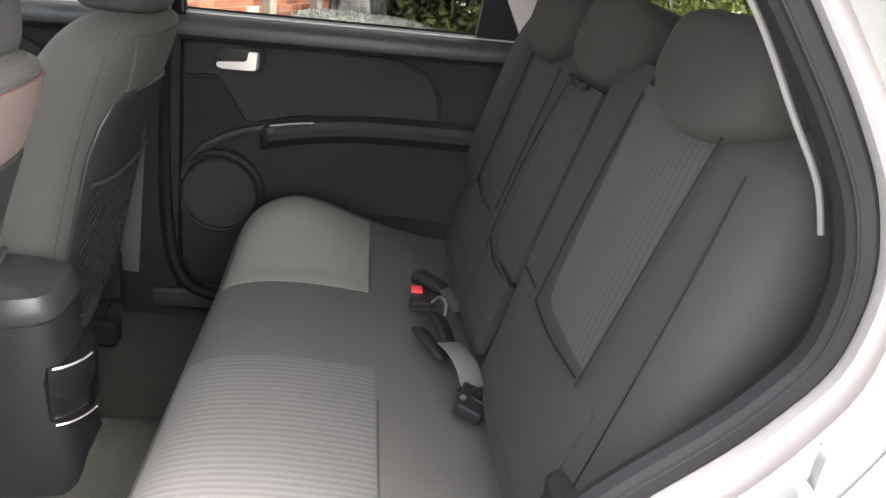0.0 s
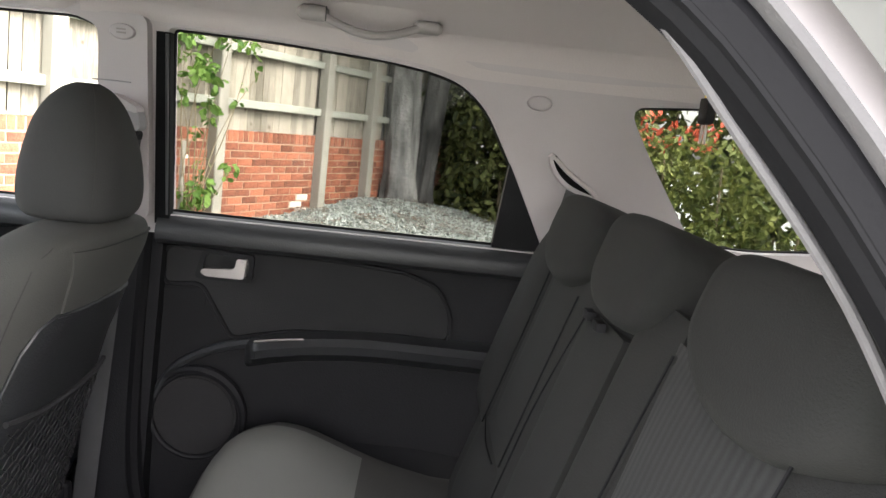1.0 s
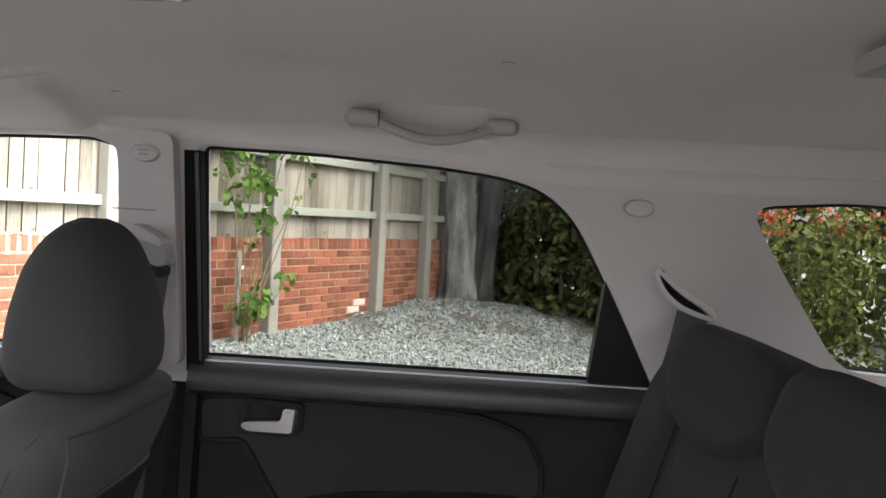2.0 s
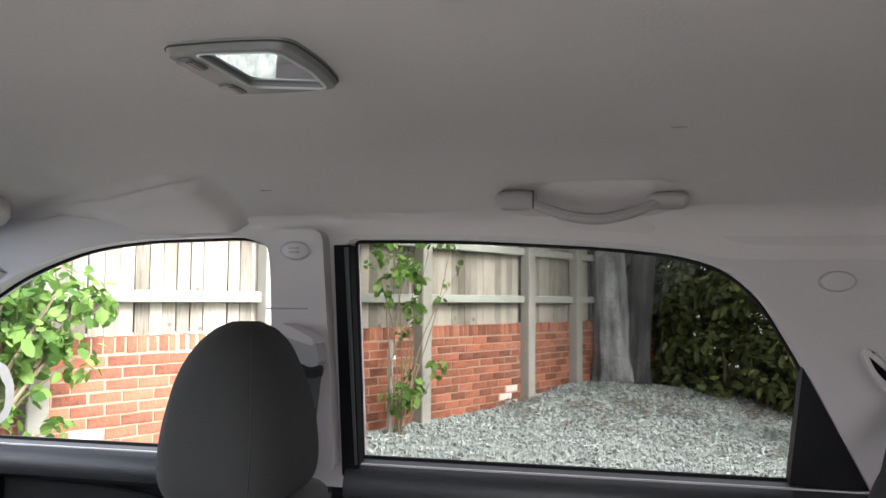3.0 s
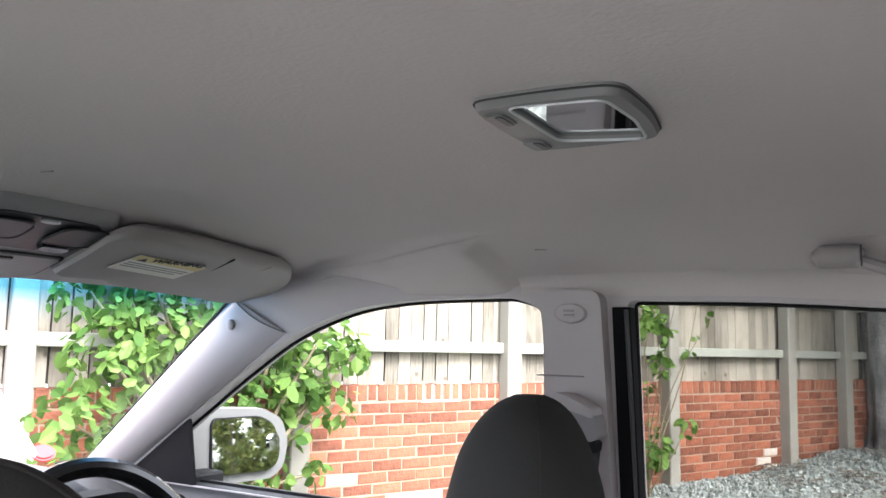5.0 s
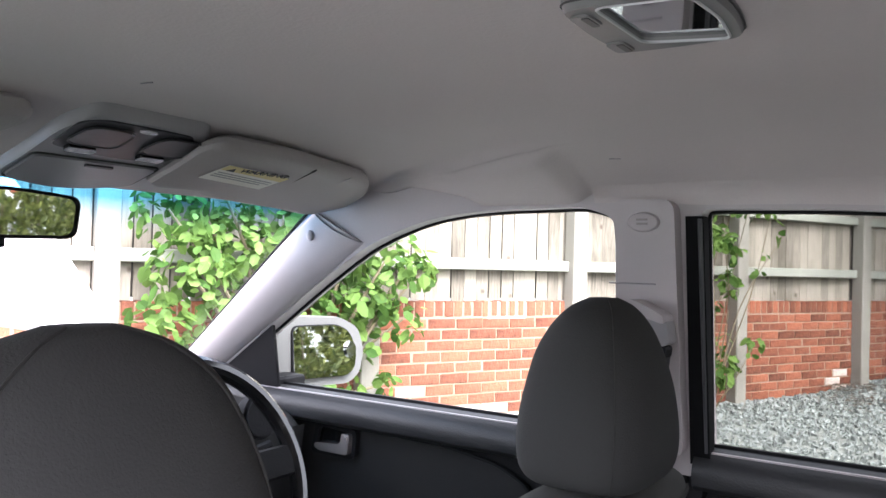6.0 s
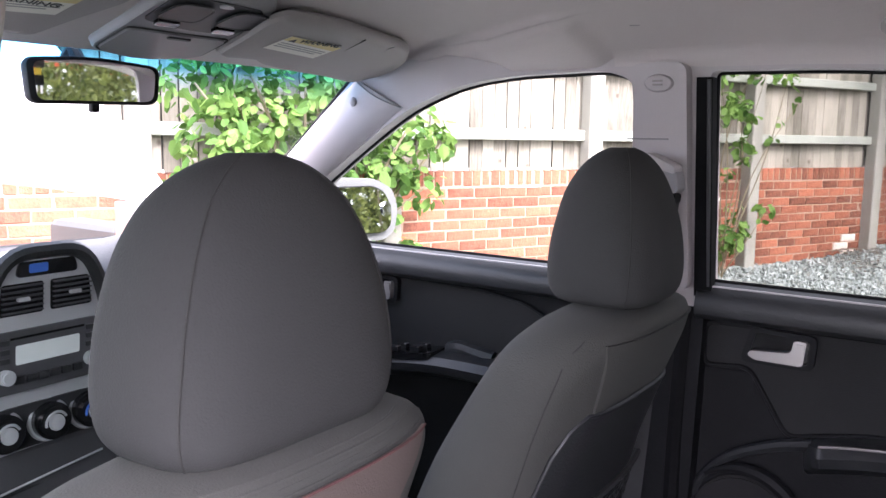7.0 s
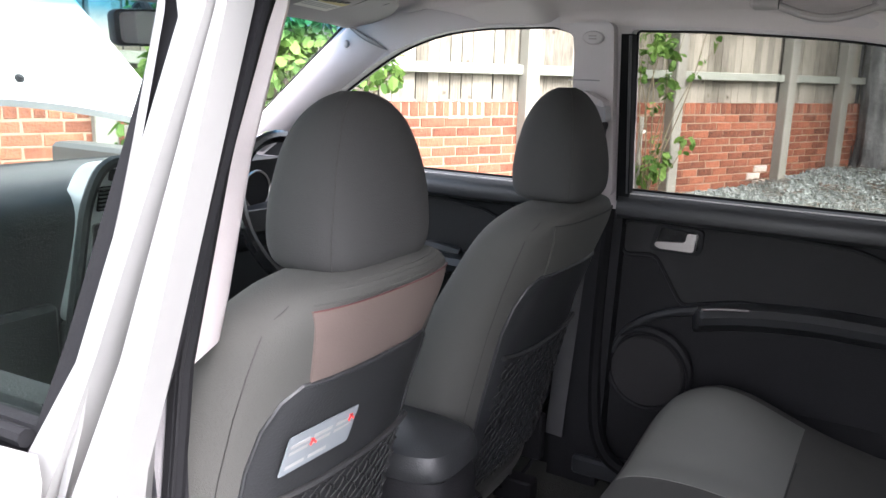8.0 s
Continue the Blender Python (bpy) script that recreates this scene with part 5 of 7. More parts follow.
part("webbing", tube(smooth_line([right(-0.300, 1.25, -0.045), right(-0.318, 1.12, -0.06), (-0.34, 0.66, 0.90), (-0.36, 0.655, 0.60), (-0.37, 0.66, 0.48)], 6), 0, 8, flat=(0.0012, 0.022), up=(1, 0, 0)), WEB, anchor, "dark seat belt webbing")
part("cover_line", tube([right(-0.372, 1.352, -0.031), right(-0.30, 1.352, -0.031)], 0.0012, 5), CONSOLE_GREY, anchor)

belt = thing("rear_belt", (0.56, 0.64, 1.22), "dark webbing leaving a slot in the rear pillar", "seat belt")
part("slot_rim", tube(smooth_line([right(0.508, 1.302, -0.004), right(0.520, 1.270, -0.006), right(0.552, 1.242, -0.008), right(0.602, 1.226, -0.006), right(0.596, 1.240, -0.006), right(0.545, 1.272, -0.004)], 5, closed=True), 0.006, 6, closed=True, up=(0, 1, 0)), PILLAR, belt)
part("slot", plate(rounded([(0.509, 1.300), (0.522, 1.268), (0.553, 1.242), (0.602, 1.226), (0.600, 1.238), (0.56, 1.256), (0.533, 1.278), (0.516, 1.304)], 0.004), [], right, -0.008, 0.004), GLOSS, belt, "dark belt slot")
part("webbing", loft([[tuple(Vector(right(a, za, w0)) + Vector((0, e, 0))) for e in (0.001, -0.001)] + [tuple(Vector(right(b, zb, w1)) + Vector((0, e, 0))) for e in (-0.001, 0.001)] for a, za, b, zb, w0, w1 in ((0.548, 1.246, 0.598, 1.229, -0.006, -0.006), (0.535, 1.19, 0.585, 1.18, -0.03, -0.04), (0.522, 1.14, 0.575, 1.13, -0.045, -0.06), (0.51, 1.05, 0.565, 1.05, -0.05, -0.07))]), WEB, belt, "dark seat belt webbing")
part("trim_joint", tube(smooth_line([right(-0.985, 1.468, -0.003), right(-0.962, 1.452, -0.011), right(-0.93, 1.432, -0.0135), right(-0.895, 1.417, -0.011), right(-0.872, 1.408, -0.003)], 6), 0.0016, 5), CONSOLE_GREY, wall_r)
part("screen_edge", tube([right(u, v, -0.002) for u, v in ((-1.0, 1.465), (-1.205, 1.315), (-1.42, 1.16))], 0.003, 6), RUBBER, wall_r)


gh = thing("grab_handle", (0.14, 0.545, 1.51), "pale grey folding roof grab handle", "grab handle")
for x0, x1, z, r in ((0.020, 0.060, 1.507, 0.0145), (0.226, 0.262, 1.503, 0.0125)):
    part("mount", tube([(x0 - 0.008, 0.540, z), (x0, 0.538, z), ((x0 + x1) / 2, 0.537, z), (x1, 0.538, z), (x1 + 0.006, 0.540, z)], [r * 0.5, r * 0.95, r, r * 0.95, r * 0.6], 12), SHADE, gh)
bar = smooth_line([(0.056, 0.535, 1.503), (0.085, 0.528, 1.492), (0.115, 0.523, 1.482), (0.150, 0.521, 1.4775), (0.185, 0.523, 1.483), (0.210, 0.528, 1.492), (0.232, 0.535, 1.502)], 5)
part("grip", tube(bar, 0.0078, 10), SHADE, gh)
part("hinge_slit", tube([(0.0635, 0.528, 1.519), (0.064, 0.524, 1.494)], 0.0011, 5), INK, gh)

# ---- roof fittings ----
lamp = thing("roof_lamp", (-0.06, 0.02, 1.545), "grey roof lamp with a mirror-like lens and two buttons", "lamp")
on_roof = lambda u, v, w: (u, v, 1.5505 - w)
LAMP_OUT = [(-0.135, -0.064), (-0.085, -0.066), (-0.038, -0.060), (-0.035, 0.0), (-0.043, 0.055), (-0.09, 0.060), (-0.137, 0.058), (-0.141, 0.0)]
LAMP_LENS = [(-0.112, -0.060), (-0.050, -0.052), (-0.046, 0.0), (-0.052, 0.053), (-0.112, 0.034)]
ro = rounded(LAMP_OUT, [0.012, 0.03, 0.016, 0.04, 0.012, 0.03, 0.014, 0.05])
rings = [[on_roof(-0.088 + (u + 0.088) * k, -0.004 + (v + 0.004) * k, w) for u, v in ro] for k, w in ((1.03, -0.004), (1.0, 0.003), (0.975, 0.0055))]
housing = loft(rings, caps=False)
part("bezel_edge", housing, LAMP_GREY, lamp)
part("shadow_gap", tube([on_roof(-0.088 + (u + 0.088) * 1.02, -0.004 + (v + 0.004) * 1.02, 0.0004) for u, v in ro], 0.0008, 5, closed=True), INK, lamp)
part("housing", plate([(-0.088 + (u + 0.088) * 0.975, -0.004 + (v + 0.004) * 0.975) for u, v in ro], [rounded(LAMP_LENS, 0.010)], on_roof, 0.001, 0.0055), LAMP_GREY, lamp)
part("lens", plate(rounded([(-0.085 + (u + 0.085) * 1.02, v * 1.02) for u, v in LAMP_LENS], 0.010), [], on_roof, -0.002, 0.002), LAMP_GLASS, lamp, "clear mirrored lens")
part("lens_rim", tube([on_roof(u, v, 0.0055) for u, v in rounded(LAMP_LENS, 0.010)], 0.0012, 5, closed=True), SILVER, lamp)
for u, v in ((-0.127, -0.037), (-0.131, 0.036)):
    b = part("button", plate(rounded([(u - 0.007, v - 0.014), (u + 0.008, v - 0.014), (u + 0.008, v + 0.014), (u - 0.007, v + 0.014)], 0.006), [], on_roof, 0.002, 0.0072), LAMP_GREY, lamp)
    part("button_mark", plate(rounded([(u + 0.001, v - 0.011), (u + 0.0065, v - 0.011), (u + 0.0065, v + 0.011), (u + 0.001, v + 0.011)], 0.002), [], on_roof, 0.0072, 0.0078), LENS_DARK, b)

SLOPE = 0.22


def header(u, v, w, z0=1.532, x0=-0.735):
    """A place on the sloping front of the roof: u is x, v is y, w below it."""
    return (u, v, z0 + SLOPE * (u - x0) - w)


VISOR = [(-0.694, 0.0), (-0.698, 0.105), (-0.726, 0.262), (-0.742, 0.351), (-0.806, 0.424), (-0.88, 0.462), (-0.957, 0.440), (-0.93, 0.327), (-0.917, 0.225), (-0.897, 0.128), (-0.877, 0.098), (-0.882, 0.027), (-0.797, 0.010), (-0.725, -0.009)]


def visor(name, y0, s, words):
    v = thing(name, header(-0.76, y0 + s * 0.2, 0), words, "sun visor")
    ro = rounded([(u, y0 + s * q) for u, q in VISOR], [0.03, 0.03, 0.03, 0.03, 0.03, 0.03, 0.03, 0.02, 0.03, 0.015, 0.012, 0.012, 0.02, 0.02])
    ctr = (-0.80, y0 + s * 0.21)
    rings = []
    for k, w in ((0.02, 0.002), (0.94, 0.004), (0.99, 0.010), (1.0, 0.017), (0.985, 0.0225), (0.95, 0.0255), (0.80, 0.027), (0.02, 0.0275)):
        rings.append([header(ctr[0] + (u - ctr[0]) * k, ctr[1] + (q - ctr[1]) * k, w + 0.004) for u, q in ro])
    body = part("pad", loft(rings), SHADE, v)
    part("flap_line", tube([header(-0.715, y0 + s * 0.194, 0.0312), header(-0.915, y0 + s * 0.248, 0.0275)], 0.0014, 5), THREAD, body)
    part("fold_line", tube([header(-0.725, y0 + s * 0.284, 0.031), header(-0.915, y0 + s * 0.318, 0.0275)], 0.0010, 5), CONSOLE_GREY, body)
    lab = lambda u, q, w: header(u - (0.15 * (q - a)) * s, q, 0.0322 + w)
    a, b = sorted((y0 + s * 0.055, y0 + s * 0.186))
    paper = part("warning_label", plate([(-0.806, a), (-0.742, a), (-0.742, b), (-0.806, b)], [], lab, 0, 0.0006), PAPER, v, "cream printed warning label", smooth=False)
    part("label_head", plate([(-0.761, a), (-0.742, a), (-0.742, b), (-0.761, b)], [], lab, 0.0006, 0.001), CREAM, paper, smooth=False)
    for r in range(3):
        part("print_bar", plate([(-0.773 - 0.008 * r, a + 0.006), (-0.7705 - 0.008 * r, a + 0.006), (-0.7705 - 0.008 * r, b - 0.008 - 0.012 * (r == 2)), (-0.773 - 0.008 * r, b - 0.008 - 0.012 * (r == 2))], [], lab, 0.0006, 0.001), INK_PALE, paper, smooth=False)
    part("triangle", plate([(-0.7605, a + 0.010), (-0.7605, a + 0.026), (-0.7475, a + 0.018)], [], lab, 0.001, 0.0014), INK, paper, smooth=False)
    # print lies face down, its foot towards the screen
    base = Vector(header(-0.755, a + 0.030, 0.0336))
    ex, ey = Vector((0, 1, 0)), Vector((1, 0, SLOPE)).normalized()
    ez = ex.cross(ey)
    m = Matrix((ex, ey, ez)).transposed().to_4x4()
    lettering("words", "WARNING", 0.0185, Matrix.Translation(base) @ m, INK, paper)
    part("pivot", tube([header(-0.86, y0 + s * 0.44, 0.012), header(-0.89, y0 + s * 0.475, 0.0)], 0.007, 8), SHADE, v)
    part("clip", box(*header(-0.885, y0 + s * 0.06, 0.012), 0.022, 0.05, 0.016, 0.006), SHADE, v)


visor("sun_visor", 0.138, 1, "grey driver's sun visor with a cream warning label")
visor("sun_visor", -0.103, -1, "grey passenger sun visor with a cream warning label")

con = thing("roof_console", header(-0.80, 0.06, 0), "grey roof console with smoked map lamps and a glasses box", "roof console")
CON = [(-0.700, -0.030), (-0.702, 0.049), (-0.704, 0.126), (-0.755, 0.158), (-0.85, 0.164), (-0.945, 0.182), (-0.988, 0.09), (-0.955, -0.016), (-0.85, -0.026), (-0.76, -0.040)]
co = rounded(CON, [0.02, 0.03, 0.02, 0.03, 0.03, 0.03, 0.06, 0.03, 0.03, 0.03])
rings = []
for k, w in ((1.03, -0.012), (1.02, 0.002), (1.0, 0.009), (0.97, 0.0125), (0.02, 0.0130)):
    rings.append([header(-0.835 + (u + 0.835) * k, 0.066 + (v - 0.066) * k, w) for u, v in co])
part("body", loft(rings), CONSOLE_GREY, con)
lens = part("lamp_panel", plate(rounded([(-0.808, -0.022), (-0.728, -0.034), (-0.712, -0.012), (-0.714, 0.060), (-0.718, 0.115), (-0.782, 0.150), (-0.824, 0.142), (-0.828, 0.066), (-0.816, 0.004)], [0.012, 0.012, 0.02, 0.05, 0.015, 0.015, 0.012, 0.04, 0.012]), [], header, 0.010, 0.0145), LENS_DARK, con, "smoked double map lamp panel")
for v in (0.012, 0.110):
    part("lamp_lens", plate(rounded([(-0.728, v - 0.030), (-0.728, v + 0.026), (-0.786, v + 0.036), (-0.786, v - 0.028)], 0.018), [], header, 0.0145, 0.0180), LENS_DARK, lens)
    part("lens_rim", tube([header(u, q, 0.0172) for u, q in rounded([(-0.726, v - 0.032), (-0.726, v + 0.028), (-0.788, v + 0.038), (-0.788, v - 0.030)], 0.018)], 0.0016, 5, closed=True), LENS_DARK, lens)
    part("lamp_switch", plate(rounded([(-0.796, v - 0.018), (-0.796, v + 0.020), (-0.812, v + 0.022), (-0.812, v - 0.016)], 0.005), [], header, 0.0145, 0.0195), GLOSS, lens)
part("badge", plate(oval(20, 0.0045, 0.012), [], lambda u, v, w: header(-0.722 + u, 0.050 + v, w), 0.0145, 0.0165), SILVER, lens)
door = part("box_door", plate(rounded([(-0.848, -0.016), (-0.848, 0.156), (-0.936, 0.170), (-0.974, 0.09), (-0.944, -0.006)], [0.012, 0.012, 0.02, 0.06, 0.02]), [], header, 0.010, 0.0165), CONSOLE_GREY, con, "flat glasses box lid")
part("door_gap", tube([header(u, v, 0.0135) for u, v in rounded([(-0.845, -0.020), (-0.845, 0.160), (-0.938, 0.174), (-0.978, 0.09), (-0.946, -0.010)], [0.012, 0.012, 0.02, 0.06, 0.02])], 0.0016, 5, closed=True), INK, con)
part("catch", plate(rounded([(-0.855, 0.055), (-0.855, 0.095), (-0.861, 0.095), (-0.861, 0.055)], 0.002), [], header, 0.0165, 0.019), LENS_DARK, door)

rvm = thing("rear_view_mirror", (-1.0, 0.02, 1.40), "black framed rear-view mirror on a short stalk", "mirror")
R0, R1 = (-0.072, 1.390), (0.126, 1.458)
mo = rounded([(R0[0] + 0.006, R0[1]), (R1[0] - 0.004, R0[1] + 0.004), (R1[0], R1[1] - 0.004), (0.02, R1[1] + 0.006), (R0[0], R1[1] - 0.002)], [0.014, 0.016, 0.016, 0.05, 0.014])
facing = lambda u, v, w: (-1.0 + 0.21 * (u - 0.02) + 0.04 * (v - 1.42) + w, u, v)
mc = (0.02, 1.425)
part("housing", loft([[facing(mc[0] + (u - mc[0]) * k, mc[1] + (v - mc[1]) * k, w) for u, v in mo] for k, w in ((0.92, 0.004), (1.0, 0.002), (1.02, -0.006), (0.96, -0.022), (0.6, -0.036), (0.05, -0.038))]), BLACK, rvm)
part("mirror_glass", plate([(mc[0] + (u - mc[0]) * 0.915, mc[1] + (v - mc[1]) * 0.86) for u, v in mo], [], facing, 0.0, 0.0055), MIRROR, rvm, smooth=False)
part("stalk", tube([(-1.02, 0.015, 1.455), (-1.035, 0.015, 1.475), (-1.055, 0.015, 1.462)], 0.011, 8), BLACK, rvm)
part("dip_tab", box(-0.998, 0.022, 1.386, 0.012, 0.014, 0.014, 0.004), BLACK, rvm)

# centre belt hung from the roof
cb = thing("centre_belt", (0.62, 0.10, 1.44), "roof-hung centre belt tongues with a yellow tag", "seat belt")
part("roof_slot", box(0.62, 0.10, 1.530, 0.10, 0.07, 0.02, 0.008), CONSOLE_GREY, cb)
part("webbing", tube([(0.62, 0.10, 1.53), (0.618, 0.10, 1.43)], 0, 8, flat=(0.02, 0.0015), up=(1, 0, 0)), WEB, cb)
part("tag", box(0.617, 0.096, 1.415, 0.008, 0.028, 0.022, 0.002), YELLOW, cb, "yellow paper tag")
part("tongue_grip", box(0.616, 0.10, 1.388, 0.012, 0.034, 0.034, 0.005), BLACK, cb)
for dy in (-0.006, 0.010):
    part("tongue", box(0.616, 0.10 + dy, 1.360, 0.002, 0.007, 0.028, 0.0008), STEEL, cb)

# ---- dashboard ----
dash = thing("dashboard", (-1.3, 0.02, 0.5), "grey moulded dashboard with a silver centre stack", "dashboard")
rings = []
for y in [-0.66, -0.5, -0.3, -0.15, 0.0, 0.12, 0.3, 0.4, 0.47, 0.55, 0.68]:
    hump = math.exp(-((y - 0.33) / 0.16) ** 4) * 0.03
    bowx = 0.08 * (1 - (y / 0.69) ** 2)
    low = 0.06 * min(1.0, max(0.0, (y - 0.40) / 0.15))
    prof = [(-1.50 - bowx, 1.06), (-1.50 - bowx, 1.10), (-1.38, 1.118 + hump * 0.3 - low * 0.4), (-1.24, 1.13 + hump - low), (-1.12, 1.125 + hump - low), (-1.06, 1.09 + hump * 0.5 - low), (-1.05, 1.03), (-1.07, 0.90), (-1.10, 0.76), (-1.16, 0.62), (-1.40, 0.55), (-1.50, 0.6)]
    rings.append([(p.x, y, p.y) for p in smooth_line(prof, 3, closed=True)])
part("moulding", loft(rings), DASH, dash)

st = lambda u, v, w: (-1.045 + 0.10 * (v - 1.0) - 0.04 * (u + 0.04) + w, u, v)
SC = -0.055
stack = part("centre_facia", plate(rounded([(SC - 0.135, 0.86), (SC + 0.135, 0.86), (SC + 0.095, 1.10), (SC + 0.06, 1.165), (SC - 0.06, 1.165), (SC - 0.095, 1.10)], [0.03, 0.03, 0.04, 0.03, 0.03, 0.04]), [], st, -0.06, 0.012), SILVER, dash, "silver plastic centre stack")
part("stack_rim", tube([st(u, v, 0.012) for u, v in rounded([(SC - 0.137, 0.80), (SC + 0.137, 0.80), (SC + 0.098, 1.10), (SC + 0.062, 1.172), (SC - 0.062, 1.172), (SC - 0.098, 1.10)], 0.04)], 0.012, 8, closed=True, up=(1, 0, 0)), DASH, stack)
clock = part("clock_panel", plate(rounded([(SC - 0.05, 1.135), (SC + 0.05, 1.135), (SC + 0.045, 1.158), (SC - 0.045, 1.158)], 0.008), [], st, 0.012, 0.016), GLOSS, stack)
part("clock_face", plate(rounded([(SC - 0.03, 1.140), (SC + 0.0, 1.140), (SC + 0.0, 1.154), (SC - 0.03, 1.154)], 0.003), [], st, 0.016, 0.0166), BLUE, clock)
for s in (-1, 1):
    vent = part("air_vent", plate(rounded([(SC + s * 0.006, 1.078), (SC + s * 0.076, 1.078), (SC + s * 0.070, 1.126), (SC + s * 0.006, 1.126)], 0.005), [], st, 0.004, 0.0135), GLOSS, stack, "black slatted air vent")
    for k in range(6):
        z = 1.083 + k * 0.0078
        part("vent_slat", tube([st(SC + s * 0.009, z, 0.016), st(SC + s * 0.071, z, 0.016)], 0, 8, flat=(0.0055, 0.0012), up=(0, 0, 1)), RADIO, vent)
    part("vent_tab", box(*st(SC + s * 0.042, 1.103, 0.022), 0.008, 0.018, 0.006, 0.002), SILVER, vent)
radio = part("radio", plate(rounded([(SC - 0.085, 0.958), (SC + 0.085, 0.958), (SC + 0.085, 1.055), (SC - 0.085, 1.055)], 0.006), [], st, 0.008, 0.018), RADIO, stack, "black car radio")
part("display", plate(rounded([(SC - 0.052, 1.002), (SC + 0.052, 1.002), (SC + 0.052, 1.032), (SC - 0.052, 1.032)], 0.003), [], st, 0.018, 0.0192), SCREEN, radio, "pale radio display")
part("disc_slot", plate([(SC - 0.06, 1.042), (SC + 0.06, 1.042), (SC + 0.06, 1.0455), (SC - 0.06, 1.0455)], [], st, 0.018, 0.0188), GLOSS, radio)
for k in range(6):
    part("key", box(*st(SC - 0.048 + 0.0192 * k, 0.978, 0.020), 0.006, 0.015, 0.012, 0.002), SOFT, radio)
for s in (-1, 1):
    part("dial", disc(st(SC + s * 0.070, 0.988, 0.026), (1, 0, 0.1), 0.0115, 0.018, 20, 0.003), SILVER, radio)
    for z in (1.012, 1.026, 1.040):
        part("side_key", box(*st(SC + s * 0.070, z, 0.020), 0.006, 0.014, 0.008, 0.002), SOFT, radio)
heater = part("heater_panel", plate(rounded([(SC - 0.115, 0.865), (SC + 0.125, 0.865), (SC + 0.115, 0.935), (SC - 0.105, 0.935)], 0.03), [], st, 0.010, 0.017), SOFT, stack)
for k, y in enumerate((-0.075, 0.0, 0.068)):
    kn = part("heater_knob", disc(st(SC + y, 0.902, 0.028), (1, 0, 0.1), 0.029, 0.026, 30, 0.006), GLOSS, heater, "round heater control")
    part("knob_ring", ring_bar(st(SC + y, 0.902, 0.018), (1, 0, 0.1), 0.031, 0.004, 30, 6), SILVER, kn)
    part("knob_face", disc(st(SC + y, 0.902, 0.043), (1, 0, 0.1), 0.013, 0.006, 20, 0.002), SILVER, kn)
    part("knob_mark", tube([st(SC + y + 0.017 * math.cos(a), 0.902 + 0.017 * math.sin(a), 0.0425) for a in np.linspace(0.4, 3.4, 12)], 0.0022, 5), (BLUE if k == 2 else SILVER), kn)
    if k == 2:
        part("knob_mark", tube([st(SC + y + 0.017 * math.cos(a), 0.902 + 0.017 * math.sin(a), 0.0425) for a in np.linspace(-0.6, 0.8, 8)], 0.0023, 5), RED, kn)
part("lower_facia", box(-1.10, SC + 0.0, 0.76, 0.12, 0.26, 0.22, 0.03, 3), RADIO, dash)
part("tray_line", tube([(-1.038, SC - 0.10, 0.80), (-1.036, SC + 0.09, 0.825)], 0.002, 5), SILVER, dash)
part("glovebox", box(-1.095, -0.38, 0.80, 0.10, 0.36, 0.22, 0.03, 3), DASH, dash)
binn = part("binnacle", plate(rounded([(0.10, 1.01), (0.50, 1.01), (0.47, 1.14), (0.13, 1.14)], 0.05), [], lambda u, v, w: (-1.03 + w, u, v), -0.05, 0.0), BLACK, dash)
for y in (0.20, 0.32, 0.42):
    part("dial_rim", ring_bar((-1.028, y, 1.07), (1, 0, 0), 0.045, 0.003, 30, 6), CHROME, binn)
for s in (-1, 1):
    part("side_vent", disc((-1.06, 0.56 if s > 0 else -0.55, 1.07), (1, 0, 0.1), 0.045, 0.03, 28, 0.006), BLACK, dash)

wheel = thing("steering_wheel", (-0.84, 0.262, 0.85), "black steering wheel with silver spoke trim", "steering wheel")
wt = Matrix.Translation((-0.845, 0.262, 1.045)) @ Euler((0, radians(-24 + 90), 0)).to_matrix().to_4x4()
bm = ring_bar((0, 0, 0), (0, 0, 1), 0.178, 0.0145, 56, 10)
bm.transform(wt)
part("rim", bm, GLOSS, wheel)
for a in (0, 180, 270, 225, 315):
    wide = 0.026 if a in (0, 180) else 0.018
    bm = tube([(0.04 * math.cos(radians(a + 90)), 0.04 * math.sin(radians(a + 90)), -0.02), (0.175 * math.cos(radians(a + 90)), 0.175 * math.sin(radians(a + 90)), 0)], 0, 8, flat=(wide, 0.010))
    bm.transform(wt)
    part("spoke", bm, BLACK, wheel)
bm = disc((0, 0, -0.012), (0, 0, 1), 0.062, 0.05, 32, 0.014)
bm.transform(wt)
part("hub", bm, BLACK, wheel)
part("column", tube([(-0.87, 0.262, 1.03), (-1.06, 0.262, 0.97)], 0.05, 16), BLACK, wheel)
for s in (-1, 1):
    part("stalk", tube([(-0.93, 0.262 + s * 0.05, 1.03), (-0.915, 0.262 + s * 0.19, 1.055)], 0.008, 8), BLACK, wheel)

# centre console between the front seats
cc = thing("centre_console", (-0.5, -0.01, 0.40), "black plastic centre console with an armrest lid", "console")
rings = []
for z, xb, hw in ((0.40, -0.245, 0.098), (0.50, -0.262, 0.094), (0.60, -0.272, 0.090), (0.68, -0.280, 0.088), (0.695, -0.284, 0.086)):
    rings.append([((xb - 0.95) / 2 + u, 0.0 + v, z) for u, v in oval(32, (xb + 0.95) / 2, hw, 6)])
part("body", loft(rings), BLACK, cc)
rings = []
for k, z in ((0.96, 0.697), (1.0, 0.705), (1.0, 0.725), (0.95, 0.743), (0.80, 0.752), (0.05, 0.755)):
    rings.append([(-0.455 + u * (k if k > 0.5 else 0.05), v * k, z + (0.012 if u > 0.12 else 0) * 0) for u, v in oval(32, 0.18, 0.092, 4.5)])
part("armrest_lid", loft(rings), SOFT, cc, "padded black armrest lid")
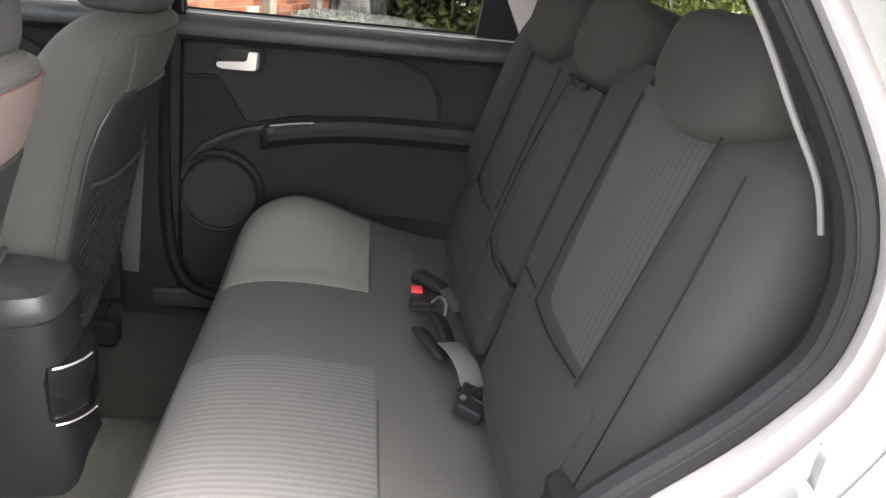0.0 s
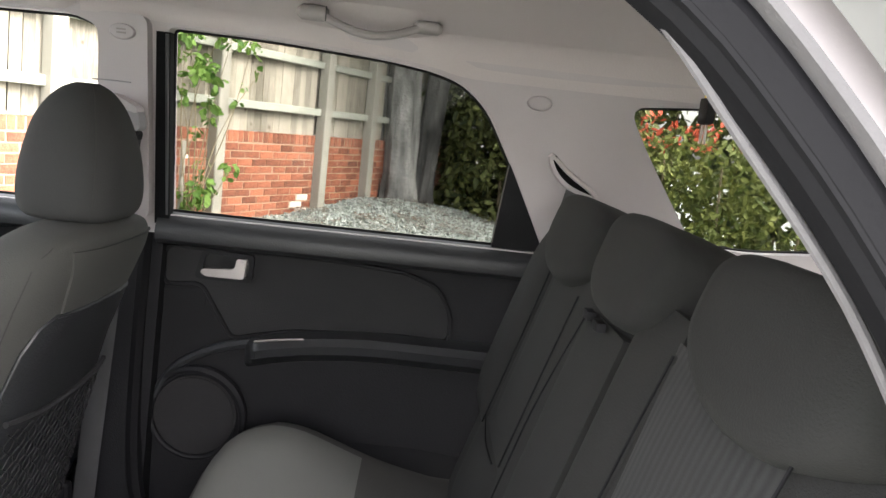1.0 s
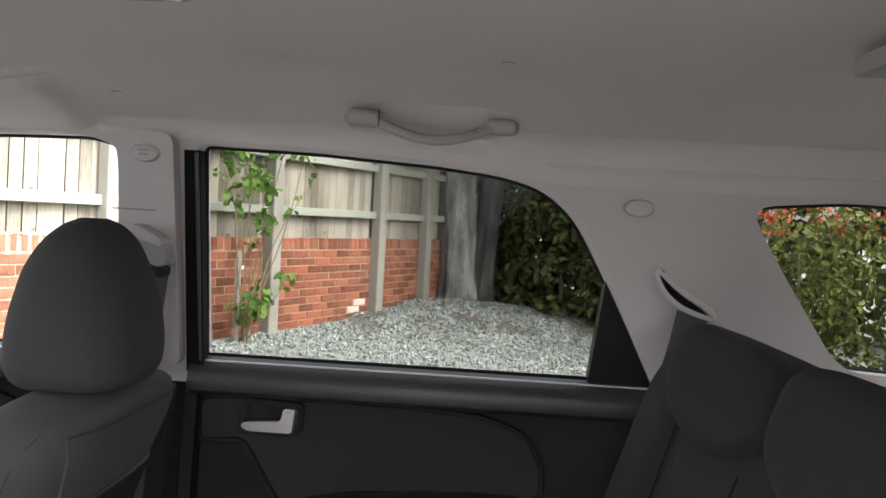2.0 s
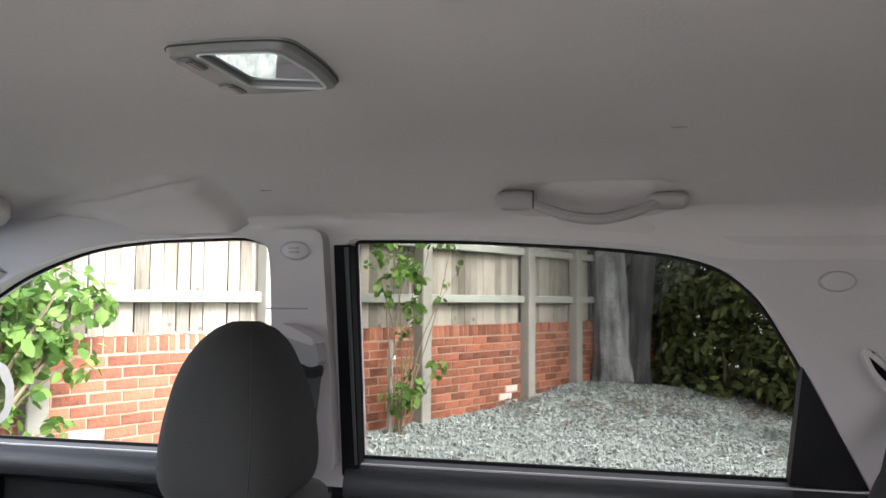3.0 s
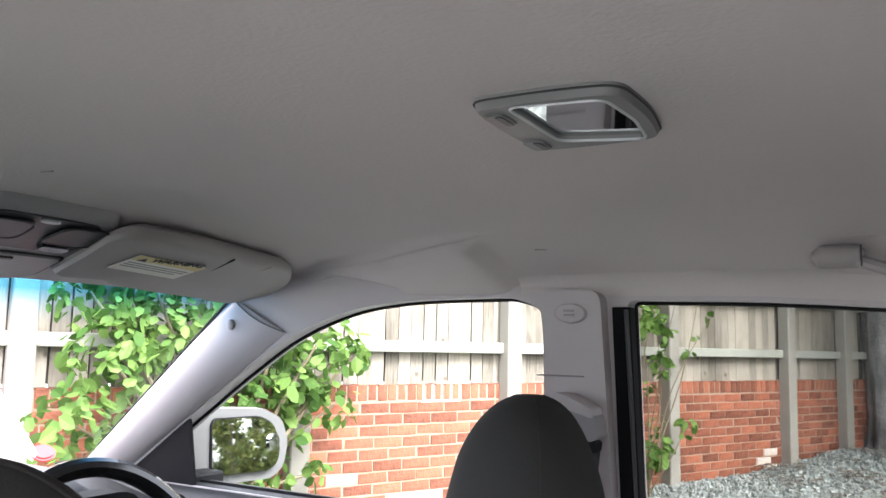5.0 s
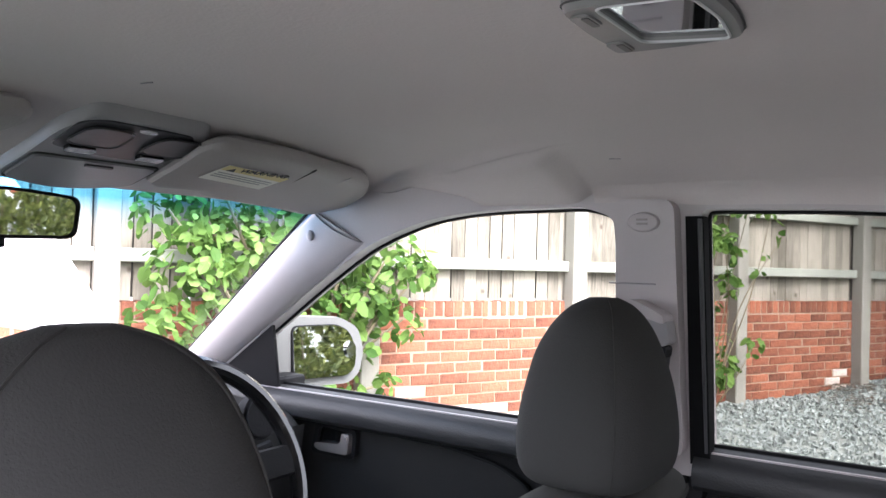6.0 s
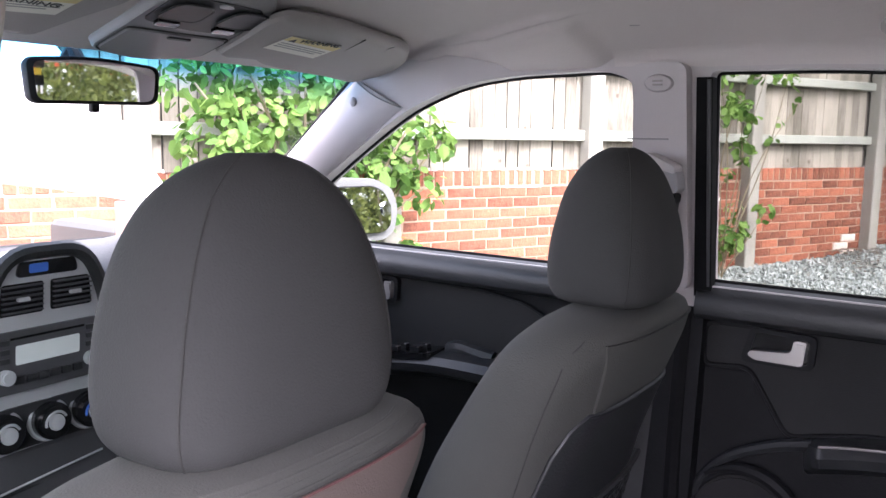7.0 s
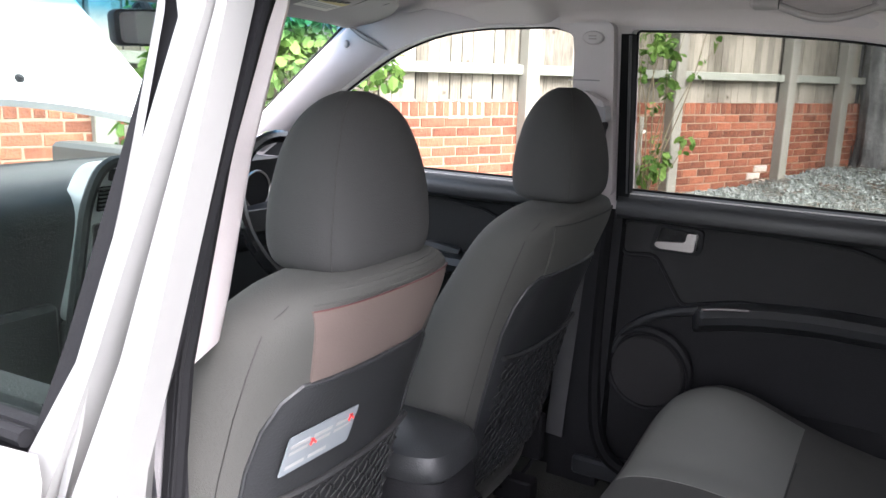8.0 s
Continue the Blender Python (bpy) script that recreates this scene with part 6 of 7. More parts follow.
part("cup_holder", loft([[(-0.30 + 0.055 * f * math.cos(a), 0.0 + 0.078 * f * math.sin(a), z) for a in np.linspace(-1.35, 1.35, 16)] + [(-0.32, 0.06 * f, z), (-0.32, -0.06 * f, z)] for f, z in ((0.95, 0.52), (1.05, 0.535), (1.06, 0.60), (0.98, 0.625))]), GLOSS, cc, "glossy black rear cup holder")
part("cup_trim", tube([(-0.296 + 0.058 * math.cos(a), 0.082 * math.sin(a), 0.628) for a in np.linspace(-1.30, -0.25, 12)], 0.0020, 6), CHROME, cc)
part("cup_trim", tube([(-0.296 + 0.062 * math.cos(a), 0.086 * math.sin(a), 0.53) for a in np.linspace(-1.30, -0.25, 12)], 0.0016, 6), CHROME, cc)
part("gear_lever", tube([(-0.80, -0.01, 0.69), (-0.81, -0.01, 0.80)], 0.008, 8), BLACK, cc)
part("gear_knob", disc((-0.812, -0.01, 0.82), (0, 0, 1), 0.026, 0.06, 20, 0.016), SOFT, cc)
part("foot_skirt", tube(smooth_line([(-0.55, 0.105, 0.36), (-0.30, 0.11, 0.352), (-0.235, 0.06, 0.352), (-0.228, 0.0, 0.352), (-0.235, -0.06, 0.352), (-0.30, -0.11, 0.352)], 6), 0.014, 8), SOFT, cc)

# belt buckles on the rear bench
bk = thing("seat_buckle", (0.30, 0.24, 0.66), "black seat belt buckle with a red release button", "buckle", "bench buckles")
pose_b = Matrix.Translation((0.320, 0.250, 0.672)) @ Euler((radians(6), 0, radians(47))).to_matrix().to_4x4()
bm = loft([[(u * k, y, v * k) for u, v in oval(20, 0.018, 0.0125, 3.5)] for k, y in ((0.75, -0.036), (0.92, -0.030), (1.0, 0.0), (1.08, 0.026), (1.0, 0.034))])
bm.transform(pose_b)
part("body", bm, BLACK, bk)
bm = loft([[(u * k, y, v * k) for u, v in oval(20, 0.0150, 0.0098, 2.6)] for k, y in ((1.0, 0.030), (1.0, 0.0355), (0.8, 0.038), (0.05, 0.0385))])
bm.transform(pose_b)
part("release_button", bm, RED, bk, "red release button")
part("strap", tube(smooth_line([(0.344, 0.228, 0.670), (0.358, 0.20, 0.664), (0.372, 0.16, 0.652)], 5), 0, 8, flat=(0.014, 0.002)), WEB, bk)
bk2 = thing("belt_tongue", (0.30, 0.16, 0.66), "black belt buckle with a red button", "buckle", "bench buckles")
part("blade", box(0.298, 0.163, 0.668, 0.044, 0.020, 0.004, 0.0016), BLACK, bk2)
part("release_button", box(0.291, 0.205, 0.674, 0.022, 0.024, 0.008, 0.003), RED, bk2, "red release button")
part("body", box(0.298, 0.182, 0.664, 0.034, 0.060, 0.016, 0.005, 2, None), BLACK, bk2)
part("grip", box(0.300, 0.158, 0.660, 0.050, 0.030, 0.009, 0.004, 2), BLACK, bk2)
part("hook", tube(smooth_line([(0.318, 0.158, 0.670), (0.330, 0.152, 0.684), (0.340, 0.130, 0.682), (0.338, 0.108, 0.668)], 5), 0.0032, 6), STEEL, bk2)


def flap(y_len, width, pose_m):
    """A flat tapering belt stalk."""
    bm = loft([[(u, y, v) for u, v in oval(16, width * k, 0.007 * h, 3.0)] for k, h, y in ((0.55, 0.5, -y_len), (0.8, 1.0, -y_len * 0.8), (0.95, 1.2, 0.0), (1.0, 1.0, y_len * 0.8), (0.8, 0.6, y_len))])
    bm.transform(pose_m)
    return bm


bk3 = thing("belt_stalk", (0.31, 0.03, 0.66), "two black belt stalks on a grey webbing strap", "buckle", "bench buckles")
part("stalk", flap(0.046, 0.017, Matrix.Translation((0.304, -0.022, 0.676)) @ Euler((radians(10), radians(22), radians(32))).to_matrix().to_4x4()), BLACK, bk3)
part("stalk", flap(0.046, 0.019, Matrix.Translation((0.327, 0.030, 0.680)) @ Euler((radians(6), radians(30), radians(12))).to_matrix().to_4x4()), BLACK, bk3)
part("strap", tube(smooth_line([(0.330, -0.030, 0.684), (0.340, -0.075, 0.694), (0.352, -0.115, 0.690), (0.360, -0.150, 0.672)], 5), 0, 8, flat=(0.019, 0.0016)), WEB_PALE, bk3, "grey webbing strap")
bk4 = thing("buckle_base", (0.352, -0.18, 0.64), "black strap anchor tucked into the seat gap", "buckle", "bench buckles")
part("body", box(0.354, -0.180, 0.662, 0.044, 0.060, 0.024, 0.008, 3, Euler((0.15, 0.35, -0.25)).to_matrix().to_4x4()), BLACK, bk4)
part("band", tube([(0.335, -0.165, 0.678), (0.372, -0.192, 0.672)], 0, 8, flat=(0.006, 0.002)), GLOSS, bk4)
part("rivet", disc((0.340, -0.190, 0.676), (0, -0.2, 1), 0.005, 0.006, 12), STEEL, bk4)

# clutter at the driver's seat foot
ft = thing("seat_rail_cover", (-0.42, 0.57, 0.36), "black rail end cover with a pale clip beside the seat", "seat rail")
part("cover", box(-0.41, 0.53, 0.385, 0.10, 0.05, 0.06, 0.012, 3), BLACK, ft)
part("cover", box(-0.40, 0.18, 0.375, 0.09, 0.045, 0.05, 0.012, 3), BLACK, ft)
part("clip", box(-0.425, 0.592, 0.515, 0.012, 0.024, 0.030, 0.003, 2, Euler((0.3, 0.4, 0.2)).to_matrix().to_4x4()), PAPER, ft, "pale plastic clip")
part("cable", tube(smooth_line([(-0.42, 0.60, 0.50), (-0.40, 0.61, 0.44), (-0.41, 0.56, 0.40), (-0.44, 0.50, 0.385)], 6), 0.005, 6), BLACK, ft)
# marks on the roof cloth
for x, y in ((0.245, 0.30), (-0.33, 0.52), (-0.62, -0.03)):
    solid("roof_mark", tube([(x - 0.008, y, roof_z(x, y) - 0.0002), (x + 0.008, y + 0.002, roof_z(x + 0.008, y) - 0.0002)], 0.0012, 5), CONSOLE_GREY, "short dark scuff on the headliner cloth", "scuff", loc=(x, y, 1.54))


# ---- outdoors ----
ZX, ZY = -2.49, 5.07
DX, DY = 0.437, 0.8995
NX, NY = DY, -DX


def fence(s, out, z):
    """A place on the fence line: s metres along it, out towards the car, z up."""
    return (ZX + DX * s + NX * out, ZY + DY * s + NY * out, z)


def ground_z(x, y):
    s = (x - ZX) * DX + (y - ZY) * DY
    d = (x - ZX) * NX + (y - ZY) * NY
    z = 0.27 / (1 + math.exp((d - 2.1) / 0.5))
    z += 0.16 * math.exp(-((s - 4.6) / 1.2) ** 2 - ((d - 0.3) / 0.8) ** 2)
    return z + 0.012 * noise.noise((x * 2.2, y * 2.2, 1.0))


gb = bmesh.new()
gx = sorted(set([-400, -120, -40, -20, 20, 40, 120, 400] + [round(-12 + 0.3 * i, 3) for i in range(81)]))
gy = sorted(set([-400, -120, -40, -20, 30, 60, 120, 400] + [round(-8 + 0.3 * i, 3) for i in range(81)]))
gg = [[gb.verts.new((x, y, ground_z(x, y) - 0.03 if abs(x) < 15 and abs(y) < 18 else -0.03)) for y in gy] for x in gx]
for i in range(len(gx) - 1):
    for j in range(len(gy) - 1):
        gb.faces.new((gg[i][j], gg[i + 1][j], gg[i + 1][j + 1], gg[i][j + 1]))
solid("ground", gb, GROUND, "grey-green slate gravel ground", "ground", kind="structure")


def scatter(name, verts, faces, material, label, category, kind="stuff"):
    me = bpy.data.meshes.new(name)
    me.from_pydata(verts, [], faces)
    me.materials.append(material)
    ob = new(name, me)
    return tagged(ob, label, category, "", kind)


rng = np.random.default_rng(7)
verts, faces = [], []
while len(verts) < 8 * 23000:
    x, y = rng.uniform(-2.6, 3.2), rng.uniform(3.2, 10.6)
    d = (x - ZX) * NX + (y - ZY) * NY
    if d < 0.02:
        continue
    near = 1.0 if y < 7.5 else 1.15
    r = rng.uniform(0.006, 0.018) * near
    c = np.array((x, y, ground_z(x, y) - 0.018))
    m = np.array(Euler(rng.uniform(0, 6.3, 3)).to_matrix())
    k = len(verts)
    for sx in (-1, 1):
        for sy in (-1, 1):
            for sz in (-1, 1):
                p = np.array((sx * r * 1.25, sy * r * 0.9, sz * r * 0.42)) * rng.uniform(0.65, 1.1, 3)
                verts.append(tuple(c + m @ p))
    for f in ((0, 1, 3, 2), (4, 6, 7, 5), (0, 4, 5, 1), (2, 3, 7, 6), (0, 2, 6, 4), (1, 5, 7, 3)):
        faces.append(tuple(k + i for i in f))
scatter("gravel", verts, faces, STONE, "loose grey-green slate chippings", "gravel")

# twin-stemmed tree at the end of the fence
tree = thing("tree", (-0.02, 9.6, 0.35), "large grey fluted tree with two close stems and an added dark one", "tree")


def fluted(path, radii, seed, n=30):
    rings = []
    for k, ((x, y, z), r) in enumerate(zip(path, radii)):
        ring = []
        for i in range(n):
            a = 2 * math.pi * i / n
            q = 1 + (0.05 + 0.14 * math.exp(-2.2 * max(0.0, z - 0.2))) * math.sin(6 * a + seed + 0.12 * k) + 0.03 * math.sin(11 * a + 2 * seed) + 0.10 * noise.noise((math.cos(a) * 2, math.sin(a) * 2, z * 1.3 + seed))
            ring.append((x + r * q * math.cos(a), y + r * q * math.sin(a), z))
        rings.append(ring)
    return loft(rings)


zs = [0.12, 0.24, 0.34, 0.48, 0.70, 1.0, 1.4, 2.0, 3.0, 4.0, 5.2]
part("trunk", fluted([(-0.055 - 0.035 * min(z, 2.5) + 0.05 * math.exp(-z * 2), 9.62, z) for z in zs], [0.42, 0.345, 0.295, 0.25, 0.222, 0.208, 0.20, 0.195, 0.18, 0.16, 0.12], 0.6), BARK, tree)
# The second stem wears the darkened bark in place of shade.
part("second_trunk", fluted([(0.165 + 0.075 * min(z, 2.5), 9.72, z) for z in zs], [0.26, 0.215, 0.185, 0.162, 0.15, 0.146, 0.145, 0.142, 0.13, 0.12, 0.08], 2.4), BARK_SHADED, tree, "darker stem, shade put into its bark colour")
# A third stem, added to fill the shaded gap beside the fence post.
part("shade_trunk", fluted([(-0.42, 9.60, z) for z in zs], [0.16, 0.14, 0.125, 0.115, 0.11, 0.105, 0.10, 0.10, 0.09, 0.08, 0.06], 4.4), BARK_SHADED, tree, "darker stem, shade put into its bark colour")
for k, (bx, by, ex, ey, ez) in enumerate(((-0.1, 10.1, -1.6, 9.2, 4.6), (0.25, 10.0, 1.5, 9.3, 4.4), (-0.1, 10.2, 0.3, 11.6, 5.2), (0.2, 10.0, 0.7, 8.6, 4.9))):
    part("limb", tube(smooth_line([(bx, by, 2.7), ((bx + ex) / 2, (by + ey) / 2, 3.4), (ex, ey, ez)], 5), [0.09 - 0.007 * i for i in range(11)], 8), BARK, tree)


def leaf_cloud(centers, count, size, spread, seed, droop=0.3, broad=0.26):
    """Many small folded leaves round the given centres: (x, y, z, radius)."""
    r = np.random.default_rng(seed)
    vs, fs = [], []
    w = np.array([c[3] ** 2 for c in centers], float)
    w /= w.sum()
    pick = r.choice(len(centers), count, p=w)
    for i in pick:
        cx, cy, cz, rad = centers[i]
        d = r.normal(size=3)
        d /= np.linalg.norm(d)
        q = rad * r.uniform(0.35, 1.05) ** 0.5 if spread else rad
        p = np.array((cx, cy, cz)) + d * q * np.array((1, 1, 0.9))
        s = size * r.uniform(0.6, 1.3)
        up = d * 0.7 + r.normal(size=3) * 0.5 + np.array((0, 0, 0.4))
        up /= np.linalg.norm(up)
        ax = np.cross(up, r.normal(size=3))
        ax /= np.linalg.norm(ax) + 1e-9
        ay = np.cross(up, ax)
        tip = ax * s - np.array((0, 0, droop * s))
        k = len(vs)
        vs += [tuple(p), tuple(p + tip * 0.30 + ay * s * broad + up * s * 0.05), tuple(p + tip * 0.72 + ay * s * broad * 0.85 + up * s * 0.04), tuple(p + tip), tuple(p + tip * 0.72 - ay * s * broad * 0.85 + up * s * 0.04), tuple(p + tip * 0.30 - ay * s * broad + up * s * 0.05), tuple(p + tip * 0.5 - up * s * 0.03)]
        fs += [(k, k + 1, k + 6), (k + 1, k + 2, k + 6), (k + 2, k + 3, k + 6), (k + 3, k + 4, k + 6), (k + 4, k + 5, k + 6), (k + 5, k, k + 6)]
    return vs, fs


def leaves(name, data, material, parent, label=""):
    me = bpy.data.meshes.new(name)
    o = ORIGIN[parent.name]
    me.from_pydata([tuple(np.array(v) - np.array(o)) for v in data[0]], [], data[1])
    me.materials.append(material)
    ob = new(name, me)
    ob.parent = parent
    ORIGIN[ob.name] = o
    return tagged(ob, label)


# Unseen crown, hung low and dense to shade the stems.
leaves("crown", leaf_cloud([(rng.uniform(-1.5, 2.2), rng.uniform(8.8, 11.8), rng.uniform(2.9, 5.2), 0.75) for _ in range(30)], 8000, 0.17, True, 3), LEAF_DARK, tree)


def hedge(name, line, height, depth, count, size, mat, label, red=0, seed=1, lift=0.25):
    """A dense hedge along a line, with an uneven top."""
    r = np.random.default_rng(seed)
    h = thing(name, (line[0][0], line[0][1], lift), label, "hedge")
    clumps, tops = [], []
    for (x0, y0), (x1, y1) in zip(line, line[1:]):
        n = max(2, int(math.hypot(x1 - x0, y1 - y0) / 0.33))
        for k in range(n):
            t = k / n
            for z in np.arange(lift + 0.15, lift + height, 0.30):
                for _ in range(2):
                    clumps.append((x0 + (x1 - x0) * t + r.uniform(-0.2, 0.2), y0 + (y1 - y0) * t + r.uniform(-0.5, 0.5) * depth, z + r.uniform(-0.1, 0.1), r.uniform(0.20, 0.34)))
            tops.append((x0 + (x1 - x0) * t + r.uniform(-0.2, 0.2), y0 + (y1 - y0) * t + r.uniform(-0.5, 0.5) * depth, lift + height + r.uniform(-0.05, 0.10), r.uniform(0.14, 0.24)))
    leaves("foliage", leaf_cloud(clumps, count, size, True, seed), mat, h)
    core = []
    for (x0, y0), (x1, y1) in zip(line, line[1:]):
        n = max(2, int(math.hypot(x1 - x0, y1 - y0) / 0.5))
        for k in range(n):
            core.append(tube([(x0 + (x1 - x0) * k / n, y0 + (y1 - y0) * k / n, lift - 0.2), (x0 + (x1 - x0) * k / n + r.uniform(-0.2, 0.2), y0 + (y1 - y0) * k / n + r.uniform(-0.2, 0.2), lift + height * 0.9)], [0.025, 0.008], 5))
    part("stems", join(*core), STEM, h)
    if red:
        leaves("new_tips", leaf_cloud(tops, red, size * 1.05, True, seed + 5, -0.3), LEAF_RED, h, "red young leaf tips along the top")
    return h


hedge("laurel_hedge", [(0.62, 10.75), (1.3, 10.1), (2.2, 9.6), (3.0, 9.0)], 2.9, 1.3, 26000, 0.115, LEAF_DARK, "dark unkempt evergreen hedge beside the tree", 0, 11, 0.12)
hedge("photinia_hedge", [(2.2, 7.6), (3.2, 7.0), (4.4, 6.3), (5.6, 5.2), (6.6, 3.6), (7.0, 1.6), (7.0, -0.6), (6.8, -3.0)], 1.45, 0.9, 34000, 0.075, LEAF_HEDGE, "clipped green hedge with red young tips", 1500, 21, 0.05)
hedge("tree_belt", [(2.4, 12.0), (5.5, 11.0), (9.0, 8.0), (11.5, 3.0), (11.5, -4.0)], 4.4, 1.6, 20000, 0.24, LEAF_DARK, "belt of dark trees behind the hedge", 0, 31, 0.0)
v, f = leaf_cloud([(rng.uniform(-1.2, 2.6), rng.uniform(6.8, 9.8), 0.0, 0.16) for _ in range(150)], 2600, 0.058, False, 17, 0.0)
v = [(a, b, ground_z(a, b) + 0.03 + 0.02 * abs(c)) for a, b, c in v]
scatter("leaf_litter", v, f, SOIL, "brown fallen leaves under the hedge", "leaves")


def shrub(name, base, shoots, count, size, label, seed, thick=0.02):
    """A leafy shrub: stems from the base to each shoot end, with leaves along them."""
    r = np.random.default_rng(seed)
    sh = thing(name, base, label, "shrub")
    stems, clumps = [], []
    for (x, y, z, rad) in shoots:
        b = Vector(base) + Vector((r.uniform(-0.05, 0.05), r.uniform(-0.05, 0.05), -0.05))
        mid = b.lerp(Vector((x, y, z)), 0.5) + Vector((r.uniform(-0.1, 0.1), r.uniform(-0.1, 0.1), 0.12))
        line = smooth_line([b, mid, (x, y, z)], 5)
        stems.append(tube(line, [thick * (1 - 0.07 * i) for i in range(11)], 6))
        clumps.append((x, y, z, rad))
        clumps.append((*line[7], rad * 0.6))
    part("stems", join(*stems), STEM, sh)
    leaves("foliage", leaf_cloud(clumps, count, size, True, seed + 1, 0.35, 0.42), LEAF, sh)
    return sh


sh = []
r2 = np.random.default_rng(5)
for s, z, rad in ((-3.05, 0.95, 0.24), (-2.9, 1.30, 0.26), (-3.0, 1.62, 0.22), (-2.7, 1.75, 0.24), (-2.55, 1.45, 0.26), (-2.35, 1.62, 0.24), (-2.2, 1.30, 0.24), (-2.1, 1.60, 0.22), (-1.95, 1.45, 0.22), (-1.75, 1.38, 0.22), (-1.55, 1.36, 0.16), (-1.42, 1.30, 0.12), (-1.8, 1.12, 0.20), (-1.62, 1.02, 0.14), (-2.2, 1.0, 0.24), (-2.5, 0.95, 0.24), (-2.7, 0.75, 0.22), (-2.05, 0.70, 0.18), (-1.7, 0.62, 0.10), (-2.9, 1.9, 0.2), (-2.3, 1.95, 0.2), (-1.9, 1.75, 0.16)):
    x, y, _ = fence(s, 0.16 + r2.uniform(0, 0.22), 0)
    sh.append((x, y, z, rad))
shrub("climbing_shrub", fence(-2.35, 0.25, 0.22), sh, 2800, 0.070, "leafy bright green climbing shrub on the fence", 41)
yt = []
for s, z, rad in ((1.00, 1.86, 0.15), (0.95, 1.70, 0.11), (1.30, 1.62, 0.10), (1.55, 1.90, 0.12), (1.95, 1.88, 0.10), (2.0, 1.70, 0.07), (1.35, 1.28, 0.11), (1.45, 0.80, 0.07), (1.2, 0.56, 0.15), (1.45, 0.60, 0.13), (1.7, 0.78, 0.07), (1.05, 2.05, 0.2), (1.6, 2.1, 0.18)):
    x, y, _ = fence(s, 0.18 + r2.uniform(0, 0.16), 0)
    yt.append((x, y, z, rad))
young = shrub("young_tree", fence(1.20, 0.24, 0.24), yt, 520, 0.066, "slender young tree with bright leaves beside the fence", 51, 0.007)
part("stake", tube([fence(1.17, 0.20, 0.10), fence(1.17, 0.20, 1.0)], 0.022, 8), POST, young, "short grey stake")
part("tie", box(*fence(1.19, 0.20, 0.87), 0.05, 0.05, 0.03, 0.004), PAPER, young)

# Boughs out of view, added to shade the stems and the fence's end.
leaves("shade_boughs", leaf_cloud([(rng.uniform(-1.6, 2.4), rng.uniform(7.3, 9.6), rng.uniform(3.0, 3.9), 0.6) for _ in range(26)], 5500, 0.17, True, 13), LEAF_DARK, tree)

# ---- fence on a brick wall ----
wall_f = thing("wall_garden", fence(0, 0, 0.1), "low red brick garden wall with pale mortar", "wall", kind="structure")
TOP = 1.110


def along(s0, s1, o0, o1, z0, z1):
    bm = bmesh.new()
    c = [bm.verts.new(fence(s, o, z)) for s in (s0, s1) for o in (o0, o1) for z in (z0, z1)]
    for q in ((0, 1, 3, 2), (4, 6, 7, 5), (0, 4, 5, 1), (2, 3, 7, 6), (0, 2, 6, 4), (1, 5, 7, 3)):
        bm.faces.new([c[i] for i in q])
    return bm


S0, S1 = -9.0, 6.95
part("mortar_bed", along(S0, S1, -0.20, -0.004, 0.0, TOP - 0.006), MORTAR, wall_f, smooth=False)
posts = [-8.4, -6.7, -4.95, -3.27, -1.70, -0.01, 1.76, 3.50, 4.52, 6.88]
for s in posts:
    p = thing("fence_post", fence(s, 0.06, 0.15), "weathered grey fence post against the brick wall", "post", "fence posts")
    bm = along(s - 0.065, s + 0.065, -0.01, 0.105, 0.12, 2.34)
    bmesh.ops.bevel(bm, geom=bm.edges[:], offset=0.008, segments=1, affect="EDGES")
    part("shaft", bm, POST, p, smooth=False)
for a, b in zip([S0] + posts, posts + [S1]):
    for z, h in ((1.368, 0.078), (1.875, 0.075)):
        rl = thing("fence_rail", fence((a + b) / 2, 0.02, z), "weathered grey horizontal fence rail", "rail", "fence rails")
        bm = along(a + 0.06, b - 0.06, -0.02, 0.045, z - h / 2, z + h / 2)
        bmesh.ops.bevel(bm, geom=bm.edges[:], offset=0.006, segments=1, affect="EDGES")
        part("bar", bm, RAIL, rl, smooth=False)
back_f = thing("board_fence", fence(0, -0.05, TOP), "weathered vertical feather-edge fence boards", "fence")


def brick_mesh(name, ln, ht, dp, mat, salt):
    rr = random.Random(salt)
    bm = bmesh.new()
    bmesh.ops.create_cube(bm, size=1)
    for v in bm.verts:
        v.co = Vector((v.co.x * ln, v.co.y * dp, v.co.z * ht)) + Vector((rr.uniform(-1, 1) * 0.0025, rr.uniform(-1, 1) * 0.0015, rr.uniform(-1, 1) * 0.0025))
    bmesh.ops.bevel(bm, geom=[e for e in bm.edges], offset=0.004, segments=1, affect="EDGES")
    me = bpy.data.meshes.new(name)
    bm.to_mesh(me)
    bm.free()
    me.materials.append(mat)
    return me


ANG = math.atan2(DY, DX)
turn = Matrix.Rotation(ANG, 4, "Z")
stretchers = [brick_mesh("brick", 0.215, 0.066, 0.10, BRICK, k) for k in range(4)]
rowlocks = [brick_mesh("brick", 0.067, 0.106, 0.10, BRICK, 10 + k) for k in range(3)]
pale = [brick_mesh("brick", 0.215, 0.066, 0.10, BRICK_WHITE, 20 + k) for k in range(2)]
pale_row = brick_mesh("brick", 0.067, 0.106, 0.10, BRICK_WHITE, 30)
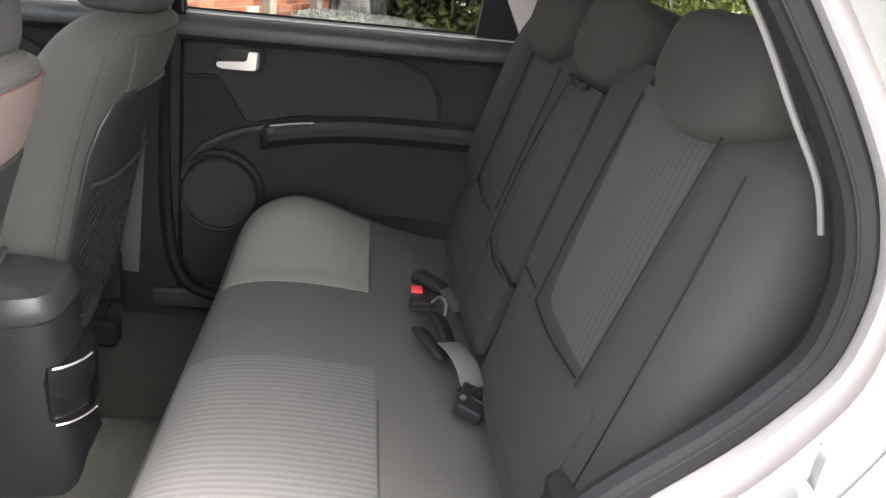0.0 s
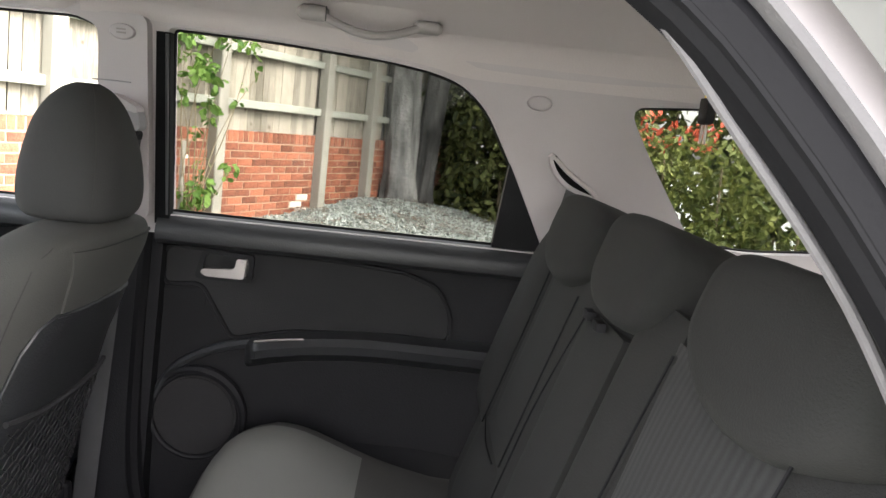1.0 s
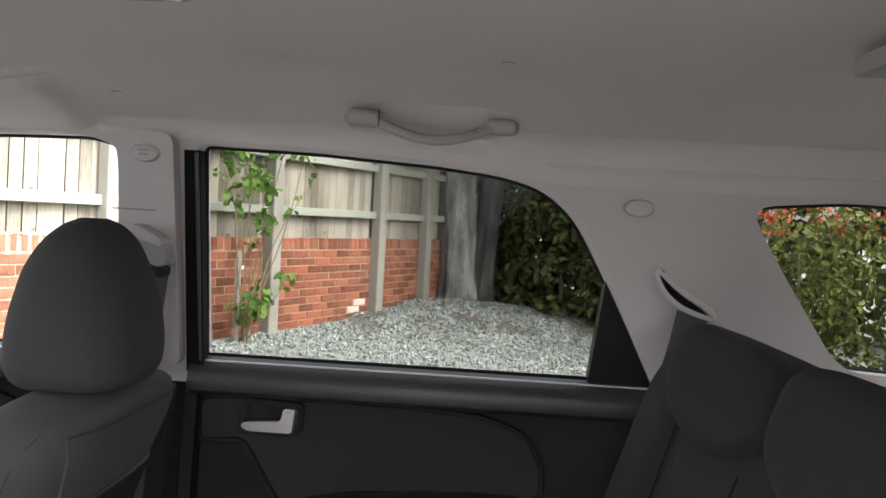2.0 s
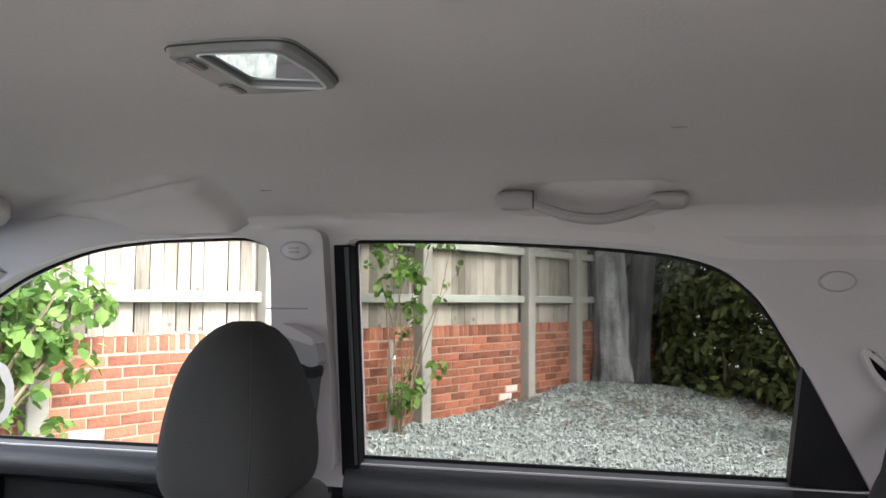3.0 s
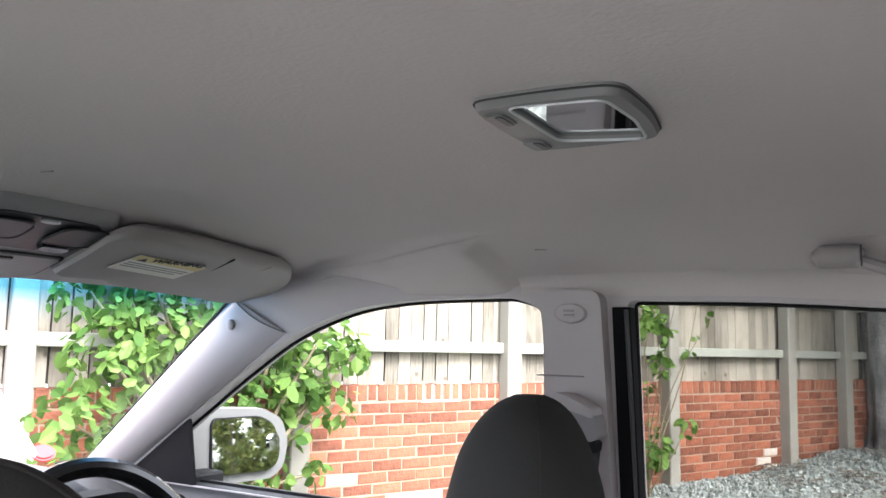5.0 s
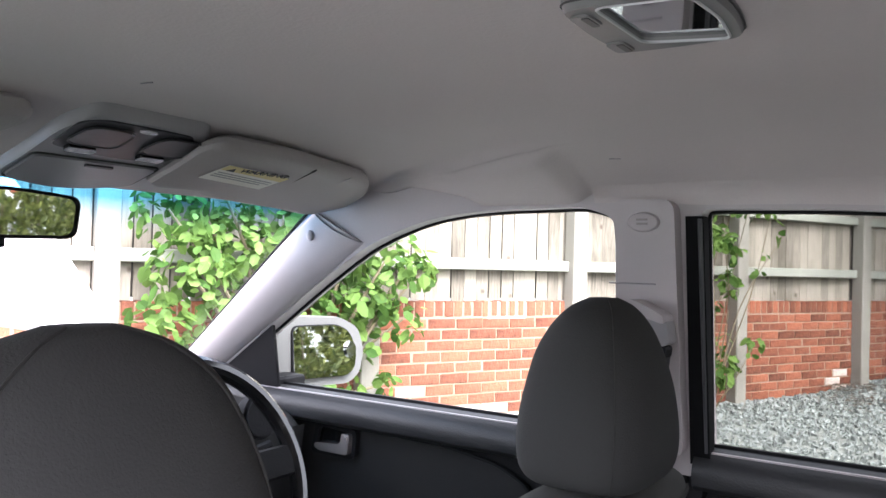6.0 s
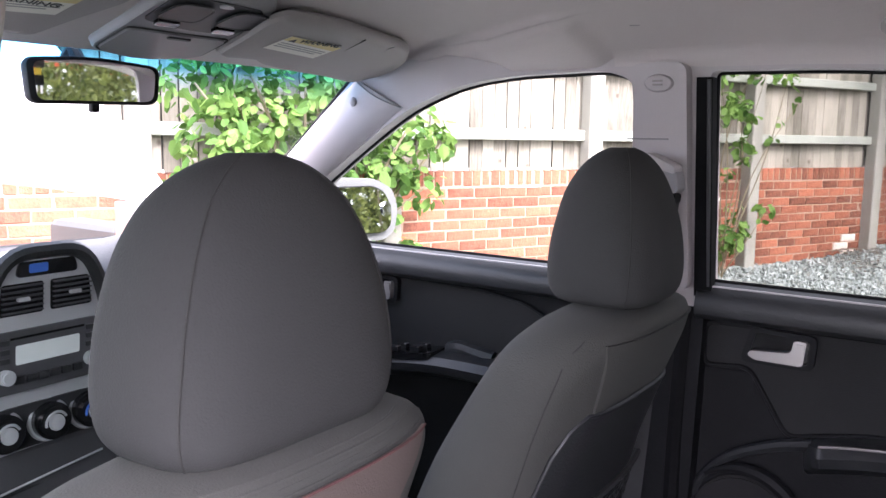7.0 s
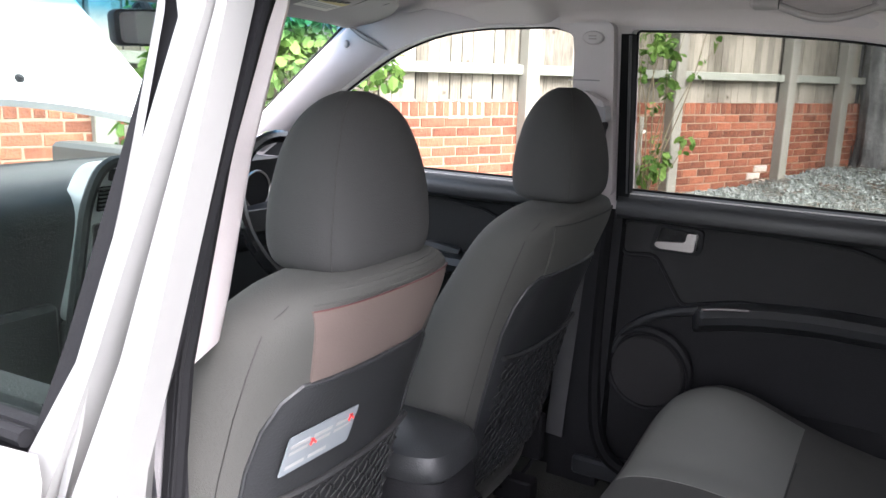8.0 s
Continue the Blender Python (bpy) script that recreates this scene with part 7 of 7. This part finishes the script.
WHITE = [(-1.50, 0.79, 0.07), (-1.48, 0.66, 0.07), (-1.36, 0.50, 0.12), (-1.0, 0.54, 0.10), (-0.80, 0.36, 0.22), (-1.25, 0.36, 0.16), (-0.45, 0.33, 0.16), (3.15, 0.40, 0.14), (3.35, 0.33, 0.14), (3.62, 0.42, 0.05), (3.7, 0.31, 0.06)]
rb = random.Random(3)
rest_v, rest_f = [], []
o = Vector(fence(0, 0, 0.1))
count = 0


def lay(s, z, kind):
    """One brick of the wall: an object where the camera sees it near, else part of the joined rest."""
    global count
    is_pale = any(abs(s - a) < w and abs(z - b) < 0.05 for a, b, w in WHITE) and rb.random() < 0.8
    me = (rb.choice(pale) if is_pale else rb.choice(stretchers)) if kind == "s" else rb.choice(rowlocks)
    place = Vector(fence(s, -0.05 + rb.uniform(-0.003, 0.003), z)) - o
    m = Matrix.Translation(place) @ turn @ Matrix.Rotation(rb.uniform(-0.006, 0.006), 4, "Y")
    if (-1.62 < s < -0.15 or 1.85 < s < 3.42 or (3.55 < s < 4.0)) and count < 296:
        b = new("brick", me)
        b.parent = wall_f
        b.matrix_local = m
        count += 1
    else:
        k = len(rest_v)
        rest_v.extend(tuple(m @ v.co) for v in me.vertices)
        rest_f.extend(tuple(k + i for i in p.vertices) for p in me.polygons)


course = 0
z = TOP - 0.116 - 0.0375
while z > 0.12:
    s = S0 + (0.1125 if course % 2 else 0.0)
    while s < S1:
        lay(s + rb.uniform(-0.004, 0.004), z, "s")
        s += 0.225
    z -= 0.075
    course += 1
s = S0
while s < S1:
    lay(s, TOP - 0.053, "r")
    s += 0.077
me = bpy.data.meshes.new("brickwork")
me.from_pydata(rest_v, [], rest_f)
me.materials.append(BRICK_REST)
bw = new("brickwork", me)
bw.parent = wall_f
tagged(bw, kind="stuff")
# fresh white pointing round a few bricks
for k in range(5):
    part("white_joint", along(-0.745 + 0.077 * k - 0.006, -0.745 + 0.077 * k + 0.006, -0.01, 0.004, TOP - 0.112, TOP - 0.002), MORTAR_WHITE, wall_f, smooth=False)
part("white_joint", along(-0.755, -0.43, -0.01, 0.004, TOP - 0.122, TOP - 0.108), MORTAR_WHITE, wall_f, smooth=False)

board_data = []
for k in range(4):
    bm = bmesh.new()
    bmesh.ops.create_cube(bm, size=1)
    for v in bm.verts:
        thin = 0.30 if v.co.x < 0 else 1.0
        v.co = Vector((v.co.x * (0.095 + 0.003 * (k - 1.5)), v.co.y * 0.022 * thin, v.co.z * 1.23))
    bmesh.ops.bevel(bm, geom=bm.edges[:], offset=0.002, segments=1, affect="EDGES")
    me = bpy.data.meshes.new("board")
    bm.to_mesh(me)
    bm.free()
    me.materials.append(BOARD)
    board_data.append(me)
# Dark sheet added behind the boards so that their joints look shaded.
part("backing_rail", along(S0, S1, -0.075, -0.055, TOP + 0.02, TOP + 1.2), JOINT_SHADE, back_f, "dark sheet behind the boards, in place of shade in the joints", smooth=False)
o = Vector(fence(0, -0.05, TOP))
s = S0
while s < S1:
    b = new("board", rb.choice(board_data))
    b.parent = back_f
    b.matrix_local = Matrix.Translation(Vector(fence(s, -0.036 + rb.uniform(-0.005, 0.004), TOP + 0.615 + rb.uniform(-0.008, 0.008))) - o) @ turn @ Matrix.Rotation(rb.uniform(-0.008, 0.008), 4, "Y") @ Matrix.Rotation(rb.uniform(-0.06, 0.02), 4, "Z")
    s += 0.101 + rb.uniform(0, 0.006)
